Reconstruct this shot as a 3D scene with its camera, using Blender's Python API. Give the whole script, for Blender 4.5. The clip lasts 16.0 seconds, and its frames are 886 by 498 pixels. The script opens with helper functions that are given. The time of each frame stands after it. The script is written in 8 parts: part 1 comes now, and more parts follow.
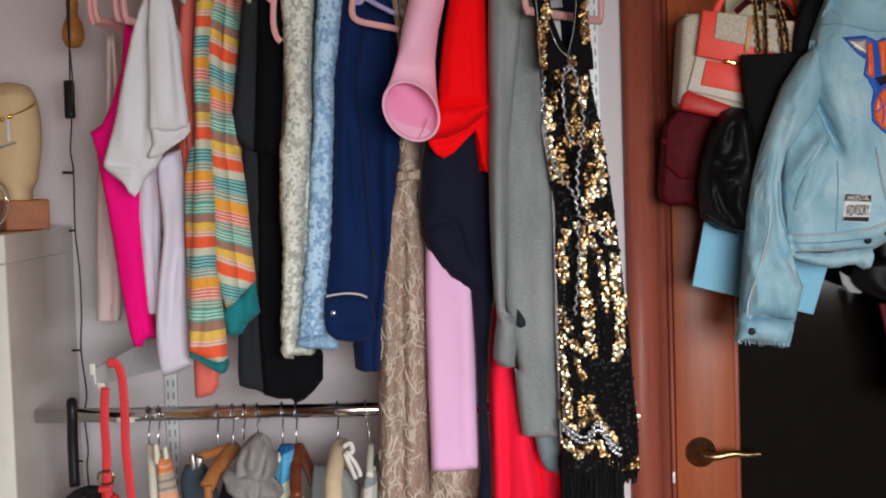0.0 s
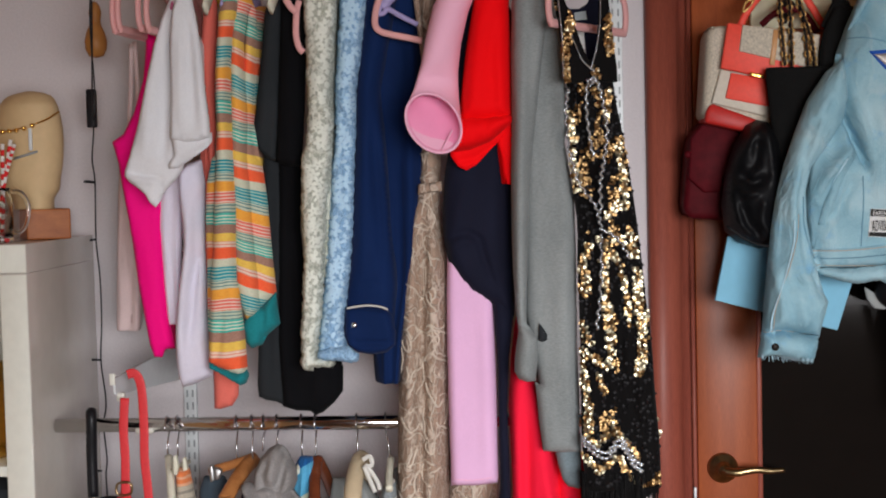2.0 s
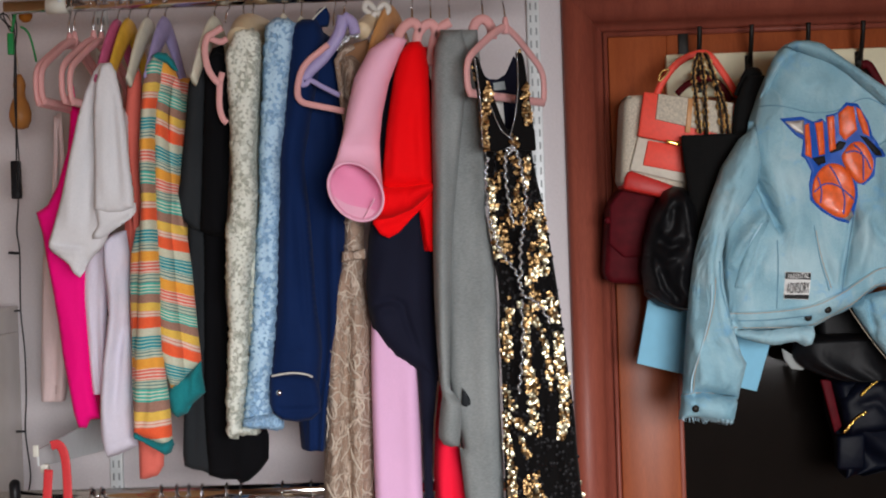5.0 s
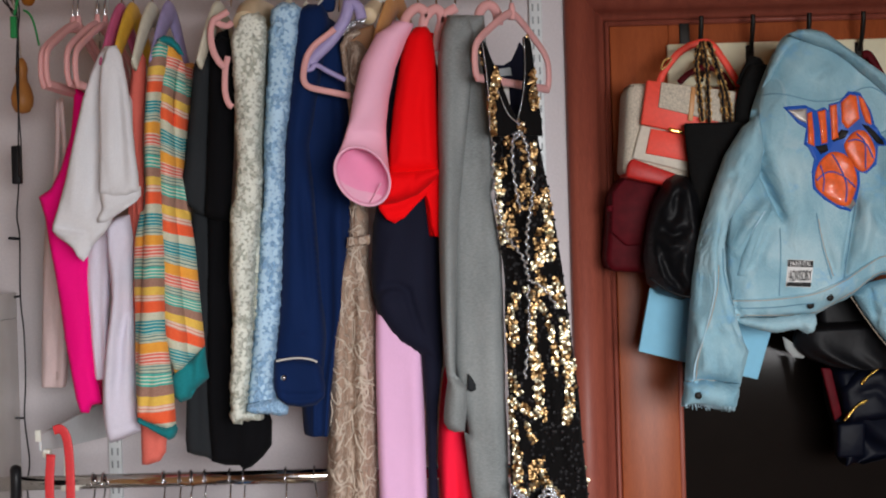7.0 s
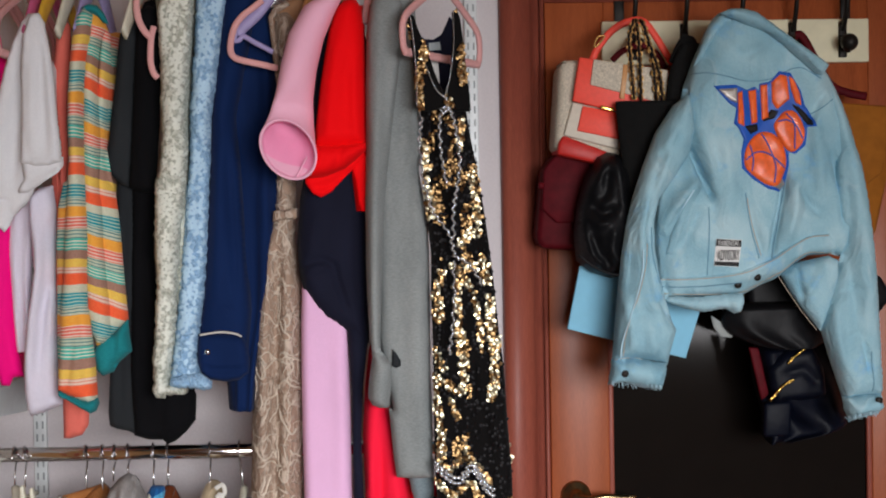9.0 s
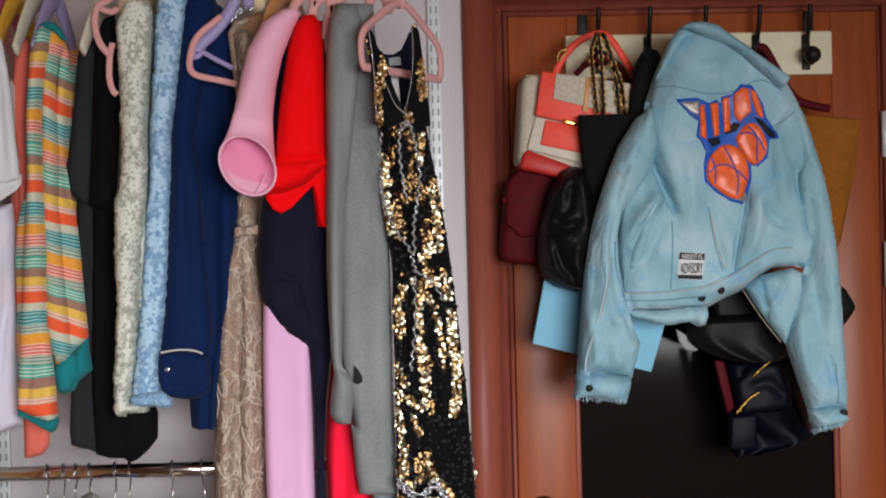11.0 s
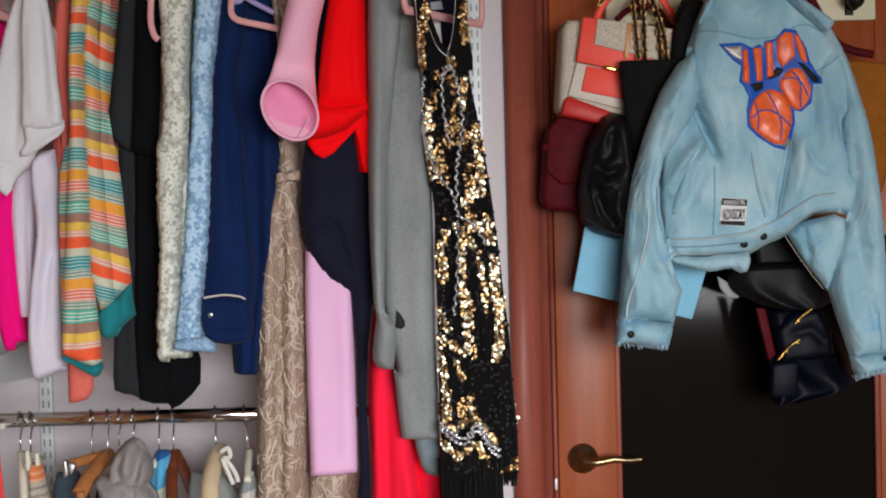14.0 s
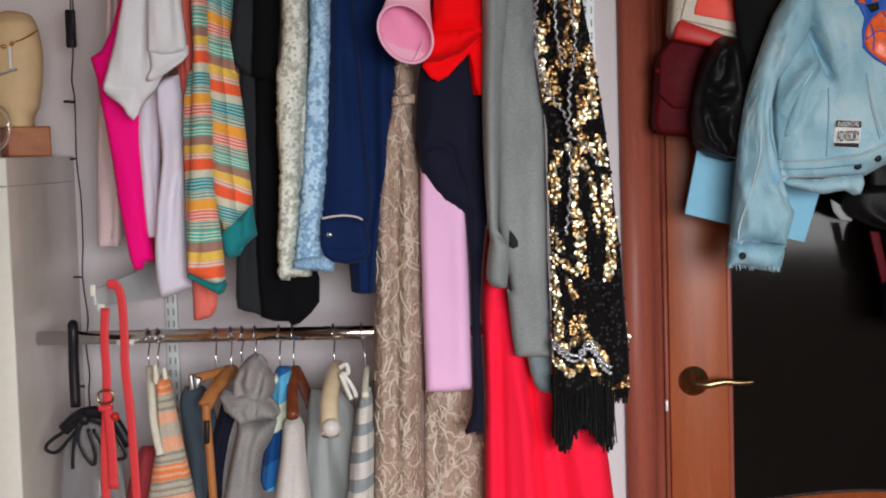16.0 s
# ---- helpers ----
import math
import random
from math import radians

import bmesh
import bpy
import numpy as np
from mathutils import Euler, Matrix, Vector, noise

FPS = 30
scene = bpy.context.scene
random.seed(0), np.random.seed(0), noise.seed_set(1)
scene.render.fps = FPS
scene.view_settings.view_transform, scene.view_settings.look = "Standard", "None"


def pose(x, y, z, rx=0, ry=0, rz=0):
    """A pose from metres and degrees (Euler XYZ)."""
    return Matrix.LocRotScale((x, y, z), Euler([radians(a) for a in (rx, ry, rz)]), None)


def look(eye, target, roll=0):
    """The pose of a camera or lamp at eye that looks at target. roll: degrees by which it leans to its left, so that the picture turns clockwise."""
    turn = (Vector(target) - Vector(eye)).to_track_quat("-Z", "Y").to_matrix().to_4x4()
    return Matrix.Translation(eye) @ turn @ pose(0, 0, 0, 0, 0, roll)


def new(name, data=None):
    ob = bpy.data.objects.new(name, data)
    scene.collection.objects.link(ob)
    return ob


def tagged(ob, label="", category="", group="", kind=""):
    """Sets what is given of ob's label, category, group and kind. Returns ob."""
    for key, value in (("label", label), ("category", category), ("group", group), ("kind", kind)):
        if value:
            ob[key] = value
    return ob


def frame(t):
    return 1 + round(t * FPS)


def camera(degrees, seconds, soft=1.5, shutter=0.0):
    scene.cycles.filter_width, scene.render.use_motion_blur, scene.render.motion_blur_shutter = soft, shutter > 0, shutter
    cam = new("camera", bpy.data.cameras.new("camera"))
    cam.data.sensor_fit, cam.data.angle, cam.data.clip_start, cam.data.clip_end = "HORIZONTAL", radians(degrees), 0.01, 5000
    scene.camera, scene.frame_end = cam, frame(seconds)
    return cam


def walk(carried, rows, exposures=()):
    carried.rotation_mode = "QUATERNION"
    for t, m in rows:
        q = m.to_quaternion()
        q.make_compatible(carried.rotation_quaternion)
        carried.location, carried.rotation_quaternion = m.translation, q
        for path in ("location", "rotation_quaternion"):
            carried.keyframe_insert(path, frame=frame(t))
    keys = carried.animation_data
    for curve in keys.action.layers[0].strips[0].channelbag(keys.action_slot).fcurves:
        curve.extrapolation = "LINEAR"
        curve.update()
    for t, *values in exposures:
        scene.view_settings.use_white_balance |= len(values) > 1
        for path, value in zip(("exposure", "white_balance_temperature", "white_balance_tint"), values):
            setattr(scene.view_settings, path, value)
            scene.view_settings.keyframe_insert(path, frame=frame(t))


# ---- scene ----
from mathutils import bvhtree, geometry

cam = camera(34.0, 16.0, soft=2.0)
PATH = [
    (0, (0.253, -0.254, 1.59), (0.181, 1.741, 1.48), -1.8),
    (0.5, (0.247, -0.247, 1.595), (0.156, 1.748, 1.483), -0.6),
    (1, (0.25, -0.239, 1.594), (0.143, 1.754, 1.47), -1.4),
    (1.5, (0.254, -0.239, 1.598), (0.151, 1.755, 1.488), -1.6),
    (2, (0.251, -0.24, 1.598), (0.151, 1.755, 1.499), -1.4),
    (2.5, (0.256, -0.239, 1.605), (0.175, 1.756, 1.506), -1.7),
    (3, (0.261, -0.241, 1.622), (0.194, 1.757, 1.579), -2.2),
    (3.5, (0.273, -0.253, 1.62), (0.206, 1.746, 1.6), -2.2),
    (4, (0.275, -0.253, 1.627), (0.248, 1.747, 1.609), -2.1),
    (4.2, (0.283, -0.256, 1.622), (0.258, 1.744, 1.608), -1.9),
    (6.3, (0.249, -0.278, 1.576), (0.271, 1.722, 1.572), -1.8),
    (6.5, (0.242, -0.278, 1.574), (0.269, 1.722, 1.578), -1.4),
    (7, (0.224, -0.269, 1.567), (0.247, 1.731, 1.563), -1.7),
    (7.5, (0.224, -0.271, 1.563), (0.252, 1.729, 1.565), -1.6),
    (8, (0.232, -0.269, 1.556), (0.28, 1.731, 1.561), -1.4),
    (8.5, (0.244, -0.268, 1.549), (0.295, 1.732, 1.54), -1.4),
    (9, (0.276, -0.256, 1.563), (0.357, 1.742, 1.526), -1.0),
    (9.5, (0.309, -0.26, 1.564), (0.41, 1.737, 1.555), -1.0),
    (9.7, (0.32, -0.259, 1.565), (0.42, 1.739, 1.554), -1.2),
    (12, (0.318, -0.247, 1.556), (0.42, 1.75, 1.538), -1.5),
    (12.5, (0.322, -0.255, 1.552), (0.433, 1.742, 1.545), -1.5),
    (13, (0.308, -0.249, 1.556), (0.419, 1.748, 1.541), -1.7),
    (13.5, (0.306, -0.251, 1.545), (0.412, 1.746, 1.519), -1.7),
    (14, (0.287, -0.245, 1.532), (0.353, 1.753, 1.466), -1.5),
    (14.5, (0.272, -0.243, 1.523), (0.305, 1.755, 1.442), -1.3),
    (15, (0.271, -0.249, 1.514), (0.264, 1.748, 1.41), -1.4),
    (15.5, (0.271, -0.262, 1.502), (0.214, 1.731, 1.345), -1.2),
    (16, (0.282, -0.295, 1.494), (0.193, 1.698, 1.356), -1.7),
]
walk(cam, [(t, look(eye, target, roll)) for t, eye, target, roll in PATH])

# ---- light ----
world = bpy.data.worlds.new("sky")
scene.world = world
world.use_nodes = True
wn = world.node_tree
sky = wn.nodes.new("ShaderNodeTexSky")
sky.sky_type = "NISHITA"
sky.sun_disc = False
sky.sun_elevation, sky.sun_rotation = radians(35), radians(170)
wn.nodes["Background"].inputs["Strength"].default_value = 0.1
wn.links.new(sky.outputs["Color"], wn.nodes["Background"].inputs["Color"])

window_light = bpy.data.lights.new("window_daylight", "AREA")
window_light.shape = "RECTANGLE"
window_light.size, window_light.size_y = 1.9, 1.1
window_light.energy = 23
window_light.color = (0.965, 0.96, 0.995)
new("window_daylight", window_light).matrix_world = look((1.2, -1.62, 1.50), (0.22, 2.6, 0.62))
window_light.spread = radians(62)
scene.view_settings.exposure = 0.0


# ---- materials ----
def material(name, rough=0.8, metal=0.0, sheen=0.0):
    m = bpy.data.materials.new(name)
    m.use_nodes = True
    b = m.node_tree.nodes["Principled BSDF"]
    b.inputs["Roughness"].default_value = rough
    b.inputs["Metallic"].default_value = metal
    b.inputs["Sheen Weight"].default_value = sheen * 0.15
    if sheen > 0:
        b.inputs["Specular IOR Level"].default_value = 0.08
    return m, m.node_tree, b


def node(nt, kind, **values):
    n = nt.nodes.new(kind)
    for key, value in values.items():
        n.inputs[key].default_value = value
    return n


def coords(nt, scale=(1, 1, 1)):
    tc = nt.nodes.new("ShaderNodeTexCoord")
    mp = nt.nodes.new("ShaderNodeMapping")
    mp.inputs["Scale"].default_value = scale
    nt.links.new(tc.outputs["Object"], mp.inputs["Vector"])
    return mp.outputs["Vector"]


def ramp(nt, fac, stops, constant=False):
    r = nt.nodes.new("ShaderNodeValToRGB")
    r.color_ramp.interpolation = "CONSTANT" if constant else "LINEAR"
    e = r.color_ramp.elements
    while len(e) < len(stops):
        e.new(0.5)
    for el, (p, c) in zip(e, stops):
        el.position, el.color = p, (*c, 1)
    nt.links.new(fac, r.inputs["Fac"])
    return r.outputs["Color"]


def mix(nt, fac, a, b, how="MIX"):
    n = nt.nodes.new("ShaderNodeMix")
    n.data_type, n.blend_type = "RGBA", how
    for sock, v in ((n.inputs[0], fac), (n.inputs[6], a), (n.inputs[7], b)):
        if isinstance(v, bpy.types.NodeSocket):
            nt.links.new(v, sock)
        elif isinstance(v, tuple):
            sock.default_value = (*v, 1)
        else:
            sock.default_value = v
    return n.outputs[2]


def bump(nt, b, height, strength, distance=0.002):
    n = node(nt, "ShaderNodeBump", Strength=strength, Distance=distance)
    nt.links.new(height, n.inputs["Height"])
    if b.inputs["Normal"].is_linked:
        nt.links.new(b.inputs["Normal"].links[0].from_socket, n.inputs["Normal"])
    nt.links.new(n.outputs["Normal"], b.inputs["Normal"])


def scaled(c, f):
    return tuple(min(1.0, v * f) for v in c)


def fabric(name, color, rough=0.85, sheen=0.3, weave=900, blotch=0.12, crease=0.5, stretch=(1, 1, 0.55)):
    """Woven cloth: slow fading and wrinkles, fine weave."""
    m, nt, b = material(name, rough, 0, sheen)
    slow = node(nt, "ShaderNodeTexNoise", Scale=14.0, Detail=4.0)
    nt.links.new(coords(nt, stretch), slow.inputs["Vector"])
    fine = node(nt, "ShaderNodeTexNoise", Scale=weave, Detail=2.0)
    nt.links.new(coords(nt, (1, 1, 0.6)), fine.inputs["Vector"])
    base = ramp(nt, slow.outputs["Fac"], [(0.3, scaled(color, 1 - blotch)), (0.7, scaled(color, 1 + blotch))])
    base = mix(nt, 0.18, base, ramp(nt, fine.outputs["Fac"], [(0.3, scaled(color, 0.55)), (0.7, scaled(color, 1.35))]))
    nt.links.new(base, b.inputs["Base Color"])
    bump(nt, b, slow.outputs["Fac"], crease * 0.45, 0.012)
    bump(nt, b, fine.outputs["Fac"], 0.25, 0.001)
    return m


def knit(name, color, fleck):
    """Heathered jersey: mottled threads."""
    m, nt, b = material(name, 0.95, 0, 0.5)
    a = node(nt, "ShaderNodeTexNoise", Scale=420.0, Detail=3.0)
    nt.links.new(coords(nt, (0.45, 1, 1.3)), a.inputs["Vector"])
    c = node(nt, "ShaderNodeTexNoise", Scale=18.0, Detail=3.0)
    nt.links.new(coords(nt, (1, 1, 0.4)), c.inputs["Vector"])
    base = ramp(nt, a.outputs["Fac"], [(0.35, color), (0.68, fleck)])
    base = mix(nt, 0.5, base, ramp(nt, c.outputs["Fac"], [(0.3, scaled(color, 0.85)), (0.7, scaled(fleck, 1.0))]))
    nt.links.new(base, b.inputs["Base Color"])
    bump(nt, b, a.outputs["Fac"], 0.35, 0.0015)
    bump(nt, b, c.outputs["Fac"], 0.4, 0.01)
    return m


def lace(name, ground, thread, scale=46.0, squash=0.75, petals=1.0):
    """Flowered lace over a lining: raised petals outlined by cords."""
    m, nt, b = material(name, 0.7, 0, 0.2)
    warp = node(nt, "ShaderNodeTexNoise", Scale=30.0, Detail=2.0)
    v = coords(nt, (1, 1, squash))
    nt.links.new(v, warp.inputs["Vector"])
    add = nt.nodes.new("ShaderNodeVectorMath")
    add.operation = "MULTIPLY_ADD"
    nt.links.new(warp.outputs["Color"], add.inputs[0])
    add.inputs[1].default_value = (0.035, 0.035, 0.035)
    nt.links.new(v, add.inputs[2])
    edge = node(nt, "ShaderNodeTexVoronoi", Scale=scale)
    edge.feature = "DISTANCE_TO_EDGE"
    nt.links.new(add.outputs[0], edge.inputs["Vector"])
    petal = node(nt, "ShaderNodeTexVoronoi", Scale=scale * 1.9)
    nt.links.new(add.outputs[0], petal.inputs["Vector"])
    mesh = node(nt, "ShaderNodeTexVoronoi", Scale=scale * 9)
    nt.links.new(v, mesh.inputs["Vector"])
    cord = ramp(nt, edge.outputs["Distance"], [(0.03, (1, 1, 1)), (0.11, (0, 0, 0))])
    leaf = ramp(nt, petal.outputs["Distance"], [(0.40, (1, 1, 1)), (0.54, (0, 0, 0))])
    both = mix(nt, petals, cord, leaf, "LIGHTEN")
    hole = ramp(nt, mesh.outputs["Distance"], [(0.2, scaled(ground, 0.6)), (0.6, ground)])
    nt.links.new(mix(nt, both, hole, thread), b.inputs["Base Color"])
    bump(nt, b, both, 0.8, 0.003)
    bump(nt, b, mesh.outputs["Distance"], 0.3, 0.001)
    return m


def cord_lace(name, ground, thread):
    """Net with meandering satin cords sewn on."""
    m, nt, b = material(name, 0.6, 0, 0.2)
    v = coords(nt, (1.25, 1, 0.6))
    masks = []
    for scale, width in ((26.0, 0.02), (48.0, 0.028)):
        n = node(nt, "ShaderNodeTexNoise", Scale=scale, Detail=1.0, Distortion=1.2)
        nt.links.new(v, n.inputs["Vector"])
        masks.append(ramp(nt, n.outputs["Fac"], [(0.5 - 2 * width, (0, 0, 0)), (0.5 - width * 0.5, (1, 1, 1)), (0.5 + width * 0.5, (1, 1, 1)), (0.5 + 2 * width, (0, 0, 0))]))
    cords = mix(nt, 0.7, masks[0], masks[1], "LIGHTEN")
    net = node(nt, "ShaderNodeTexVoronoi", Scale=520.0)
    nt.links.new(coords(nt), net.inputs["Vector"])
    slow = node(nt, "ShaderNodeTexNoise", Scale=16.0, Detail=3.0)
    nt.links.new(v, slow.inputs["Vector"])
    base = ramp(nt, slow.outputs["Fac"], [(0.3, scaled(ground, 0.8)), (0.7, scaled(ground, 1.15))])
    base = mix(nt, 0.35, base, ramp(nt, net.outputs["Distance"], [(0.15, scaled(ground, 0.6)), (0.6, scaled(ground, 1.2))]))
    nt.links.new(mix(nt, cords, base, thread), b.inputs["Base Color"])
    bump(nt, b, cords, 0.9, 0.003)
    bump(nt, b, slow.outputs["Fac"], 0.5, 0.01)
    return m


def striped(name, bands, period, tilt=0.0, offset=0.0, lines=0.0, pitch=0.0062):
    """Knitted stripes that run round the garment. bands: (share of the period, colour, colour of the fine lines on it or None)."""
    m, nt, b = material(name, 0.9, 0, 0.4)
    v = coords(nt)
    sep = nt.nodes.new("ShaderNodeSeparateXYZ")
    nt.links.new(v, sep.inputs[0])
    wob = node(nt, "ShaderNodeTexNoise", Scale=9.0, Detail=2.0)
    nt.links.new(v, wob.inputs["Vector"])

    def op(kind, a, c):
        n = nt.nodes.new("ShaderNodeMath")
        n.operation = kind
        for s, q in zip(n.inputs, (a, c)):
            if isinstance(q, bpy.types.NodeSocket):
                nt.links.new(q, s)
            else:
                s.default_value = q
        return n.outputs[0]

    h = op("ADD", op("MULTIPLY", sep.outputs["Z"], -1.0), op("MULTIPLY", sep.outputs["X"], tilt))
    h = op("ADD", h, op("MULTIPLY", wob.outputs["Fac"], 0.02))
    f = op("FRACT", op("DIVIDE", op("ADD", h, 5.0 + offset), period), 0.0)
    total, at, ground, thin, mask = sum(w for w, _, _ in bands), 0.0, [], [], []
    for w, c, fine in bands:
        ground.append((at, c))
        thin.append((at, fine or c))
        mask.append((at, (1, 1, 1) if fine else (0, 0, 0)))
        at += w / total
    base = ramp(nt, f, ground, True)
    if lines:
        g = op("FRACT", op("DIVIDE", h, pitch), 0.0)
        fine = ramp(nt, g, [(0.0, (0, 0, 0)), (0.52, (0, 0, 0)), (0.62, (1, 1, 1)), (0.9, (1, 1, 1)), (1.0, (0, 0, 0))])
        base = mix(nt, op("MULTIPLY", op("MULTIPLY", fine, ramp(nt, f, mask, True)), lines), base, ramp(nt, f, thin, True))
    yarn = node(nt, "ShaderNodeTexNoise", Scale=600.0, Detail=2.0)
    nt.links.new(coords(nt, (1, 1, 0.5)), yarn.inputs["Vector"])
    base = mix(nt, 0.2, base, ramp(nt, yarn.outputs["Fac"], [(0.3, (0.1, 0.1, 0.1)), (0.7, (0.9, 0.9, 0.9))]), "OVERLAY")
    nt.links.new(base, b.inputs["Base Color"])
    bump(nt, b, yarn.outputs["Fac"], 0.4, 0.0015)
    bump(nt, b, wob.outputs["Fac"], 0.4, 0.01)
    return m


def wood(name, dark, light, rough=0.35, scale=5.0, along=(7, 7, 0.55), coat=0.12):
    m, nt, b = material(name, rough)
    b.inputs["Coat Weight"].default_value = coat
    b.inputs["Coat Roughness"].default_value = 0.25
    b.inputs["Specular IOR Level"].default_value = 0.2
    a = node(nt, "ShaderNodeTexNoise", Scale=scale, Detail=6.0, Distortion=0.8)
    nt.links.new(coords(nt, along), a.inputs["Vector"])
    f = node(nt, "ShaderNodeTexNoise", Scale=scale * 22, Detail=3.0)
    nt.links.new(coords(nt, along), f.inputs["Vector"])
    base = ramp(nt, a.outputs["Fac"], [(0.3, dark), (0.72, light)])
    base = mix(nt, 0.3, base, ramp(nt, f.outputs["Fac"], [(0.35, scaled(dark, 0.6)), (0.65, light)]))
    nt.links.new(base, b.inputs["Base Color"])
    bump(nt, b, f.outputs["Fac"], 0.08, 0.001)
    return m


def plain(name, color, rough=0.5, metal=0.0, grain=60.0, vary=0.08, relief=0.1, coat=0.0, shine=0.22):
    """Paint, plastic, leather or metal with slight mottling."""
    m, nt, b = material(name, rough, metal)
    b.inputs["Coat Weight"].default_value = coat
    b.inputs["Specular IOR Level"].default_value = shine
    a = node(nt, "ShaderNodeTexNoise", Scale=grain, Detail=4.0)
    nt.links.new(coords(nt), a.inputs["Vector"])
    nt.links.new(ramp(nt, a.outputs["Fac"], [(0.3, scaled(color, 1 - vary)), (0.7, scaled(color, 1 + vary))]), b.inputs["Base Color"])
    bump(nt, b, a.outputs["Fac"], relief, 0.002)
    return m


def denim(name):
    m, nt, b = material(name, 0.9, 0, 0.2)
    wash = node(nt, "ShaderNodeTexNoise", Scale=9.0, Detail=5.0, Distortion=0.6)
    nt.links.new(coords(nt, (1, 1, 0.7)), wash.inputs["Vector"])
    twill = node(nt, "ShaderNodeTexWave", Scale=260.0, Distortion=1.5)
    twill.bands_direction = "DIAGONAL"
    nt.links.new(coords(nt), twill.inputs["Vector"])
    fine = node(nt, "ShaderNodeTexNoise", Scale=500.0, Detail=2.0)
    nt.links.new(coords(nt), fine.inputs["Vector"])
    base = ramp(nt, wash.outputs["Fac"], [(0.3, (0.185, 0.385, 0.475)), (0.5, (0.305, 0.53, 0.61)), (0.72, (0.50, 0.69, 0.735))])
    base = mix(nt, 0.16, base, ramp(nt, fine.outputs["Fac"], [(0.3, (0.1, 0.22, 0.34)), (0.7, (0.6, 0.72, 0.78))]))
    base = mix(nt, 0.10, base, twill.outputs["Color"], "OVERLAY")
    nt.links.new(base, b.inputs["Base Color"])
    crease = node(nt, "ShaderNodeTexNoise", Scale=20.0, Detail=5.0, Distortion=1.6)
    nt.links.new(coords(nt, (1, 1, 0.6)), crease.inputs["Vector"])
    worn = ramp(nt, crease.outputs["Fac"], [(0.60, (0, 0, 0)), (0.85, (1, 1, 1))])
    nt.links.new(mix(nt, worn, base, (0.48, 0.62, 0.66)), b.inputs["Base Color"])
    stain = node(nt, "ShaderNodeTexNoise", Scale=14.0, Detail=6.0, Roughness=0.7)
    nt.links.new(coords(nt, (1, 1, 1.3)), stain.inputs["Vector"])
    tint = ramp(nt, stain.outputs["Fac"], [(0.58, (0, 0, 0)), (0.70, (0.6, 0.6, 0.6))])
    nt.links.new(mix(nt, tint, mix(nt, worn, base, (0.48, 0.62, 0.66)), (0.16, 0.42, 0.68)), b.inputs["Base Color"])
    bump(nt, b, wash.outputs["Fac"], 0.6, 0.014)
    bump(nt, b, crease.outputs["Fac"], 0.45, 0.014)
    bump(nt, b, fine.outputs["Fac"], 0.3, 0.001)
    return m


WALL = plain("lilac_white_wall_paint", (0.625, 0.585, 0.60), 0.85, 0, 220.0, 0.04, 0.25)
# Colour of the unseen walls, saturated so that they bounce warm light
BOUNCE_TAN = plain("tan_bounce_wall_paint", (0.62, 0.36, 0.16), 0.85, 0, 120.0, 0.05, 0.2)
# Unseen ceiling, its orange chosen as a warm fill from above
CEIL = plain("warm_bounce_ceiling_paint", (0.74, 0.43, 0.18), 0.9, 0, 120.0, 0.04, 0.2)
FLOOR = wood("oak_floor_boards", (0.16, 0.08, 0.035), (0.30, 0.16, 0.07), 0.45, 4.0, (6, 0.6, 6))
DOOR = wood("red_brown_door_veneer", (0.27, 0.060, 0.018), (0.40, 0.100, 0.031), 0.36, 5.0, (7, 7, 0.55), 0.05)
CASING = wood("dark_mahogany_casing", (0.23, 0.055, 0.037), (0.345, 0.092, 0.058), 0.45, 5.0, (7, 7, 0.55), 0.05)
BLOCK = wood("varnished_wood_block", (0.26, 0.07, 0.016), (0.42, 0.14, 0.035), 0.4, 6.0, (0.6, 7, 7))
HANGWOOD = wood("orange_hanger_wood", (0.36, 0.13, 0.04), (0.52, 0.22, 0.07), 0.4, 9.0)
DARKWOOD = wood("red_brown_hanger_wood", (0.14, 0.035, 0.015), (0.24, 0.065, 0.025), 0.25, 9.0)
GLASSDARK = plain("dark_smoked_glass", (0.009, 0.007, 0.006), 0.08, 0, 20.0, 0.05, 0.0, 0.0, 0.12)
WHITE = plain("white_lacquer", (0.74, 0.74, 0.66), 0.35, 0, 60.0, 0.03, 0.05)
# Shelf white greyed: the shade on the side panel is in this colour
GLOSS = plain("shaded_glossy_white", (0.60, 0.56, 0.50), 0.16, 0, 30.0, 0.03, 0.02, 0.4, 0.5)
STEEL = plain("white_coated_steel", (0.70, 0.74, 0.75), 0.35, 0.1, 80.0, 0.03, 0.05)
SLOT = plain("slot_shadow_steel", (0.30, 0.33, 0.34), 0.6, 0.2)
CHROME = plain("chrome", (0.75, 0.73, 0.72), 0.12, 1.0, 30.0, 0.03, 0.02)
CLIPSTEEL = plain("brushed_clip_steel", (0.5, 0.5, 0.5), 0.45, 1.0)
WIRE = plain("hook_wire", (0.62, 0.62, 0.64), 0.25, 1.0)
BRASS = plain("aged_brass", (0.34, 0.25, 0.13), 0.3, 1.0, 90.0, 0.2, 0.1)
CHAIN = plain("antique_gold_chain", (0.46, 0.27, 0.09), 0.35, 1.0, 90.0, 0.2, 0.1)
GOLD = plain("gold_metal", (0.85, 0.55, 0.14), 0.22, 1.0, 90.0, 0.1, 0.05)
BLACK = plain("black_plastic", (0.012, 0.012, 0.014), 0.4, 0, 60.0, 0.2, 0.1)
IRON = plain("black_iron", (0.02, 0.018, 0.016), 0.45, 0.4, 120.0, 0.2, 0.2)
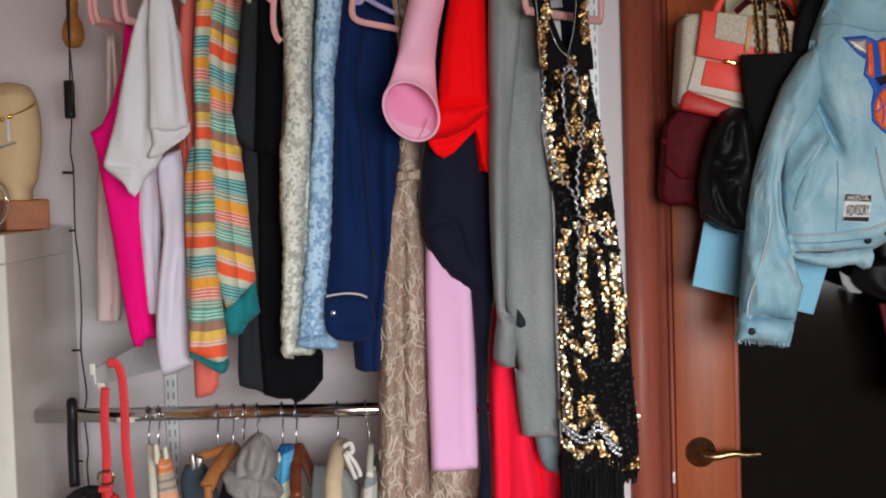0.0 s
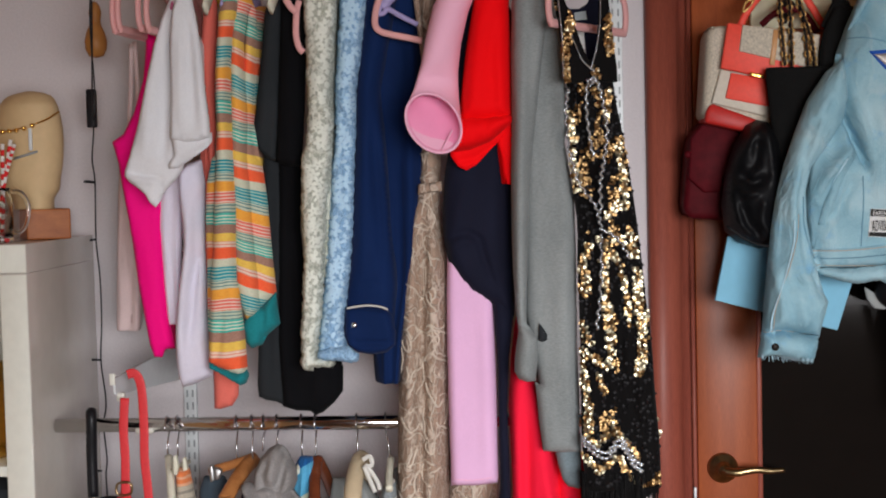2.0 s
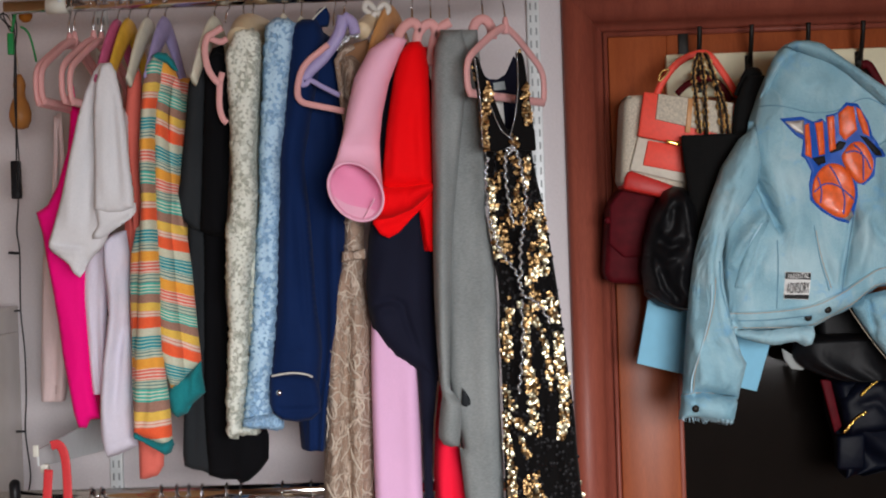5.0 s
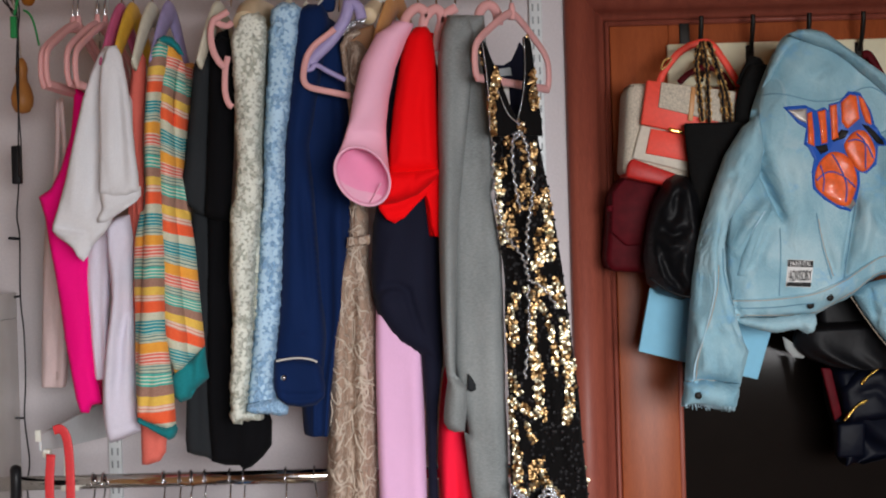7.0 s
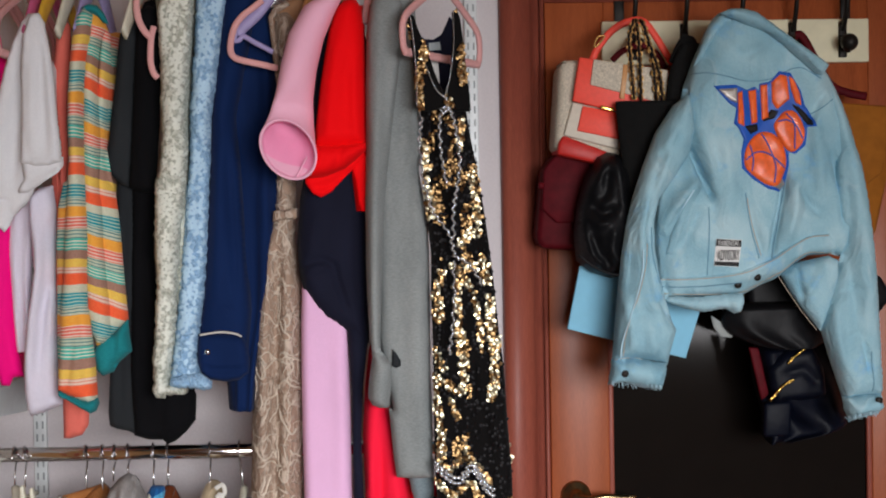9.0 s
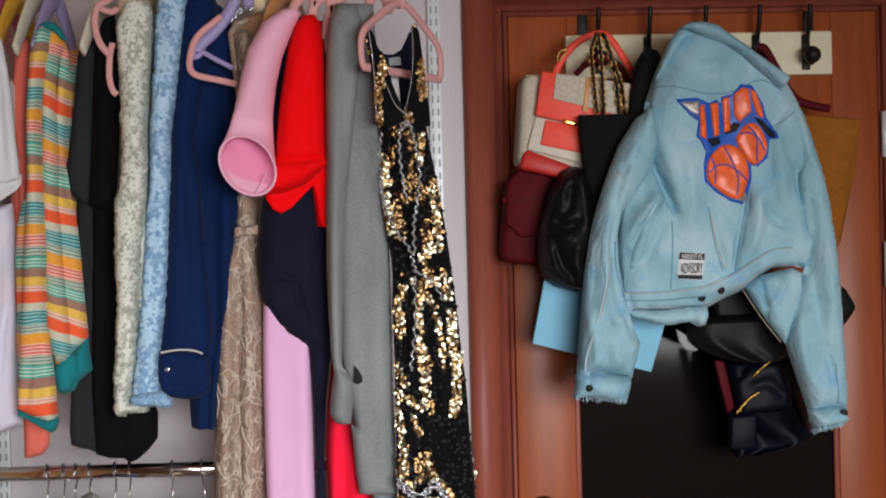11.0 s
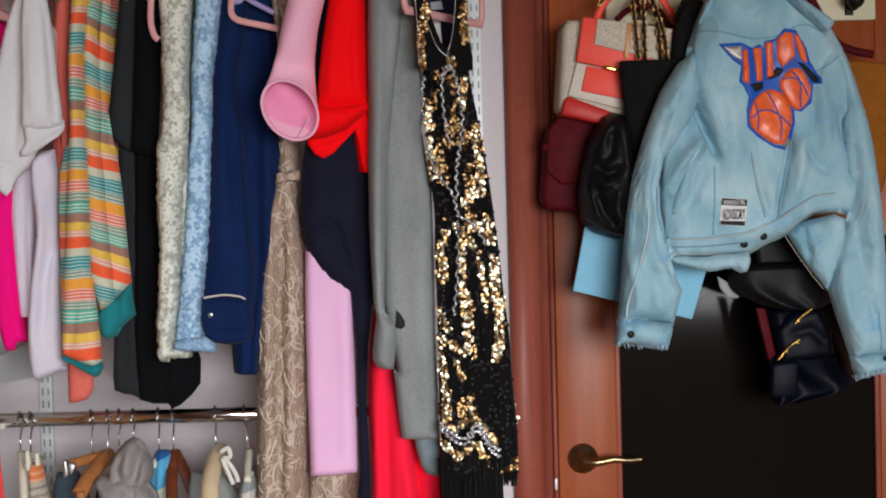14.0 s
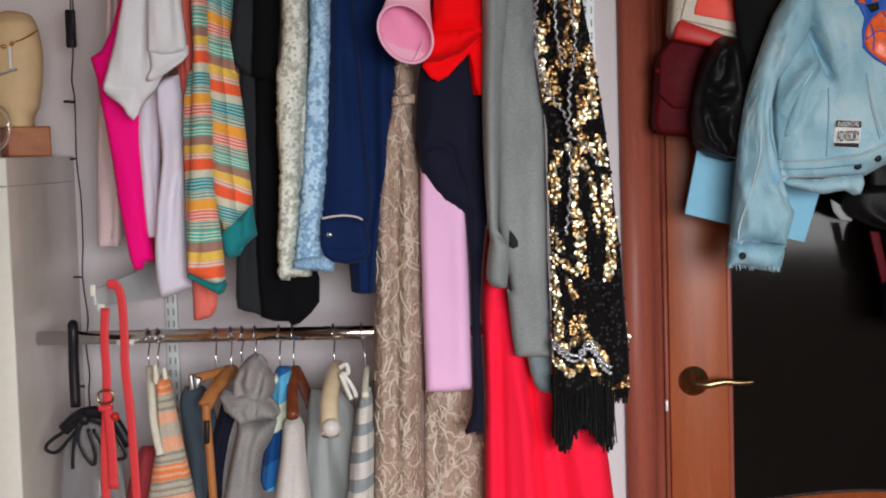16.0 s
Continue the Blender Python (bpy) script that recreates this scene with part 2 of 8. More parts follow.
CREAMBOARD = plain("cream_painted_board", (0.82, 0.78, 0.56), 0.5, 0, 40.0, 0.05, 0.1)
VELVET = fabric("dusty_pink_velvet", (0.74, 0.38, 0.37), 0.9, 0.8, 900, 0.1, 0.1)
LILACPL = plain("lilac_hanger_plastic", (0.36, 0.31, 0.55), 0.4)
YELLOWPL = plain("yellow_hanger_plastic", (0.72, 0.42, 0.05), 0.4)
MAGENTAPL = plain("magenta_hanger_plastic", (0.58, 0.12, 0.25), 0.4)
IVORYPL = plain("ivory_hanger_plastic", (0.70, 0.68, 0.55), 0.35)
ORANGEPL = wood("pale_orange_hanger_wood", (0.55, 0.25, 0.09), (0.68, 0.36, 0.14), 0.4, 9.0)
SATIN = plain("ivory_satin", (0.68, 0.55, 0.36), 0.32, 0, 25.0, 0.12, 0.3)
RIBBON = plain("white_satin_ribbon", (0.62, 0.60, 0.55), 0.3, 0, 40.0, 0.05, 0.2)
F_WHITE = fabric("white_cotton", (0.74, 0.745, 0.775), 0.9, 0.2, 900, 0.05, 0.6)
F_LAVENDER = fabric("lavender_white_jersey", (0.70, 0.67, 0.78), 0.9, 0.2, 900, 0.05, 0.5)
F_NEON = fabric("neon_pink_cloth", (1.0, 0.004, 0.23), 0.7, 0.2, 900, 0.04, 0.4)
F_CRIMSON = fabric("crimson_cloth", (0.42, 0.01, 0.07), 0.8)
F_BLUSH = fabric("blush_pink_cloth", (0.66, 0.52, 0.51), 0.85)
F_CORAL = fabric("coral_cloth", (0.78, 0.17, 0.13), 0.85)
F_BLACK = fabric("black_jersey", (0.005, 0.005, 0.006), 0.95, 0.05, 900, 0.2, 0.5)
F_CHARCOAL = fabric("charcoal_jersey", (0.024, 0.027, 0.030), 0.9, 0.2, 900, 0.15, 0.5)
F_NAVY = fabric("royal_navy_cloth", (0.005, 0.018, 0.076), 0.8, 0.25, 900, 0.15, 0.6)
F_INK = fabric("ink_navy_crepe", (0.010, 0.011, 0.024), 0.8, 0.2, 900, 0.15, 0.5)
F_PINK = fabric("baby_pink_scuba", (0.92, 0.48, 0.63), 0.75, 0.35, 1200, 0.04, 0.15)
# Sleeve pink deepened to carry the shade inside the opening
F_PINKIN = fabric("shaded_pink_lining", (0.92, 0.33, 0.53), 0.8, 0.2, 1200, 0.05, 0.2)
F_PINK2 = fabric("lilac_pink_scuba", (0.82, 0.48, 0.72), 0.75, 0.35, 1200, 0.04, 0.2)
F_RED = fabric("bright_red_chiffon", (1.0, 0.003, 0.006), 0.8, 0.05, 900, 0.06, 0.5)
F_RED2 = fabric("scarlet_skirt_cloth", (1.0, 0.014, 0.05), 0.75, 0.1, 900, 0.06, 0.4)
F_GREY = knit("grey_marl_knit", (0.20, 0.22, 0.22), (0.31, 0.33, 0.325))
F_GREY2 = knit("grey_marl_sweat", (0.18, 0.17, 0.165), (0.34, 0.32, 0.31))
F_GREYBLUE = knit("blue_grey_marl_knit", (0.13, 0.17, 0.19), (0.22, 0.27, 0.29))
F_OATMEAL = knit("oatmeal_chunky_knit", (0.48, 0.45, 0.42), (0.66, 0.62, 0.58))
F_SLATE = fabric("slate_blue_denim", (0.06, 0.085, 0.11), 0.9)
F_SHEER = fabric("pale_grey_chiffon", (0.33, 0.35, 0.34), 0.8, 0.2, 900, 0.1, 0.6)
F_SEQBASE = fabric("black_mesh_cloth", (0.004, 0.0035, 0.0035), 0.8)
L_CREAM = lace("cream_lace", (0.50, 0.53, 0.44), (0.70, 0.72, 0.63), 90, 0.8, 0.6)
L_BLUE = lace("sky_blue_lace", (0.27, 0.47, 0.72), (0.38, 0.60, 0.82), 80, 0.8, 0.5)
L_BEIGE = cord_lace("taupe_corded_lace", (0.36, 0.25, 0.185), (0.58, 0.47, 0.38))
CREAM_THREAD = fabric("cream_lace_thread", (0.78, 0.81, 0.71), 0.8, 0.2, 1400, 0.08, 0.1)
BLUE_THREAD = fabric("pale_blue_lace_thread", (0.48, 0.69, 0.88), 0.8, 0.2, 1400, 0.08, 0.1)
TAN_LINING = fabric("tan_satin_lining", (0.36, 0.19, 0.10), 0.6, 0.2, 1200, 0.15, 0.4)
CORD_THREAD = fabric("champagne_satin_cord", (0.64, 0.55, 0.45), 0.5, 0.2, 1400, 0.12, 0.1)
CREAM_LINE, DARK_LINE = (0.80, 0.70, 0.58), (0.03, 0.20, 0.22)
KNIT_BANDS = [(20, (0.88, 0.13, 0.05), None), (15, (0.60, 0.60, 0.46), None), (24, (0.015, 0.29, 0.34), (0.50, 0.62, 0.50)), (14, (0.56, 0.58, 0.44), DARK_LINE), (18, (0.86, 0.38, 0.06), None), (20, (0.78, 0.16, 0.12), CREAM_LINE),
              (16, (0.52, 0.56, 0.42), DARK_LINE), (20, (0.06, 0.46, 0.36), CREAM_LINE), (16, (0.36, 0.20, 0.15), None), (15, (0.80, 0.52, 0.10), None), (12, (0.78, 0.58, 0.46), (0.72, 0.22, 0.16))]
S_RAINBOW = striped("rainbow_stripe_knit", KNIT_BANDS, 0.185, 0.03, 0.0, 0.85, 0.0056)
S_RAINBOW2 = striped("rainbow_stripe_knit_sleeve", KNIT_BANDS, 0.185, -0.38, 0.05, 0.85, 0.0056)
F_TEAL = knit("teal_rib_knit", (0.01, 0.17, 0.19), (0.02, 0.24, 0.26))
GREYLINE = (0.16, 0.15, 0.14)
S_PEACH = striped("peach_grey_stripe", [(3, (0.74, 0.22, 0.08), (0.74, 0.50, 0.34)), (3, (0.46, 0.41, 0.32), GREYLINE), (2, (0.74, 0.38, 0.24), None), (2.5, (0.46, 0.41, 0.32), None), (2.5, (0.74, 0.38, 0.24), None), (2.5, (0.46, 0.41, 0.32), GREYLINE)], 0.150, 0.1, 0.022, 0.6, 0.013)
S_GREY = striped("grey_white_stripe", [(1, (0.26, 0.29, 0.30), None), (1.4, (0.58, 0.56, 0.51), None)], 0.05, 0.3)
TIEDYE = striped("tie_dye_blue", [(1, (0.02, 0.12, 0.34), None), (1, (0.10, 0.38, 0.60), None), (1, (0.62, 0.66, 0.50), None), (1, (0.01, 0.06, 0.20), None)], 0.19, 0.5)
DENIM = denim("light_wash_denim")
DENIM_EDGE = fabric("faded_denim_seam", (0.45, 0.66, 0.76), 0.9, 0.2, 700, 0.25, 0.4)
STITCH = fabric("tan_topstitching", (0.48, 0.40, 0.32), 0.8)
CORAL_LEATHER = plain("coral_leather", (0.90, 0.085, 0.055), 0.45, 0, 150.0, 0.05, 0.15)
RED_LEATHER = plain("red_leather", (0.52, 0.025, 0.02), 0.4, 0, 150.0, 0.08, 0.15)
SPECKLE = plain("cream_speckled_leather", (0.56, 0.50, 0.40), 0.6, 0, 330.0, 0.28, 0.4)
CREAM_LEATHER = plain("cream_leather", (0.66, 0.60, 0.50), 0.5, 0, 150.0, 0.05, 0.15)
MAROON = plain("maroon_leather", (0.085, 0.004, 0.008), 0.6, 0, 60.0, 0.2, 0.25, 0.0, 0.1)
BLACK_LEATHER = plain("black_leather", (0.006, 0.006, 0.007), 0.48, 0, 60.0, 0.25, 0.5, 0.0, 0.14)
BLACK_SUEDE = plain("black_suede", (0.004, 0.004, 0.004), 0.9, 0, 120.0, 0.2, 0.3)
NAVY_LEATHER = plain("midnight_leather", (0.002, 0.003, 0.008), 0.5, 0, 30.0, 0.25, 0.9, 0.0, 0.12)
MUSTARD = plain("mustard_suede", (0.31, 0.105, 0.011), 0.85, 0, 40.0, 0.15, 0.3)
BLUECARD = plain("pale_blue_card", (0.22, 0.52, 0.70), 0.6, 0, 60.0, 0.03, 0.08)
BELT_RED = plain("coral_red_leather", (0.68, 0.048, 0.055), 0.45, 0, 140.0, 0.07, 0.2)
SKIN_CREAM = plain("cream_foam", (0.64, 0.47, 0.26), 0.6, 0, 40.0, 0.05, 0.1)
GOURD = plain("dried_gourd_skin", (0.40, 0.17, 0.045), 0.45, 0, 20.0, 0.25, 0.2)
GREEN = plain("green_cord", (0.02, 0.26, 0.07), 0.5)
STRAW_RED = plain("red_paper", (0.72, 0.03, 0.03), 0.7)
STRAW_WHITE = plain("white_paper", (0.78, 0.76, 0.72), 0.7)
PRINT_ORANGE = plain("orange_patch_print", (0.85, 0.13, 0.025), 0.4, 0, 90.0, 0.2, 0.3, 0.15)
PRINT_BLUE = plain("blue_patch_print", (0.012, 0.09, 0.46), 0.4, 0, 60.0, 0.08, 0.15, 0.05)
PRINT_SILVER = plain("silver_patch_print", (0.36, 0.33, 0.30), 0.35, 0.4, 80.0, 0.1, 0.1)
INK = plain("black_print", (0.01, 0.01, 0.01), 0.6)
PAPER = plain("white_label", (0.78, 0.78, 0.76), 0.6)
SILVERBEAD = plain("silver_beads", (0.55, 0.57, 0.60), 0.25, 0.8)
m_glass, g_nt, g_b = material("clear_glass", 0.02)
g_b.inputs["Transmission Weight"].default_value = 1.0
g_b.inputs["Base Color"].default_value = (0.95, 0.97, 0.96, 1)
m_poly, p_nt, p_b = material("clear_plastic_cover", 0.2)
p_b.inputs["Transmission Weight"].default_value = 0.75
p_b.inputs["Base Color"].default_value = (0.6, 0.6, 0.62, 1)


# ---- mesh helpers ----
def thing(name, label, category, base, group="", kind=""):
    ob = new(name)
    ob.location = base
    ob.empty_display_size = 0.05
    return tagged(ob, label, category, group, kind)


def part(name, bm, mat, parent=None, label="", smooth=True):
    me = bpy.data.meshes.new(name)
    bmesh.ops.recalc_face_normals(bm, faces=bm.faces)
    bm.to_mesh(me)
    bm.free()
    me.materials.append(mat)
    if smooth:
        for p in me.polygons:
            p.use_smooth = True
    ob = new(name, me)
    if parent:
        ob.parent = parent
        if not parent.parent:
            ob.matrix_parent_inverse = Matrix.Translation(-Vector(parent.location))
    return tagged(ob, label)


def structure(name, bm, mat, label, smooth=False):
    return tagged(part(name, bm, mat, None, label, smooth), label, name.split("_")[0], "", "structure")


def box(x0, x1, y0, y1, z0, z1, bevel=0.0, seg=2, turn=None, bm=None):
    bm = bm or bmesh.new()
    c = Vector(((x0 + x1) / 2, (y0 + y1) / 2, (z0 + z1) / 2))
    m = Matrix.Translation(c) @ (turn or Matrix()) @ Matrix.Diagonal((x1 - x0, y1 - y0, z1 - z0, 1))
    r = bmesh.ops.create_cube(bm, size=1.0, matrix=m)
    if bevel:
        edges = list({e for v in r["verts"] for e in v.link_edges})
        bmesh.ops.bevel(bm, geom=edges, offset=bevel, segments=seg, affect="EDGES", profile=0.5)
    return bm


def curve_points(pts, n=8, closed=False):
    """A smooth line through a few places."""
    p = [Vector(q) for q in pts]
    out = []
    k = len(p)
    for i in range(k if closed else k - 1):
        a, b = p[i], p[(i + 1) % k]
        pa = p[(i - 1) % k] if closed or i else a * 2 - b
        pb = p[(i + 2) % k] if closed or i + 2 < k else b * 2 - a
        for j in range(n):
            t = j / n
            out.append(0.5 * (2 * a + (b - pa) * t + (2 * pa - 5 * a + 4 * b - pb) * t * t + (3 * a - 3 * b + pb - pa) * t ** 3))
    if not closed:
        out.append(p[-1])
    return out


def sweep(pts, r, seg=8, closed=False, flat=1.0, up=(0, 1, 0), bm=None, taper=None):
    """A rod along a line; flat squeezes it along `up`."""
    bm = bm or bmesh.new()
    rings = []
    n = len(pts)
    up = Vector(up)
    for i, p in enumerate(pts):
        a, b = pts[i - 1] if i or closed else p, pts[(i + 1) % n] if i + 1 < n or closed else p
        d = (b - a).normalized()
        s = d.cross(up)
        s = s.normalized() if s.length > 1e-4 else Vector((1, 0, 0))
        u = s.cross(d)
        k = r * (taper(i / max(1, n - 1)) if taper else 1)
        rings.append([bm.verts.new(p + s * k * math.cos(2 * math.pi * j / seg) + u * k * flat * math.sin(2 * math.pi * j / seg)) for j in range(seg)])
    for i in range(n if closed else n - 1):
        a, b = rings[i], rings[(i + 1) % n]
        for j in range(seg):
            bm.faces.new((a[j], a[(j + 1) % seg], b[(j + 1) % seg], b[j]))
    if not closed:
        bm.faces.new(rings[0][::-1])
        bm.faces.new(rings[-1])
    return bm


def slab(outline, y, depth, bevel=0.003, bulge=0.0, seg=2):
    """A plate with an outline of (x, z) corners, its front at y."""
    bm = bmesh.new()
    front = [bm.verts.new((x, y, z)) for x, z in outline]
    back = [bm.verts.new((x, y + depth, z)) for x, z in outline]
    n = len(outline)
    f = bm.faces.new(front)
    bm.faces.new(back[::-1])
    for i in range(n):
        bm.faces.new((front[i], back[i], back[(i + 1) % n], front[(i + 1) % n]))
    if bevel:
        bmesh.ops.bevel(bm, geom=[e for e in bm.edges], offset=bevel, segments=seg, affect="EDGES", profile=0.5)
    return bm


def smooth_rows(rows, n):
    """Rows (z, left, right) from top to bottom, resampled on a smooth line."""
    width = max(len(r) for r in rows)
    pts = [np.array(list(r) + [0.0] * (width - len(r))) for r in rows]
    z = np.array([p[0] for p in pts])
    out = []
    m = len(pts)
    slopes = []
    for i in range(m):
        a, b = max(0, i - 1), min(m - 1, i + 1)
        slopes.append((pts[b] - pts[a]) / max(1e-6, z[a] - z[b]))
    for h in np.linspace(z[0], z[-1], n):
        i = min(m - 2, int(np.searchsorted(-z, -h, "right")) - 1)
        i = max(0, i)
        L = max(1e-6, z[i] - z[i + 1])
        t = (z[i] - h) / L
        a, b = pts[i], pts[i + 1]
        q = (2 * t**3 - 3 * t * t + 1) * a + (t**3 - 2 * t * t + t) * L * slopes[i] + (-2 * t**3 + 3 * t * t) * b + (t**3 - t * t) * L * slopes[i + 1]
        q[0] = h
        out.append(q)
    return out


EYE_X = 0.27
EYE_Y = -0.26


def cloth(rows, y, depth, seed, amp=0.006, folds=5.0, hem=0.0, lip=True, n=70, ring=64, ragged=0.0, pinch=0.12, flare=0.3, square=0.8, crumple=0.55, hem_from=0.75):
    """A hanging tube of cloth with soft lengthwise folds. rows: (z, left, right). Its sides run back along the hanger, hem tilts the lower edge."""
    bm = bmesh.new()
    prof = smooth_rows(rows, n)
    top, bottom = prof[0][0], prof[-1][0]
    rings = []
    for k, q in enumerate(prof):
        h, xl, xr = q[0], q[1], q[2]
        t = (top - h) / max(1e-6, top - bottom)
        cx, hw = (xl + xr) / 2, (xr - xl) / 2
        d = depth / 2 * min(1.0, math.sqrt(min(1.0, t / max(1e-3, pinch))) * 0.75 + 0.25)
        row = []
        for j in range(ring):
            a = 2 * math.pi * j / ring
            ca, sa = math.cos(a), math.sin(a)
            u = math.copysign(abs(ca) ** square, ca)
            v = math.copysign(abs(sa) ** square, sa)
            grow = flare + (1 - flare) * min(1.0, t * 1.6)
            w = u + 0.35 * noise.noise((seed, h * 3.0, 1.0))
            g1 = noise.noise((w * folds * 0.36 + seed * 7.3, v * 0.5 + seed, h * 1.8))
            g2 = noise.noise((w * folds * 0.7 + seed * 3.1, v * 0.8, h * 4.0 + seed))
            g3 = noise.noise((u * 1.6 + seed, v * 1.2, h * 11.0 + u * 1.5))
            g = (1.7 * g1 + 0.45 * g2 + crumple * g3) * amp * grow
            yy = y + v * d - g * (0.6 + abs(sa))
            xx = cx + u * hw + ca * g * 0.35
            xx += (cx - EYE_X) / (y - EYE_Y) * (yy - y)
            zz = h
            if t > hem_from:
                zz += (hem * u * hw + ragged * noise.noise((u * 9 + seed, v * 5, 3.0))) * (t - hem_from) / (1 - hem_from)
            row.append(bm.verts.new((xx, yy, zz)))
        rings.append(row)

    def shrunk(row, f, dz):
        c = sum((v.co for v in row), Vector()) / len(row)
        return [bm.verts.new((c.x + (v.co.x - c.x) * f, c.y + (v.co.y - c.y) * f, v.co.z + dz)) for v in row]

    if lip:
        rings.append(shrunk(rings[-1], 0.94, -0.001))
        rings.append(shrunk(rings[-1], 0.92, 0.03))
    for a, b in zip(rings, rings[1:]):
        for j in range(ring):
            bm.faces.new((a[j], a[(j + 1) % ring], b[(j + 1) % ring], b[j]))
    bm.faces.new(rings[-1])
    bm.faces.new(rings[0][::-1])
    return bm


def torso(rows, y, seed, depth=0.27, shrink=0.62, amp=0.006, n=40):
    """The rest of a garment, running back from its sleeve towards the wall."""
    inner = []
    for r in rows:
        c, w = (r[1] + r[2]) / 2, (r[2] - r[1]) / 2 * shrink
        inner.append((r[0] - 0.012, c - w, c + w))
    return cloth(inner, y + depth / 2, depth, seed + 40, amp, 3.0, 0, True, n, 40, 0, 0.2)


def spheres(places, r, bm=None, u=8, v=6):
    bm = bm or bmesh.new()
    for p in places:
        bmesh.ops.create_uvsphere(bm, u_segments=u, v_segments=v, radius=r, matrix=Matrix.Translation(p))
    return bm


def lathe(profile, seg=32, at=(0, 0, 0), scale=(1, 1, 1), bm=None):
    """profile: (radius, height) from bottom to top."""
    bm = bm or bmesh.new()
    rings = []
    for r, h in profile:
        rings.append([bm.verts.new((at[0] + scale[0] * r * math.cos(2 * math.pi * j / seg), at[1] + scale[1] * r * math.sin(2 * math.pi * j / seg), at[2] + scale[2] * h)) for j in range(seg)])
    for a, b in zip(rings, rings[1:]):
        for j in range(seg):
            bm.faces.new((a[j], a[(j + 1) % seg], b[(j + 1) % seg], b[j]))
    bm.faces.new(rings[0][::-1])
    bm.faces.new(rings[-1])
    return bm


def cylinder(a, b, r, seg=24, bm=None):
    return sweep([Vector(a), Vector(b)], r, seg, up=(0.3, 0.2, 0.93), bm=bm)


# ---- cloth pieces ----
def along_line(P, line):
    """Distance of places (n, 2) from a line of (x, z) corners, and how far along it they lie, 0 to 1."""
    line = np.array(line, float)
    seg = np.linalg.norm(np.diff(line, axis=0), axis=1)
    total, run = max(1e-9, seg.sum()), 0.0
    best, place = np.full(len(P), 1e9), np.zeros(len(P))
    for a, b, L in zip(line, line[1:], seg):
        d = b - a
        t = np.clip(((P - a) @ d) / max(1e-12, d @ d), 0, 1)
        dist = np.linalg.norm(P - (a + t[:, None] * d), axis=1)
        near = dist < best
        best = np.where(near, dist, best)
        place = np.where(near, (run + t * L) / total, place)
        run += L
    return best, place


def fill(outline, step, smooth=False, ragged=0.0, seed=0):
    """Triangles that fill an outline of (x, z) corners: places, faces, the outline's edges, and each place's distance from it."""
    if smooth:
        outline = [(p.x, p.z) for p in curve_points([(x, 0, z) for x, z in outline], 4, True)]
    rim = []
    for (ax, az), (bx, bz) in zip(outline, outline[1:] + outline[:1]):
        n = max(1, round(math.hypot(bx - ax, bz - az) / step))
        for k in range(n):
            x, z = ax + (bx - ax) * k / n, az + (bz - az) * k / n
            if ragged:
                x += ragged * noise.noise((x * 130, seed, z * 130))
                z += ragged * noise.noise((x * 130, seed + 5, z * 130))
            rim.append((x, z))
    R = np.array(rim)
    lo, hi = R.min(0), R.max(0)
    grid = []
    for j in range(int((hi[1] - lo[1]) / (step * 0.87)) + 1):
        for i in range(int((hi[0] - lo[0]) / step) + 2):
            grid.append((lo[0] + (i - 0.5 * (j % 2)) * step, lo[1] + j * step * 0.87))
    G = np.array(grid)
    odd = np.zeros(len(G), bool)
    for (ax, az), (bx, bz) in zip(rim, rim[1:] + rim[:1]):
        if az != bz:
            odd ^= ((az > G[:, 1]) != (bz > G[:, 1])) & (G[:, 0] < (bx - ax) * (G[:, 1] - az) / (bz - az) + ax)
    G = G[odd]
    loop = rim + rim[:1]
    if len(G):
        G = G[along_line(G, loop)[0] > step * 0.55]
    pts = [Vector(p) for p in rim] + [Vector(p) for p in G]
    n = len(rim)
    co, edges, faces, *_ = geometry.delaunay_2d_cdt(pts, [(i, (i + 1) % n) for i in range(n)], [list(range(n))], 1, 1e-6)
    P = np.array([(v.x, v.y) for v in co])
    count = {}
    for f in faces:
        for a, b in zip(f, list(f[1:]) + [f[0]]):
            count.setdefault((min(a, b), max(a, b)), []).append((a, b))
    border = [v[0] for v in count.values() if len(v) == 1]
    return P, faces, border, along_line(P, loop)[0]


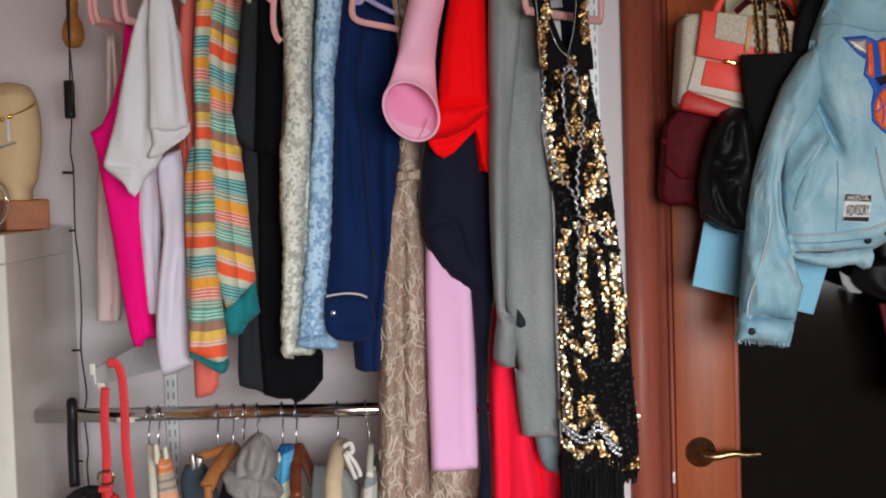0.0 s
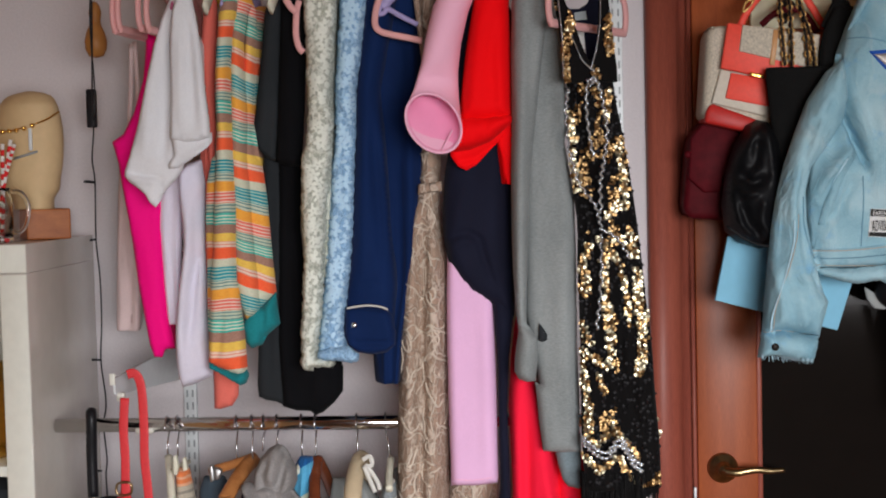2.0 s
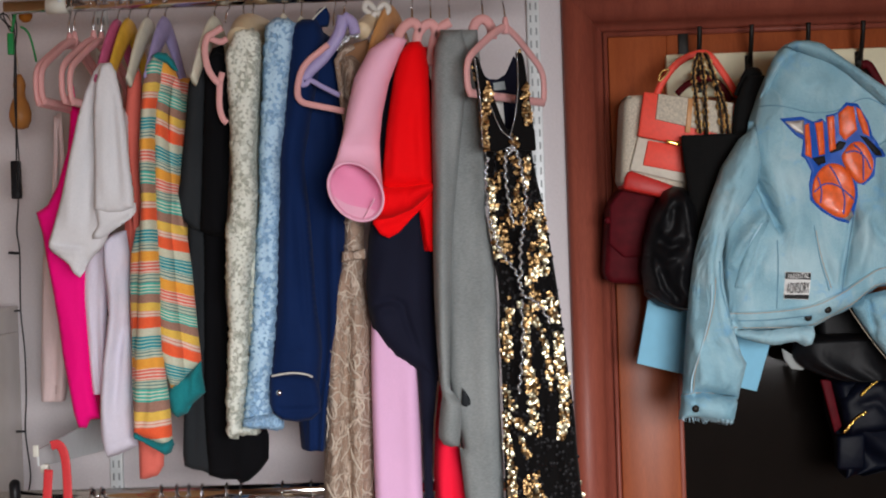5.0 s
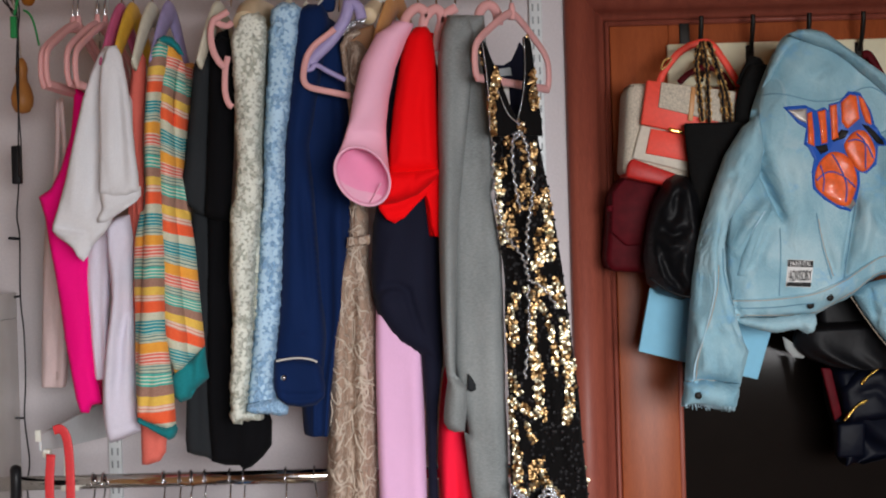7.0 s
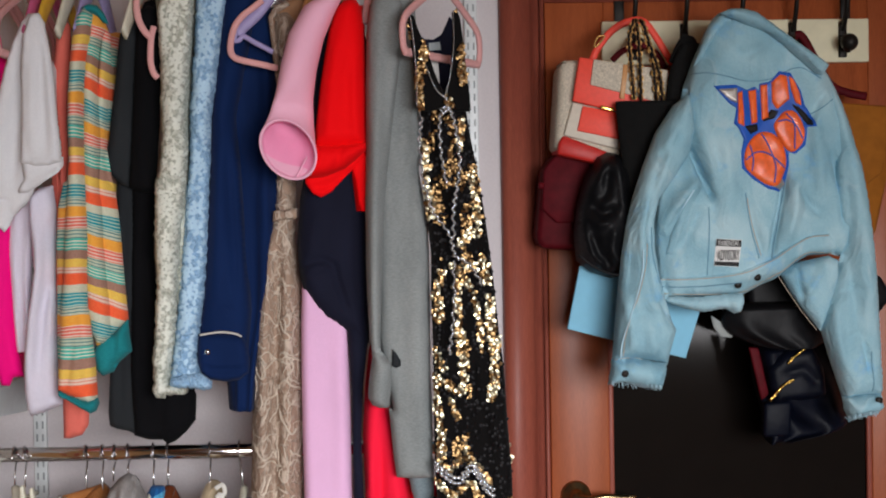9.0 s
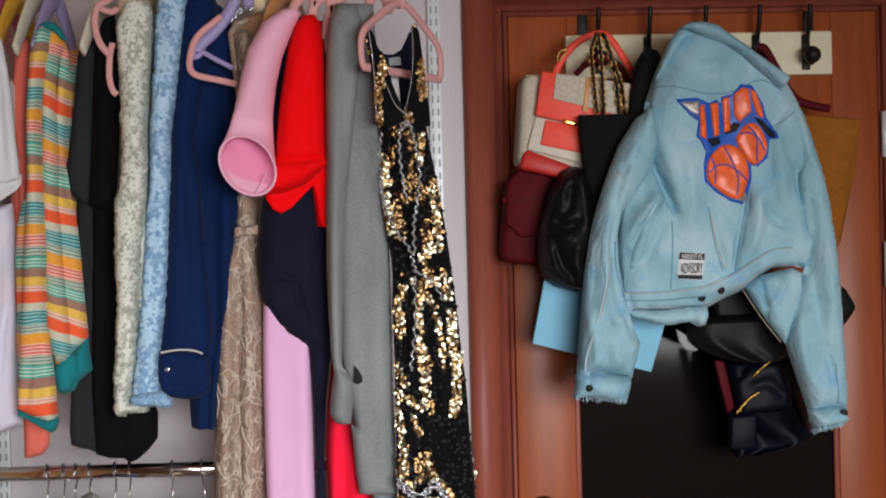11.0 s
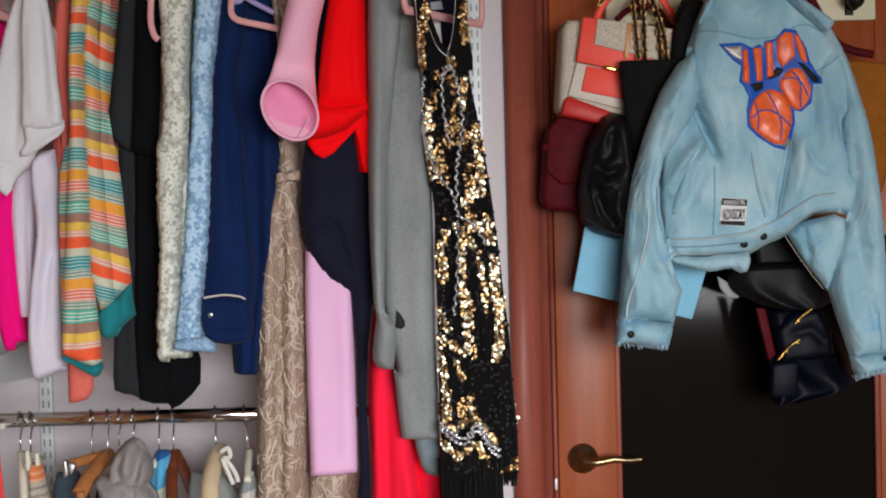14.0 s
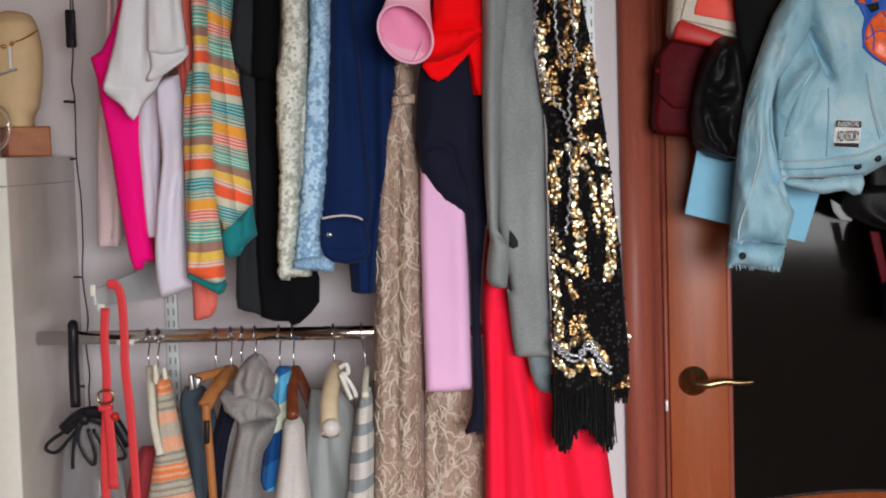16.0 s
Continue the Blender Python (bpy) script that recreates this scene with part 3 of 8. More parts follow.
def relief(outline, y, bulge=0.03, soft=0.03, folds=(), amp=0.003, seed=0, step=0.006, depth=0.02, scale=(14, 5), crumple=0.0, smooth=False, ragged=0.0, drop=0.0):
    """A piece of hanging cloth with an outline of (x, z) corners: its edge at y, its front swelling towards the room, its back closed.
    folds: (line, height, width), ridges above 0 and creases below; drop: how far its lower edge swings to the room."""
    P, faces, border, D_ = fill(outline, step, smooth, ragged, seed)
    t = np.clip(D_ / soft, 0, 1)
    h = bulge * np.sqrt(np.clip(1 - (1 - t) ** 2, 0, 1))
    for line, height, width in folds:
        d, k = along_line(P, line)
        ends = np.clip(np.minimum(k, 1 - k) * 5 + 0.15, 0, 1)
        h += height * np.exp(-(d / width) ** 2) * ends
    n1 = np.array([noise.noise((x * scale[0] + seed * 3.7, seed, z * scale[1])) for x, z in P])
    n2 = np.array([noise.noise((x * 34 + seed, seed * 1.3, z * 26)) for x, z in P])
    ease = np.clip(t * 1.5, 0.25, 1)
    h += (amp * 1.6 * n1 + crumple * n2) * ease
    zs = P[:, 1]
    swing = drop * (zs.max() - zs) / max(1e-6, zs.max() - zs.min())
    bm = bmesh.new()
    front = [bm.verts.new((x, y - hh - s - 0.0015, z)) for (x, z), hh, s in zip(P, h, swing)]
    back = [bm.verts.new((x, y - s + depth * b, z)) for (x, z), b, s in zip(P, np.sqrt(t), swing)]
    for f in faces:
        bm.faces.new([front[i] for i in f])
        bm.faces.new([back[i] for i in reversed(f)])
    for a, b in border:
        bm.faces.new((front[b], front[a], back[a], back[b]))
    return bm


def tree_of(*objects):
    """A tree for finding the front of some parts; their meshes lie in world places."""
    bm = bmesh.new()
    for ob in objects:
        bm.from_mesh(ob.data)
    bm.faces.ensure_lookup_table()
    return bvhtree.BVHTree.FromBMesh(bm)


def front_y(tree, x, z, back=2.5):
    hit = tree.ray_cast(Vector((x, 1.6, z)), Vector((0, 1, 0)), back - 1.6)[0]
    return hit.y if hit else None


def applique(outline, tree, lift=0.0015, step=0.005, puff=0.0, smooth=False, ragged=0.0, seed=0, back=2.42):
    """A flat piece sewn on, following the cloth under it."""
    P, faces, border, D_ = fill(outline, step, smooth, ragged, seed)
    ys = [front_y(tree, x, z, back) for x, z in P]
    known = [v for v in ys if v is not None]
    mean = sum(known) / max(1, len(known)) if known else back - 0.05
    ys = [mean if v is None else v for v in ys]
    bm = bmesh.new()
    front = [bm.verts.new((x, v - lift - puff * min(1, d / 0.006), z)) for (x, z), v, d in zip(P, ys, D_)]
    low = [bm.verts.new((x, v + 0.002, z)) for (x, z), v in zip(P, ys)]
    for f in faces:
        bm.faces.new([front[i] for i in f])
        bm.faces.new([low[i] for i in reversed(f)])
    for a, b in border:
        bm.faces.new((front[b], front[a], low[a], low[b]))
    return bm


def laid(line, tree, lift=0.0006, n=8, back=2.45):
    """A line of (x, z) places laid on the cloth."""
    out, last = [], None
    for p in curve_points([(x, 0, z) for x, z in line], n):
        v = front_y(tree, p.x, p.z, back)
        last = v if v is not None else last
        if last is not None:
            out.append(Vector((p.x, last - lift, p.z)))
    return out


def flowers(tree, outline, count, seed, size=0.0062, lift=0.0006, back=2.3):
    """Raised embroidered flowers and leaves scattered over a piece of lace."""
    rng = random.Random(seed)
    bm = bmesh.new()
    P, faces, _, D_ = fill(outline, 0.012)
    xs, zs = P[:, 0], P[:, 1]
    kept = []
    for _ in range(count * 12):
        if len(kept) >= count:
            break
        x, z = rng.uniform(xs.min(), xs.max()), rng.uniform(zs.min(), zs.max())
        if not inside(outline, x, z) or any((x - a) ** 2 + (z - b) ** 2 < (size * 2.0) ** 2 for a, b in kept):
            continue
        kept.append((x, z))
        n, turn = rng.choice((5, 5, 6, 2)), rng.uniform(0, 6.28)
        k = size * rng.uniform(0.8, 1.2)
        for j in range(n):
            a = turn + j * 2 * math.pi / n
            cx, cz = x + math.cos(a) * k * 0.9, z + math.sin(a) * k * 0.9
            ring = []
            for i in range(7):
                b = i * 2 * math.pi / 7
                px, pz = k * 0.78 * math.cos(b), k * 0.46 * math.sin(b)
                qx, qz = cx + px * math.cos(a) - pz * math.sin(a), cz + px * math.sin(a) + pz * math.cos(a)
                v = front_y(tree, qx, qz, back)
                if v is None:
                    break
                ring.append(bm.verts.new((qx, v - lift, qz)))
            if len(ring) == 7:
                v = front_y(tree, cx, cz, back)
                c_ = bm.verts.new((cx, (v if v is not None else ring[0].co.y) - lift - 0.0012, cz))
                for i in range(7):
                    bm.faces.new((ring[i], ring[(i + 1) % 7], c_))
    return bm


def inside(poly, x, z):
    hit = False
    for (ax, az), (bx, bz) in zip(poly, poly[1:] + poly[:1]):
        if (az > z) != (bz > z) and x < (bx - ax) * (z - az) / (bz - az) + ax:
            hit = not hit
    return hit


# ---- structure ----
D = 2.6
X0, X1, YB, H = -1.05, 2.9, -1.7, 2.5
bm = box(X0, 0.587, D, D + 0.12, 0, H)
box(1.345, X1, D, D + 0.12, 0, H, bm=bm)
box(0.587, 1.345, D, D + 0.12, 2.004, H, bm=bm)
structure("wall_north", bm, WALL, "pale lilac painted wall behind the clothes rails")
structure("floor", box(X0 - 0.1, X1 + 0.1, YB - 0.1, D + 0.3, -0.1, 0), FLOOR, "brown wooden floor boards")
structure("ceiling", box(X0 - 0.1, X1 + 0.1, YB - 0.1, D + 0.3, H, H + 0.1), CEIL, "unseen ceiling, orange to bounce warm light")
# Unseen wall, set close to throw warm light on the left
structure("wall_west", box(X0 - 0.12, X0, YB, D, 0, H), BOUNCE_TAN, "unseen side wall, tan to bounce warm light")
structure("wall_east", box(X1, X1 + 0.12, YB, D, 0, H), BOUNCE_TAN, "unseen side wall, tan to bounce warm light")
bm = box(X0, 0.2, YB - 0.12, YB, 0, H)
box(2.2, X1, YB - 0.12, YB, 0, H, bm=bm)
box(0.2, 2.2, YB - 0.12, YB, 0, 0.92, bm=bm)
box(0.2, 2.2, YB - 0.12, YB, 2.08, H, bm=bm)
structure("wall_south", bm, BOUNCE_TAN, "unseen tan bounce wall with a window opening")
structure("corridor_wall", box(0.4, 1.6, D + 0.5, D + 0.6, 0, H), BOUNCE_TAN, "unseen tan wall behind the door")

# door casing with a rounded profile and a mitred corner
def casing_bar(a, b, name, cut=(False, True)):
    """A moulded bar; a, b: inner edge ends in x, z; the moulding grows outwards."""
    prof = [(0.0, 0.0), (0.0, -0.010), (0.005, -0.014), (0.013, -0.014), (0.017, -0.020), (0.024, -0.031), (0.036, -0.036), (0.052, -0.035), (0.066, -0.029), (0.076, -0.018), (0.079, 0.0)]
    a, b = Vector((a[0], 0, a[1])), Vector((b[0], 0, b[1]))
    d = (b - a).normalized()
    out = Vector((-d.z, 0, d.x))
    bm = bmesh.new()
    rows = []
    for p, s, mit in ((a, -1, cut[0]), (b, 1, cut[1])):
        rows.append([bm.verts.new(p + out * o + d * (o * s if mit else 0) + Vector((0, D + yy, 0))) for o, yy in prof])
    for j in range(len(prof) - 1):
        bm.faces.new((rows[0][j], rows[0][j + 1], rows[1][j + 1], rows[1][j]))
    for row in rows:
        bm.faces.new(row)
    bm.faces.new((rows[0][0], rows[1][0], rows[1][-1], rows[0][-1]))
    return part(name, bm, CASING, casing)


casing = thing("door_casing", "dark mahogany moulded casing round the door", "door casing", (0.55, D, 0), "", "structure")
casing_bar((0.587, 0.0), (0.587, 2.002), "casing_bar")
casing_bar((0.587, 2.002), (1.345, 2.002), "casing_bar", (True, True))
casing_bar((1.345, 2.002), (1.345, 0.0), "casing_bar", (True, False))
part("head_jamb", box(0.598, 1.339, D - 0.002, D + 0.12, 1.9935, 2.0035), CASING, casing)
part("jamb", box(0.590, 0.598, D, D + 0.09, 0, 2.002), CASING, casing)
part("door_stop", box(0.598, 0.625, D + 0.044, D + 0.09, 0, 1.99), CASING, casing)
part("door_stop", box(1.312, 1.339, D + 0.044, D + 0.09, 0, 1.99), CASING, casing)
part("door_stop", box(0.598, 1.339, D + 0.0445, D + 0.0905, 1.96, 1.9965), CASING, casing)
part("jamb", box(1.339, 1.347, D, D + 0.09, 0, 2.002), CASING, casing)

door = thing("door_1", "red-brown veneered door with dark glass panel and brass handle", "door", (0.97, D, 0), "", "structure")
DX0, DX1 = 0.600, 1.337
GX0, GX1, GZ0, GZ1 = 0.716, 1.245, 0.755, 1.42
part("stile", box(DX0, GX0, D, D + 0.04, 0.005, 1.992, 0.002), DOOR, door)
part("stile", box(GX1, DX1, D, D + 0.04, 0.005, 1.992, 0.002), DOOR, door)
part("top_rail", box(GX0, GX1, D + 0.0005, D + 0.04, GZ1, 1.992, 0.002), DOOR, door)
arc = [(GX0, 0.005), (GX1, 0.005), (GX1, GZ0)] + [(GX0 + (GX1 - GX0) * (1 - k / 12), GZ0 + 0.028 * math.sin(math.pi * k / 12)) for k in range(1, 12)] + [(GX0, GZ0)]
part("bottom_panel", slab(arc, D + 0.0005, 0.039, 0.002), DOOR, door)
part("glass_panel", box(GX0 - 0.005, GX1 + 0.005, D + 0.014, D + 0.022, GZ0 - 0.005, GZ1 + 0.005), GLASSDARK, door, "dark smoked glass", False)
part("bead", box(GX0 - 0.001, GX0 + 0.010, D + 0.002, D + 0.014, GZ0, GZ1, 0.003), CASING, door)
part("bead", box(GX1 - 0.010, GX1 + 0.001, D + 0.002, D + 0.014, GZ0, GZ1, 0.003), CASING, door)
hx, _, hz = (0.647, 2.58, 1.016)
handle = part("handle", lathe([(0.030, 0), (0.030, 0.004), (0.026, 0.009), (0.017, 0.011), (0.012, 0.020), (0.012, 0.040)], 28), BRASS, door, "aged brass lever handle")
handle.matrix_parent_inverse = Matrix.Translation(-Vector(door.location)) @ Matrix.Translation((hx, D, hz)) @ Matrix.Rotation(radians(90), 4, "X")
lever = curve_points([(hx, D - 0.040, hz), (hx + 0.022, D - 0.047, hz - 0.001), (hx + 0.055, D - 0.047, hz + 0.004), (hx + 0.085, D - 0.045, hz + 0.001), (hx + 0.112, D - 0.042, hz + 0.002)], 8)
part("lever", sweep(lever, 0.0085, 12, taper=lambda t: 1.1 - 0.55 * t), BRASS, door, "aged brass lever")
part("latch_plate", box(0.589, 0.594, D - 0.016, D - 0.002, 0.958, 0.980, 0.001), STEEL, door)
for z in ((1.352, 2.58, 1.745)[2], (1.357, 2.58, 1.486)[2], 0.35):
    part("hinge", sweep([Vector((1.345, D - 0.016, z - 0.045)), Vector((1.345, D - 0.016, z + 0.045))], 0.0065, 12), STEEL, door, "pale steel hinge")

# ---- wall rails: slotted uprights, brackets and chrome poles ----
def upright(x, name="shelf_upright"):
    up = thing(name, "white slotted steel upright screwed to the wall", "wall rail", (x, D, 0.4), "uprights")
    bm = box(x - 0.0125, x + 0.0125, D - 0.012, D, 0.4, 2.45, 0.0015)
    part("channel", bm, STEEL, up)
    # Slots are thin grey blocks; the shade of the holes is their colour
    bm = bmesh.new()
    k = 0
    while 0.45 + k * 0.025 < 2.42:
        for s in (-0.0055, 0.0055):
            z = 0.45 + k * 0.025
            box(x + s - 0.0016, x + s + 0.0016, D - 0.0135, D - 0.0115, z, z + 0.014, bm=bm)
        k += 1
    tagged(part("slot", bm, SLOT, up, "slots coloured dark for the shade in them", False), "", "", "", "stuff")
    return up


RAIL_Y = 2.30
xs, _, _ = (0.453, 2.59, 2.002)
upright(xs)
xl, _, _ = (-0.4, 2.59, 1.173)
upright(xl)


def bracket(x, z, tip_x):
    br = thing("rail_bracket", "white steel bracket arm holding the rail", "bracket", (x, D, z), "brackets")
    y1 = 2.21
    d = (tip_x - x) / (y1 - D)
    bm = bmesh.new()
    sec = [(D - 0.012, z + 0.030), (y1, z + 0.006), (y1, z - 0.022), (y1 + 0.03, z - 0.026), (D - 0.012, z - 0.045)]
    for s in (-0.002, 0.002):
        bm.faces.new([bm.verts.new((x + s + (yy - D) * d, yy, zz)) for yy, zz in sec])
    a, b = list(bm.faces)
    va, vb = list(a.verts), list(b.verts)
    for i in range(len(va)):
        bm.faces.new((va[i], va[(i + 1) % len(va)], vb[(i + 1) % len(va)], vb[i]))
    part("arm", bm, STEEL, br, "", False)
    part("lip", box(tip_x - 0.008, tip_x + 0.002, y1 - 0.003, y1 + 0.002, z - 0.006, z + 0.014, 0.001), WHITE, br)
    part("end_cap", box(tip_x + 0.0, tip_x + 0.014, y1 + 0.008, y1 + 0.022, z - 0.036, z - 0.021, 0.003), WHITE, br)
    return br


bx, _, bz = (-0.444, 2.21, 1.26)
bracket(xl, bz, bx)
lx, _, lz = (-0.578, 2.3, 1.17)
_, _, lz2 = (-0.027, 2.3, 1.165)
lower = thing("lower_rail", "chrome clothes rail crossing below the hanging tops", "clothes rail", (0, RAIL_Y, lz), "rails")
part("pole", cylinder((lx, RAIL_Y, lz), (xs + 0.02, RAIL_Y, lz2), 0.0125), CHROME, lower)
wx, _, wz = (-0.416, 2.3, 1.164)
part("clamp", box(wx - 0.016, wx + 0.016, RAIL_Y - 0.013, RAIL_Y + 0.010, lz - 0.0155, lz - 0.004, 0.003), WHITE, lower, "white plastic clamp")
part("stem", box(wx - 0.012, wx - 0.004, RAIL_Y - 0.004, RAIL_Y + 0.01, lz, lz + 0.045, 0.002), WHITE, lower)
ux, _, uz = (-0.501, 2.3, 2.041)
_, _, uz2 = (0.021, 2.3, 2.041)
upper = thing("upper_rail", "chrome clothes rail carrying the upper row of hangers", "clothes rail", (0, RAIL_Y, uz), "rails")
part("pole", cylinder((ux, RAIL_Y, uz), (xs + 0.02, RAIL_Y, uz + 0.004), 0.0125), CHROME, upper)
part("clamp", sweep([Vector((ux + 0.075, RAIL_Y, uz)), Vector((ux + 0.112, RAIL_Y, uz))], 0.0145, 20, up=(0, 0, 1)), WHITE, upper, "white plastic clamp")
for x in (xl, xs):
    br = thing("rail_bracket", "white steel bracket arm holding the rail", "bracket", (x, D, uz + 0.07), "brackets")
    part("arm", box(x - 0.002, x + 0.002, 2.21, D - 0.01, uz + 0.035, uz + 0.085, 0.001), STEEL, br)
    part("hook_plate", box(x - 0.004, x + 0.004, RAIL_Y - 0.014, RAIL_Y + 0.014, uz + 0.0, uz + 0.04, 0.001), STEEL, br)


# ---- hangers ----
def hook_wire(neck, rail_z, parent, x=None):
    """The wire hook from the neck of a hanger over the rail."""
    nx, ny, nz = neck
    x = nx if x is None else x
    r = 0.0165
    pts = [(nx, ny, nz), (nx * 0.7 + x * 0.3, ny * 0.6 + RAIL_Y * 0.4, nz * 0.6 + rail_z * 0.4), (x, RAIL_Y + 0.012, rail_z - 0.016), (x, RAIL_Y + r, rail_z), (x, RAIL_Y + 0.007, rail_z + 0.0145),
           (x, RAIL_Y - 0.007, rail_z + 0.0145), (x, RAIL_Y - r, rail_z + 0.0), (x, RAIL_Y - 0.014, rail_z - 0.008)]
    part("hook", sweep(curve_points(pts, 6), 0.0017, 8, up=(1, 0.1, 0.1)), WIRE, parent, "steel wire hook")


def hanger(neck, phi, mat, label, rail_z, width=0.40, drop=0.115, bar=True, r=0.0048, hook_x=None, group="velvet hangers"):
    """A closed hanger: sloping shoulders and a straight bar. phi: its turn from the wall's direction."""
    h = thing("clothes_hanger", label, "hanger", (neck[0], RAIL_Y, rail_z), group)
    n = Vector(neck)
    d = Vector((math.cos(radians(phi)), math.sin(radians(phi)), 0))
    w = width / 2
    loc = [(0.0, 0.0), (0.25 * w, -0.010), (0.6 * w, -0.034), (0.88 * w, -0.056), (0.98 * w, -0.072), (w, -0.092), (0.985 * w, -0.108), (0.94 * w, -0.117), (0.8 * w, -0.119)]
    left = [(-a, b) for a, b in loc[1:]][::-1]
    shape = [n + d * a + Vector((0, 0, b)) for a, b in left + loc]
    side = d.cross(Vector((0, 0, 1)))
    pts = curve_points(shape, 5, bar)
    part("frame", sweep(pts, r * 1.5, 8, bar, 0.62, side), mat, h)
    part("neck", sweep([n + Vector((0, 0, -0.010)), n + Vector((0, 0, 0.010)), n + Vector((0, 0, 0.018))], r * 1.25, 10, up=side, taper=lambda t: 1.2 - 0.6 * t), mat, h)
    hook_wire((n.x, n.y, n.z + 0.014), rail_z, h, hook_x)
    return h


def flat_hanger(neck, phi, mat, label, rail_z, width=0.40, hook_x=None, thick=0.012, group="solid hangers"):
    """A solid shaped hanger with arched shoulders."""
    h = thing("clothes_hanger", label, "hanger", (neck[0], RAIL_Y, rail_z), group)
    n = Vector(neck)
    d = Vector((math.cos(radians(phi)), math.sin(radians(phi)), 0))
    side = d.cross(Vector((0, 0, 1)))
    w = width / 2
    pts = curve_points([n + d * a + Vector((0, 0, b)) for a, b in ((-w, -0.105), (-w * 0.6, -0.052), (-w * 0.25, -0.014), (0, 0), (w * 0.25, -0.014), (w * 0.6, -0.052), (w, -0.105))], 6)
    part("shoulder_bar", sweep(pts, 0.019, 10, False, thick / 0.038, side, taper=lambda t: 0.7 + 0.5 * math.sin(math.pi * t)), mat, h)
    hook_wire((n.x, n.y, n.z + 0.012), rail_z, h, hook_x)
    return h


def bent_hanger(label, mat, strokes, hook, group):
    """A hanger seen from its end: flattened bars along lines, and a wire hook."""
    h = thing("clothes_hanger", label, "hanger", (strokes[0][0][0][0], RAIL_Y, RZ), group)
    for line, r in strokes:
        part("bar", sweep(curve_points(line, 6), r, 10, flat=0.7), mat, h)
    hook_wire(hook, RZ, h)
    return h


RZ = uz + 0.002
LZ = (lz + lz2) / 2
P_LABEL = "dusty pink velvet hanger hooked over the chrome rail"
for nk in [(-0.388, 2.3, 1.974), (-0.379, 2.3, 1.976), (-0.345, 2.3, 1.977), (-0.331, 2.3, 1.974)]:
    hanger(nk, 83, VELVET, P_LABEL, RZ, 0.31)
flat_hanger((-0.301, 2.3, 1.991), 84, MAGENTAPL, "magenta plastic hanger on the upper rail", RZ, 0.24)
flat_hanger((-0.281, 2.3, 1.992), 84, YELLOWPL, "yellow plastic hanger on the upper rail", RZ, 0.24)
flat_hanger((-0.247, 2.3, 1.992), 84, IVORYPL, "ivory plastic hanger on the upper rail", RZ, 0.24)
flat_hanger((-0.217, 2.3, 1.993), 84, LILACPL, "lilac plastic hanger under the striped sweater", RZ, 0.24)
bent_hanger("dusty pink velvet hanger holding the black t-shirt", VELVET, (([(-0.101, 2.2, 1.977), (-0.116, 2.2, 1.968), (-0.127, 2.2, 1.961), (-0.132, 2.2, 1.94), (-0.129, 2.2, 1.913), (-0.12, 2.2, 1.893), (-0.109, 2.2, 1.881)], 0.0058), ([(-0.128, 2.21, 1.962), (-0.107, 2.21, 1.954), (-0.095, 2.21, 1.959)], 0.0056), ([(-0.104, 2.205, 1.901), (-0.109, 2.205, 1.882), (-0.111, 2.205, 1.844), (-0.106, 2.205, 1.822), (-0.099, 2.205, 1.814)], 0.0054)), (-0.104, 2.26, 1.995), "velvet hangers")
flat_hanger((-0.129, 2.3, 1.991), 80, IVORYPL, "ivory plastic hanger beside the black top", RZ, 0.24)
bent_hanger("dusty pink velvet hanger holding the navy blouse", VELVET, (([(0.079, 2.2, 1.942), (0.062, 2.2, 1.929), (0.045, 2.2, 1.916), (0.032, 2.2, 1.899), (0.025, 2.2, 1.876), (0.024, 2.2, 1.856), (0.032, 2.2, 1.845), (0.051, 2.2, 1.839), (0.074, 2.2, 1.834), (0.102, 2.2, 1.827)], 0.0056),), (0.085, 2.25, 1.98), "velvet hangers")
bent_hanger("lilac plastic hanger beside the lace dress", LILACPL, (([(0.105, 2.21, 1.991), (0.098, 2.21, 1.964), (0.084, 2.21, 1.94), (0.064, 2.21, 1.916), (0.046, 2.21, 1.9), (0.034, 2.21, 1.886)], 0.0105), ([(0.105, 2.21, 1.991), (0.12, 2.21, 1.979), (0.125, 2.21, 1.959)], 0.0095), ([(0.033, 2.205, 1.89), (0.03, 2.205, 1.876), (0.038, 2.205, 1.876), (0.046, 2.205, 1.882), (0.065, 2.205, 1.871), (0.095, 2.205, 1.855)], 0.0045)), (0.104, 2.25, 1.999), "solid hangers")
flat_hanger((0.184, 2.3, 2), 70, ORANGEPL, "pale orange wooden hanger on the upper rail", RZ, 0.24)
for line, hook in (([(0.196, 2.21, 1.94), (0.2, 2.21, 1.957), (0.21, 2.21, 1.97), (0.222, 2.21, 1.976), (0.232, 2.21, 1.97), (0.237, 2.21, 1.956)], (0.222, 2.26, 1.99)), ([(0.229, 2.21, 1.941), (0.233, 2.21, 1.958), (0.243, 2.21, 1.969), (0.253, 2.21, 1.973), (0.261, 2.21, 1.965), (0.264, 2.21, 1.946)], (0.254, 2.26, 1.988)), ([(0.253, 2.21, 1.901), (0.256, 2.21, 1.93), (0.264, 2.21, 1.955), (0.276, 2.21, 1.968), (0.288, 2.21, 1.974)], (0.287, 2.26, 1.988)), ([(0.324, 2.22, 1.949), (0.329, 2.22, 1.969), (0.339, 2.22, 1.978), (0.35, 2.22, 1.976), (0.358, 2.22, 1.962), (0.359, 2.22, 1.944)], (0.345, 2.26, 1.99))):
    bent_hanger(P_LABEL, VELVET, ((line, 0.0085),), hook, "velvet hangers")
hanger((0.381, 2.19, 1.958), 58, VELVET, "dusty pink velvet hanger holding the sequin jumpsuit", RZ, 0.262)

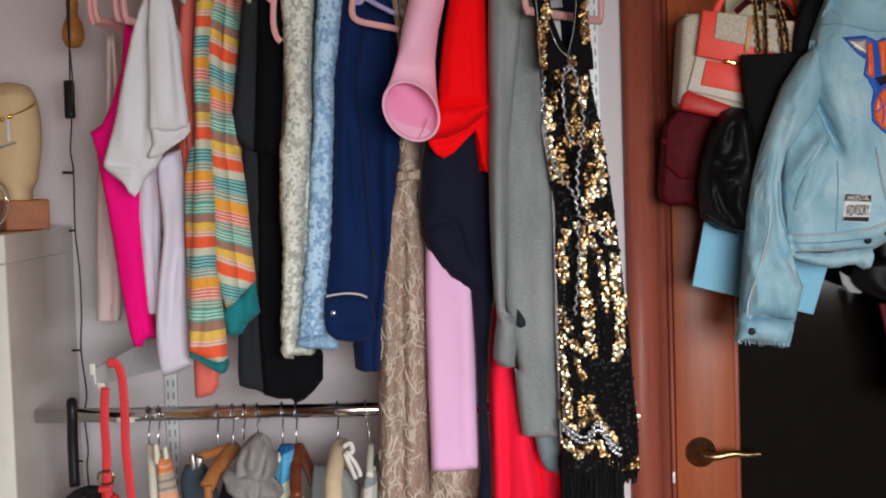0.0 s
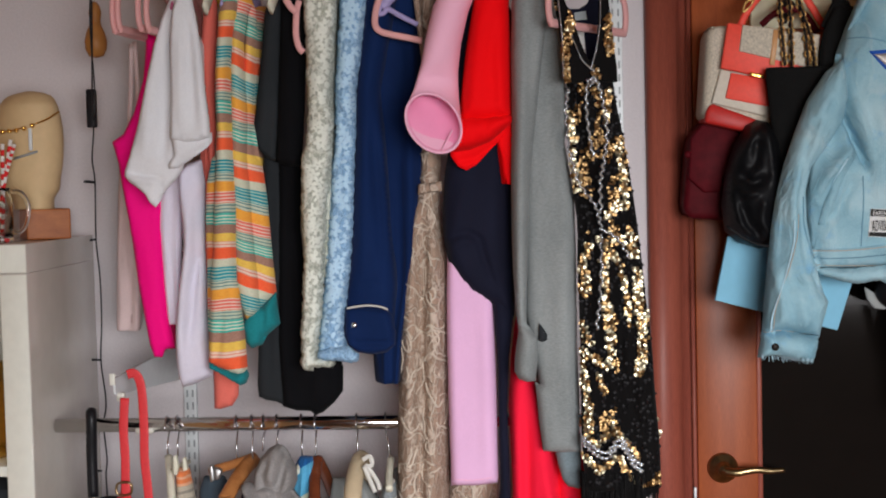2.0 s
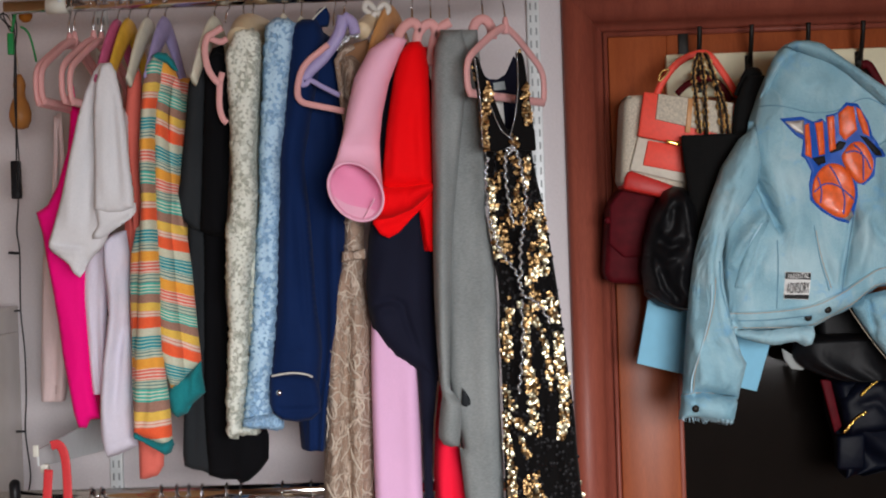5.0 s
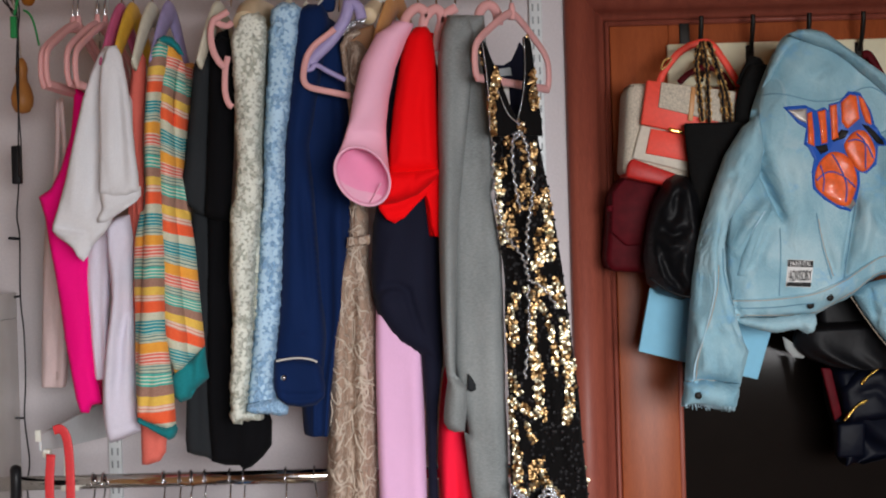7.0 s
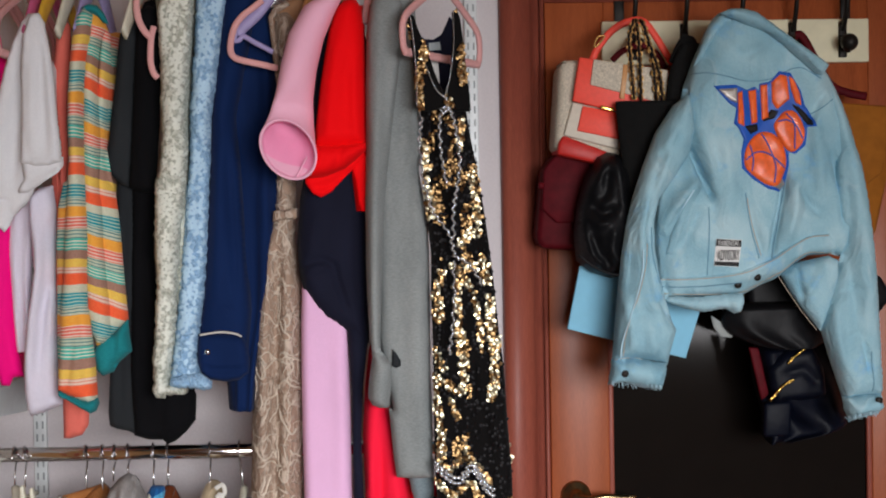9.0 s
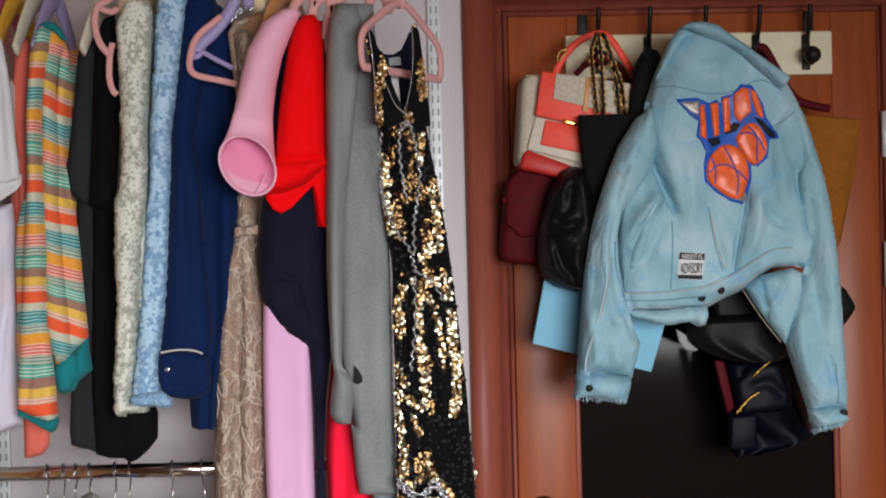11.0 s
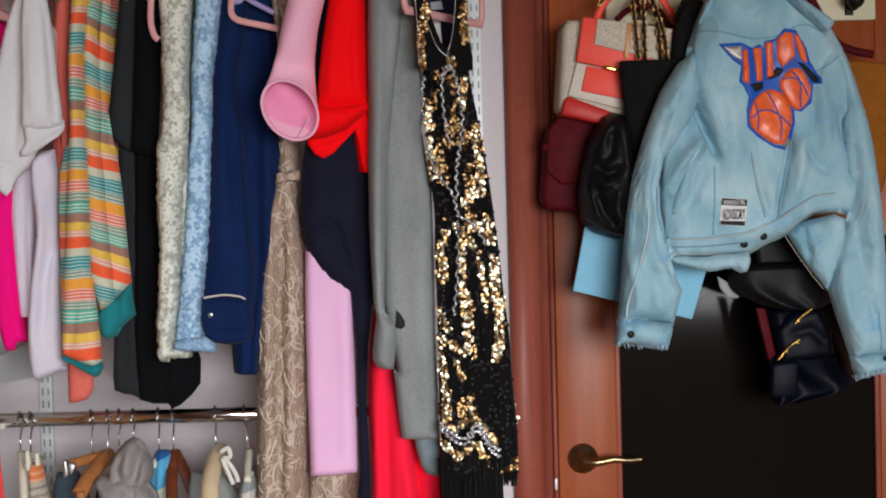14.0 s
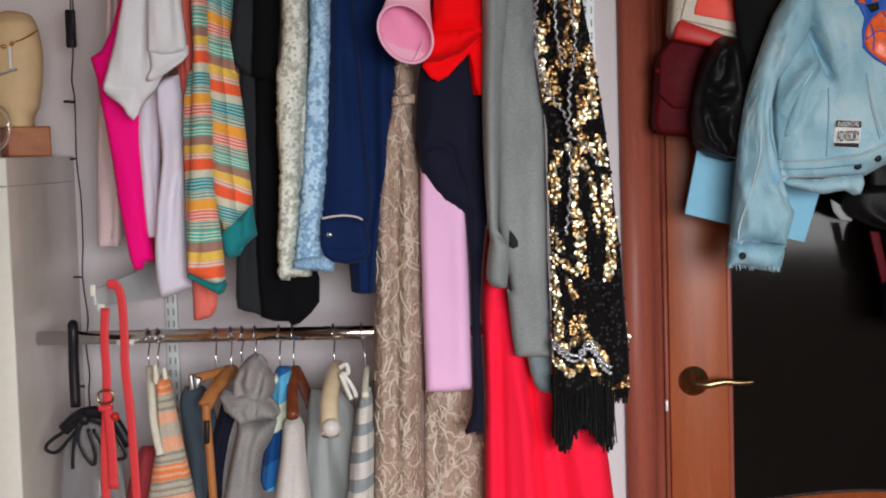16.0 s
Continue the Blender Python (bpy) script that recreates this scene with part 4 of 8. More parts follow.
flat_hanger((-0.006, 2.3, 1.992), 84, IVORYPL, "ivory plastic hanger inside the blue lace top", RZ, 0.1)
flat_hanger((0.025, 2.3, 1.985), 84, IVORYPL, "ivory plastic hanger inside the navy blouse", RZ, 0.1)
flat_hanger((-0.079, 2.32, 1.996), 84, IVORYPL, "ivory plastic hanger behind the lace top", RZ, 0.1)
bow = thing("ribbon_bow", "ivory satin ribbon bow tied on a padded hanger", "bow", (0.159, 2.28, 2.012))
for line in ([(0.159, 2.27, 2.008), (0.144, 2.27, 2.023), (0.139, 2.27, 2.011), (0.151, 2.27, 2.003), (0.159, 2.27, 2.006)], [(0.159, 2.27, 2.008), (0.173, 2.27, 2.019), (0.181, 2.27, 2.009), (0.171, 2.27, 2), (0.161, 2.27, 2.006)], [(0.159, 2.265, 2.005), (0.151, 2.265, 1.994), (0.147, 2.265, 1.982)], [(0.161, 2.265, 2.005), (0.169, 2.265, 1.993), (0.172, 2.265, 1.985)]):
    part("loop", sweep(curve_points(line, 6), 0.0055, 8, flat=0.35), RIBBON, bow)
part("pad", sweep(curve_points([Vector((0.135, 2.22, 1.965)), Vector((0.146, 2.27, 1.987)), Vector((0.161, 2.31, 2)), Vector((0.171, 2.38, 1.994))], 6), 0.015, 12), SATIN, bow)
# padded satin hanger above the cream lace
h = thing("padded_hanger", "ivory satin padded hanger with a ribbon bow", "hanger", (-0.066, 2.3, 1.985), "padded hangers")
a = Vector((-0.061, 2.3, 1.992))
part("pad", sweep(curve_points([a + Vector((-0.012, -0.09, -0.035)), a + Vector((-0.008, -0.05, -0.010)), a, a + Vector((0.022, 0.08, -0.010)), a + Vector((0.05, 0.17, -0.06))], 8), 0.022, 16), SATIN, h)
hook_wire((a.x, a.y, a.z + 0.015), RZ, h)


# ---- upper row of clothes ----
def garment(name, label, category, rows, y, depth, mat, seed, group="hanging clothes", back=True, main="sleeve", **kw):
    t = thing(name, label, category, ((rows[0][1] + rows[0][2]) / 2, y, rows[0][0]), group)
    part(main, cloth(rows, y, depth, seed, **kw), mat, t)
    if back:
        part("body", torso(rows, y, seed), mat, t)
    return t


g = garment("camisole", "blush pink camisole with thin straps", "top", [(1.665, -0.467, -0.434), (1.629, -0.474, -0.424), (1.493, -0.483, -0.428), (1.348, -0.491, -0.442), (1.331, -0.491, -0.445)], 2.40, 0.05, F_BLUSH, 1, main="bodice", back=False)
for s, e in (((-0.439, 2.38, 1.854), (-0.456, 2.39, 1.661)), ((-0.433, 2.38, 1.858), (-0.435, 2.39, 1.66))):
    part("strap", sweep(curve_points([s, ((s[0] + e[0]) / 2 + 0.004, s[1], (s[2] + e[2]) / 2), e], 6), 0.004, 8, flat=0.3), F_BLUSH, g)

g = thing("neon_top", "neon pink sleeveless top hanging sideways", "top", (-0.385, 2.28, 1.85), "hanging clothes")
part("panel", relief([(-0.38, 1.915), (-0.373, 1.859), (-0.351, 1.846), (-0.355, 1.72), (-0.364, 1.571), (-0.369, 1.522), (-0.365, 1.423), (-0.362, 1.363), (-0.355, 1.333), (-0.352, 1.311), (-0.369, 1.307), (-0.375, 1.293), (-0.389, 1.294), (-0.396, 1.317), (-0.405, 1.375), (-0.413, 1.424), (-0.419, 1.484), (-0.427, 1.544), (-0.435, 1.593), (-0.441, 1.638), (-0.451, 1.674), (-0.43, 1.687), (-0.411, 1.721), (-0.392, 1.78), (-0.386, 1.829), (-0.384, 1.859)], 2.275, 0.014, 0.010, (([(-0.444, 1.663), (-0.42, 1.65), (-0.402, 1.653)], -0.004, 0.006), ([(-0.405, 1.543), (-0.391, 1.464), (-0.378, 1.384), (-0.373, 1.31)], 0.005, 0.014), ([(-0.367, 1.423), (-0.379, 1.374), (-0.375, 1.325)], -0.003, 0.006)), 0.006, 2, 0.007, 0.012, (18, 5)), F_NEON, g)
part("lining", relief([(-0.37, 1.355), (-0.353, 1.356), (-0.354, 1.306), (-0.368, 1.306)], 2.29, 0.008, 0.01, (), 0.001, 3, 0.006, 0.01), F_CRIMSON, g, "crimson lining")

g = thing("white_t_shirt", "white cotton short-sleeved t-shirt on a hanger", "t-shirt", (-0.30, 2.2, 1.92), "hanging clothes")
part("far_sleeve", relief([(-0.308, 1.922), (-0.319, 1.908), (-0.334, 1.876), (-0.349, 1.831), (-0.365, 1.764), (-0.381, 1.697), (-0.397, 1.645), (-0.405, 1.623), (-0.406, 1.613), (-0.399, 1.603), (-0.383, 1.591), (-0.372, 1.581), (-0.365, 1.567), (-0.355, 1.559), (-0.347, 1.569), (-0.341, 1.583), (-0.329, 1.596), (-0.317, 1.607), (-0.307, 1.622), (-0.297, 1.647), (-0.29, 1.685), (-0.286, 1.81), (-0.287, 1.896), (-0.293, 1.917)], 2.185, 0.009, 0.005, (([(-0.304, 1.883), (-0.321, 1.808), (-0.333, 1.713), (-0.338, 1.628)], -0.010, 0.010), ([(-0.397, 1.618), (-0.372, 1.613), (-0.348, 1.611), (-0.339, 1.607)], -0.006, 0.003), ([(-0.397, 1.611), (-0.372, 1.604), (-0.348, 1.604)], 0.006, 0.005), ([(-0.342, 1.808), (-0.359, 1.733), (-0.371, 1.638)], 0.006, 0.012), ([(-0.339, 1.602), (-0.349, 1.581), (-0.35, 1.562)], -0.006, 0.007)), 0.004, 4, 0.005, 0.03, (20, 4), 0.0008), F_WHITE, g)
part("sleeve_inside", relief([(-0.32, 1.682), (-0.251, 1.682), (-0.251, 1.667), (-0.261, 1.656), (-0.275, 1.647), (-0.294, 1.634), (-0.311, 1.624), (-0.325, 1.623), (-0.326, 1.629), (-0.316, 1.646)], 2.165, 0.010, 0.012, (([(-0.316, 1.629), (-0.282, 1.648), (-0.253, 1.663)], -0.005, 0.004),), 0.002, 6, 0.005, 0.012), F_WHITE, g)
part("sleeve", relief([(-0.298, 1.917), (-0.283, 1.918), (-0.275, 1.903), (-0.267, 1.855), (-0.261, 1.806), (-0.258, 1.749), (-0.253, 1.701), (-0.252, 1.674), (-0.272, 1.668), (-0.295, 1.667), (-0.319, 1.673), (-0.317, 1.713), (-0.315, 1.779), (-0.314, 1.836), (-0.309, 1.883)], 2.155, 0.011, 0.006, (([(-0.279, 1.887), (-0.281, 1.822), (-0.277, 1.747), (-0.275, 1.681)], -0.006, 0.008), ([(-0.309, 1.679), (-0.288, 1.673), (-0.247, 1.679)], -0.003, 0.003), ([(-0.292, 1.85), (-0.297, 1.766), (-0.297, 1.682)], 0.005, 0.009)), 0.003, 5, 0.005, 0.03, (20, 4), 0.0006), F_WHITE, g)
part("body", cloth([(1.853, -0.341, -0.281), (1.724, -0.354, -0.283), (1.675, -0.348, -0.287)], 2.30, 0.18, 6, n=30), F_WHITE, g)
garment("lavender_top", "pale lavender jersey top behind the t-shirt", "top", [(1.756, -0.375, -0.318), (1.586, -0.378, -0.329), (1.496, -0.375, -0.336), (1.366, -0.368, -0.344), (1.352, -0.366, -0.346)], 2.29, 0.05, F_LAVENDER, 7, back=False, main="panel", amp=0.004, folds=3)
g = thing("white_blouse", "white long-sleeved blouse with a drooping sleeve", "blouse", (-0.31, 2.25, 1.75), "hanging clothes")
part("sleeve", relief([(-0.328, 1.619), (-0.329, 1.58), (-0.326, 1.541), (-0.323, 1.492), (-0.327, 1.463), (-0.334, 1.424), (-0.341, 1.365), (-0.344, 1.326), (-0.344, 1.287), (-0.34, 1.259), (-0.334, 1.243), (-0.314, 1.248), (-0.28, 1.262), (-0.281, 1.285), (-0.285, 1.324), (-0.287, 1.373), (-0.286, 1.422), (-0.287, 1.481), (-0.285, 1.54), (-0.283, 1.598), (-0.288, 1.638), (-0.312, 1.634)], 2.25, 0.026, 0.014, (([(-0.31, 1.589), (-0.307, 1.521), (-0.317, 1.434), (-0.326, 1.347), (-0.328, 1.264)], 0.009, 0.009), ([(-0.294, 1.569), (-0.3, 1.463), (-0.31, 1.385), (-0.32, 1.308)], -0.009, 0.007), ([(-0.325, 1.386), (-0.308, 1.424), (-0.29, 1.482)], -0.005, 0.006), ([(-0.334, 1.267), (-0.309, 1.271), (-0.279, 1.283)], -0.002, 0.003)), 0.007, 8, 0.006, 0.03, (24, 6), 0.002), F_LAVENDER, g)
part("body", relief([(-0.321, 1.62), (-0.289, 1.619), (-0.29, 1.499), (-0.295, 1.38), (-0.309, 1.37), (-0.329, 1.381), (-0.33, 1.501)], 2.29, 0.02, 0.02, (), 0.004, 81, 0.008, 0.06), F_LAVENDER, g)

g = garment("coral_blouse", "coral pink top between the t-shirt and sweater", "top", [(1.914, -0.28, -0.261), (1.873, -0.288, -0.263), (1.793, -0.294, -0.268), (1.603, -0.3, -0.278), (1.454, -0.302, -0.282), (1.413, -0.301, -0.281)], 2.29, 0.05, F_CORAL, 9, main="panel", back=False)
part("strap", relief([(-0.273, 1.914), (-0.257, 1.916), (-0.251, 1.906), (-0.254, 1.842), (-0.261, 1.754), (-0.26, 1.686), (-0.269, 1.598), (-0.274, 1.637), (-0.281, 1.765), (-0.281, 1.843)], 2.245, 0.012, 0.012, (), 0.002, 91, 0.006, 0.02), F_CORAL, g)
part("tail", relief([(-0.294, 1.42), (-0.276, 1.42), (-0.25, 1.319), (-0.241, 1.259), (-0.244, 1.22), (-0.255, 1.204), (-0.277, 1.198), (-0.287, 1.199), (-0.287, 1.261)], 2.285, 0.014, 0.018, (([(-0.262, 1.262), (-0.261, 1.222), (-0.25, 1.21)], -0.004, 0.006),), 0.003, 10, 0.006, 0.02), F_CORAL, g)

g = thing("striped_sweater", "rainbow striped knitted sweater with teal cuffs", "sweater", (-0.20, 2.2, 1.93), "hanging clothes")
part("side_fold", relief([(-0.265, 1.64), (-0.251, 1.65), (-0.255, 1.462), (-0.262, 1.292), (-0.28, 1.29), (-0.281, 1.375), (-0.279, 1.462), (-0.279, 1.54), (-0.275, 1.598)], 2.225, 0.012, 0.012, (), 0.002, 12, 0.006, 0.02), S_RAINBOW, g)
part("second_sleeve", relief([(-0.193, 1.917), (-0.182, 1.89), (-0.182, 1.829), (-0.189, 1.761), (-0.193, 1.703), (-0.185, 1.644), (-0.178, 1.613), (-0.173, 1.566), (-0.17, 1.517), (-0.166, 1.458), (-0.162, 1.406), (-0.188, 1.381), (-0.203, 1.381), (-0.207, 1.46), (-0.212, 1.538), (-0.215, 1.616), (-0.215, 1.694), (-0.209, 1.762), (-0.205, 1.84)], 2.235, 0.024, 0.022, (([(-0.193, 1.711), (-0.187, 1.595), (-0.182, 1.499), (-0.181, 1.402)], -0.004, 0.007),), 0.003, 13, 0.006, 0.05), S_RAINBOW2, g)
part("second_cuff", relief([(-0.218, 1.363), (-0.202, 1.386), (-0.187, 1.383), (-0.162, 1.408), (-0.16, 1.381), (-0.156, 1.353), (-0.18, 1.333), (-0.188, 1.318), (-0.206, 1.311), (-0.217, 1.321), (-0.222, 1.351)], 2.23, 0.024, 0.018, (([(-0.181, 1.385), (-0.184, 1.354), (-0.185, 1.323)], -0.007, 0.005), ([(-0.169, 1.397), (-0.166, 1.373), (-0.165, 1.348)], -0.003, 0.004)), 0.002, 14, 0.005, 0.03), F_TEAL, g, "teal ribbed cuff")
part("inner_fold", relief([(-0.207, 1.932), (-0.193, 1.922), (-0.184, 1.901), (-0.195, 1.876), (-0.202, 1.828), (-0.201, 1.78), (-0.199, 1.721), (-0.2, 1.683), (-0.201, 1.634), (-0.197, 1.596), (-0.196, 1.538), (-0.193, 1.48), (-0.188, 1.431), (-0.187, 1.385), (-0.194, 1.369), (-0.212, 1.363), (-0.221, 1.384), (-0.229, 1.432), (-0.23, 1.519), (-0.231, 1.616), (-0.23, 1.713), (-0.227, 1.809), (-0.222, 1.857), (-0.222, 1.896)], 2.215, 0.024, 0.018, (), 0.003, 15, 0.006, 0.03), S_RAINBOW2, g)
part("sleeve", relief([(-0.216, 1.936), (-0.231, 1.918), (-0.24, 1.885), (-0.245, 1.837), (-0.249, 1.789), (-0.251, 1.741), (-0.25, 1.684), (-0.253, 1.636), (-0.256, 1.588), (-0.26, 1.54), (-0.263, 1.482), (-0.269, 1.425), (-0.272, 1.367), (-0.275, 1.324), (-0.276, 1.292), (-0.258, 1.282), (-0.236, 1.273), (-0.222, 1.268), (-0.21, 1.274), (-0.21, 1.286), (-0.212, 1.336), (-0.217, 1.385), (-0.222, 1.433), (-0.222, 1.491), (-0.219, 1.548), (-0.22, 1.596), (-0.221, 1.644), (-0.222, 1.712), (-0.222, 1.779), (-0.217, 1.846), (-0.205, 1.886), (-0.202, 1.919)], 2.20, 0.030, 0.020, (([(-0.239, 1.463), (-0.231, 1.406), (-0.226, 1.339), (-0.225, 1.282)], -0.008, 0.006), ([(-0.243, 1.387), (-0.252, 1.33), (-0.259, 1.29)], -0.006, 0.006)), 0.003, 11, 0.005, 0.04), S_RAINBOW, g)
part("cuff", relief([(-0.275, 1.296), (-0.255, 1.286), (-0.23, 1.276), (-0.209, 1.279), (-0.206, 1.27), (-0.212, 1.256), (-0.221, 1.252), (-0.235, 1.26), (-0.257, 1.274), (-0.274, 1.283)], 2.195, 0.026, 0.012, (), 0.002, 16, 0.004, 0.03), F_TEAL, g, "teal ribbed cuff")
part("neckband", relief([(-0.223, 1.933), (-0.211, 1.939), (-0.197, 1.936), (-0.185, 1.922), (-0.178, 1.904), (-0.187, 1.907), (-0.198, 1.919), (-0.212, 1.923), (-0.222, 1.917)], 2.20, 0.018, 0.010, (), 0.001, 151, 0.004, 0.03), F_TEAL, g, "teal knitted neckband")
part("body", torso([(1.927, -0.234, -0.183), (1.848, -0.255, -0.183), (1.651, -0.267, -0.188), (1.454, -0.268, -0.174)], 2.28, 15), S_RAINBOW2, g)

g = thing("black_t_shirt", "black and charcoal long t-shirt with curved hem", "t-shirt", (-0.14, 2.29, 1.93), "hanging clothes")
part("body", relief([(-0.132, 1.954), (-0.113, 1.96), (-0.104, 1.882), (-0.111, 1.763), (-0.119, 1.634), (-0.125, 1.514), (-0.114, 1.375), (-0.096, 1.315), (-0.065, 1.294), (-0.056, 1.269), (-0.058, 1.226), (-0.074, 1.206), (-0.094, 1.189), (-0.108, 1.184), (-0.116, 1.192), (-0.14, 1.193), (-0.165, 1.201), (-0.17, 1.317), (-0.16, 1.635), (-0.153, 1.684), (-0.146, 1.923)], 2.285, 0.026, 0.018, (([(-0.132, 1.614), (-0.14, 1.466), (-0.138, 1.318), (-0.136, 1.21)], -0.006, 0.010), ([(-0.102, 1.367), (-0.098, 1.278), (-0.103, 1.199)], 0.006, 0.010)), 0.005, 16, 0.007, 0.06, (16, 4)), F_BLACK, g)
part("sleeve", relief([(-0.141, 1.926), (-0.121, 1.944), (-0.105, 1.937), (-0.1, 1.858), (-0.106, 1.731), (-0.115, 1.623), (-0.137, 1.622), (-0.16, 1.632), (-0.156, 1.683), (-0.148, 1.811)], 2.255, 0.024, 0.014, (([(-0.119, 1.876), (-0.129, 1.759), (-0.134, 1.633)], 0.006, 0.010), ([(-0.154, 1.641), (-0.134, 1.63), (-0.113, 1.628)], -0.003, 0.003)), 0.004, 17, 0.006, 0.04), F_BLACK, g)
part("sleeve_edge", relief([(-0.138, 1.929), (-0.16, 1.922), (-0.172, 1.891), (-0.181, 1.812), (-0.194, 1.714), (-0.201, 1.681), (-0.192, 1.655), (-0.174, 1.637), (-0.157, 1.631), (-0.152, 1.674), (-0.144, 1.811)], 2.262, 0.016, 0.012, (([(-0.157, 1.878), (-0.169, 1.771), (-0.18, 1.673)], 0.005, 0.008), ([(-0.193, 1.688), (-0.18, 1.662), (-0.159, 1.644)], -0.003, 0.003)), 0.004, 171, 0.006, 0.03), F_CHARCOAL, g, "charcoal sleeve edge")
part("side_panel", relief([(-0.187, 1.656), (-0.152, 1.639), (-0.147, 1.515), (-0.15, 1.365), (-0.152, 1.215), (-0.155, 1.197), (-0.178, 1.208), (-0.195, 1.211), (-0.209, 1.217), (-0.211, 1.239), (-0.201, 1.417), (-0.192, 1.566)], 2.295, 0.018, 0.014, (([(-0.171, 1.595), (-0.183, 1.418), (-0.188, 1.241)], -0.005, 0.006),), 0.003, 18, 0.006, 0.04), F_CHARCOAL, g, "charcoal side panel")

CREAM_OUT = [(-0.083, 1.97), (-0.068, 1.977), (-0.051, 1.976), (-0.039, 1.964), (-0.038, 1.939)] + [(-0.055, 1.738), (-0.052, 1.699), (-0.056, 1.651), (-0.061, 1.602), (-0.067, 1.554), (-0.071, 1.505), (-0.075, 1.456), (-0.078, 1.407), (-0.083, 1.358), (-0.089, 1.318), (-0.092, 1.298), (-0.065, 1.29), (-0.066, 1.279), (-0.097, 1.278), (-0.1, 1.273), (-0.117, 1.274), (-0.12, 1.289), (-0.119, 1.339), (-0.115, 1.388), (-0.112, 1.437), (-0.111, 1.486), (-0.112, 1.535), (-0.113, 1.57), (-0.11, 1.604), (-0.11, 1.633), (-0.102, 1.662), (-0.097, 1.7), (-0.096, 1.739)] + [(-0.098, 1.883), (-0.1, 1.931)]
g = thing("cream_lace_top", "cream floral lace top on a padded hanger", "top", (-0.06, 2.2, 1.98), "hanging clothes")
s_ = part("sleeve", relief(CREAM_OUT, 2.215, 0.030, 0.022, (), 0.006, 19, 0.006, 0.05, (20, 7), ragged=0.004), L_CREAM, g)
part("body", torso([(1.978, -0.075, -0.029), (1.876, -0.101, -0.045), (1.549, -0.11, -0.063), (1.289, -0.114, -0.068)], 2.22, 19), L_CREAM, g)
tagged(part("lace_flower", flowers(tree_of(s_), CREAM_OUT, 210, 3, 0.0068), CREAM_THREAD, g, "raised cream lace flowers"), "", "", "", "stuff")
BLUE_OUT = [(-0.033, 1.98), (-0.016, 1.994), (0.009, 1.994), (0.023, 1.984), (0.019, 1.959)] + [(-0.014, 1.747), (-0.016, 1.699), (-0.017, 1.66), (-0.021, 1.611), (-0.024, 1.562), (-0.026, 1.513), (-0.03, 1.474), (-0.034, 1.435), (-0.039, 1.395), (-0.042, 1.366), (-0.044, 1.336), (-0.041, 1.314), (-0.022, 1.299), (-0.022, 1.289), (-0.035, 1.284), (-0.054, 1.287), (-0.079, 1.289), (-0.094, 1.293), (-0.093, 1.305), (-0.09, 1.327), (-0.084, 1.367), (-0.079, 1.416), (-0.074, 1.465), (-0.069, 1.515), (-0.064, 1.564), (-0.06, 1.612), (-0.054, 1.661), (-0.051, 1.71), (-0.05, 1.749)]
g = thing("blue_lace_top", "sky blue floral lace top with scalloped edge", "top", (0.0, 2.22, 1.98), "hanging clothes")
s_ = part("sleeve", relief(BLUE_OUT, 2.23, 0.028, 0.022, (([(-0.031, 1.717), (-0.034, 1.611), (-0.042, 1.514), (-0.051, 1.416)], -0.007, 0.006),), 0.005, 20, 0.006, 0.05, (20, 7), ragged=0.004), L_BLUE, g)
part("body", torso([(1.988, -0.015, 0.02), (1.836, -0.046, 0.008), (1.643, -0.06, -0.011), (1.334, -0.082, -0.03)], 2.24, 20), L_BLUE, g)
part("hem", relief([(-0.088, 1.308), (-0.064, 1.314), (-0.038, 1.316), (-0.018, 1.301), (-0.02, 1.292), (-0.031, 1.286), (-0.05, 1.29), (-0.075, 1.291), (-0.09, 1.296)], 2.20, 0.012, 0.012, (), 0.002, 201, 0.005, 0.02), L_BLUE, g, "turned lace hem")
tagged(part("lace_flower", flowers(tree_of(s_), BLUE_OUT, 150, 4, 0.0074), BLUE_THREAD, g, "raised pale blue lace flowers"), "", "", "", "stuff")

g = thing("navy_blouse", "royal navy blouse with white-piped cuff", "blouse", (0.04, 2.3, 1.98), "hanging clothes")
part("body", cloth([(1.98, 0.009, 0.06), (1.962, -0.002, 0.079), (1.918, -0.007, 0.094), (1.789, -0.015, 0.096), (1.641, -0.02, 0.097), (1.442, -0.01, 0.089), (1.324, -0.003, 0.059), (1.244, -0.001, 0.048)], 2.31, 0.13, 21, amp=0.010, folds=7), F_NAVY, g)
NAVY_OUT = [(0.011, 1.982), (0.031, 1.994), (0.061, 1.993), (0.069, 1.961)] + [(0.027, 1.748), (0.031, 1.679), (0.035, 1.6), (0.039, 1.521), (0.044, 1.462), (0.046, 1.417), (0.041, 1.362), (0.04, 1.322), (0.034, 1.31), (-0.041, 1.314), (-0.049, 1.345), (-0.047, 1.38), (-0.039, 1.424), (-0.033, 1.484), (-0.028, 1.563), (-0.021, 1.661), (-0.017, 1.749)]
s_ = part("sleeve", relief(NAVY_OUT, 2.25, 0.036, 0.028, (([(0.013, 1.697), (0.017, 1.6), (0.022, 1.502), (0.024, 1.443)], -0.008, 0.006), ([(0.025, 1.697), (0.03, 1.58), (0.034, 1.462)], 0.007, 0.008), ([(-0.002, 1.698), (-0.004, 1.561), (-0.012, 1.434)], 0.006, 0.012), ([(-0.019, 1.415), (0.006, 1.424), (0.031, 1.411)], -0.003, 0.004)), 0.003, 22, 0.006, 0.03, (18, 4)), F_NAVY, g)
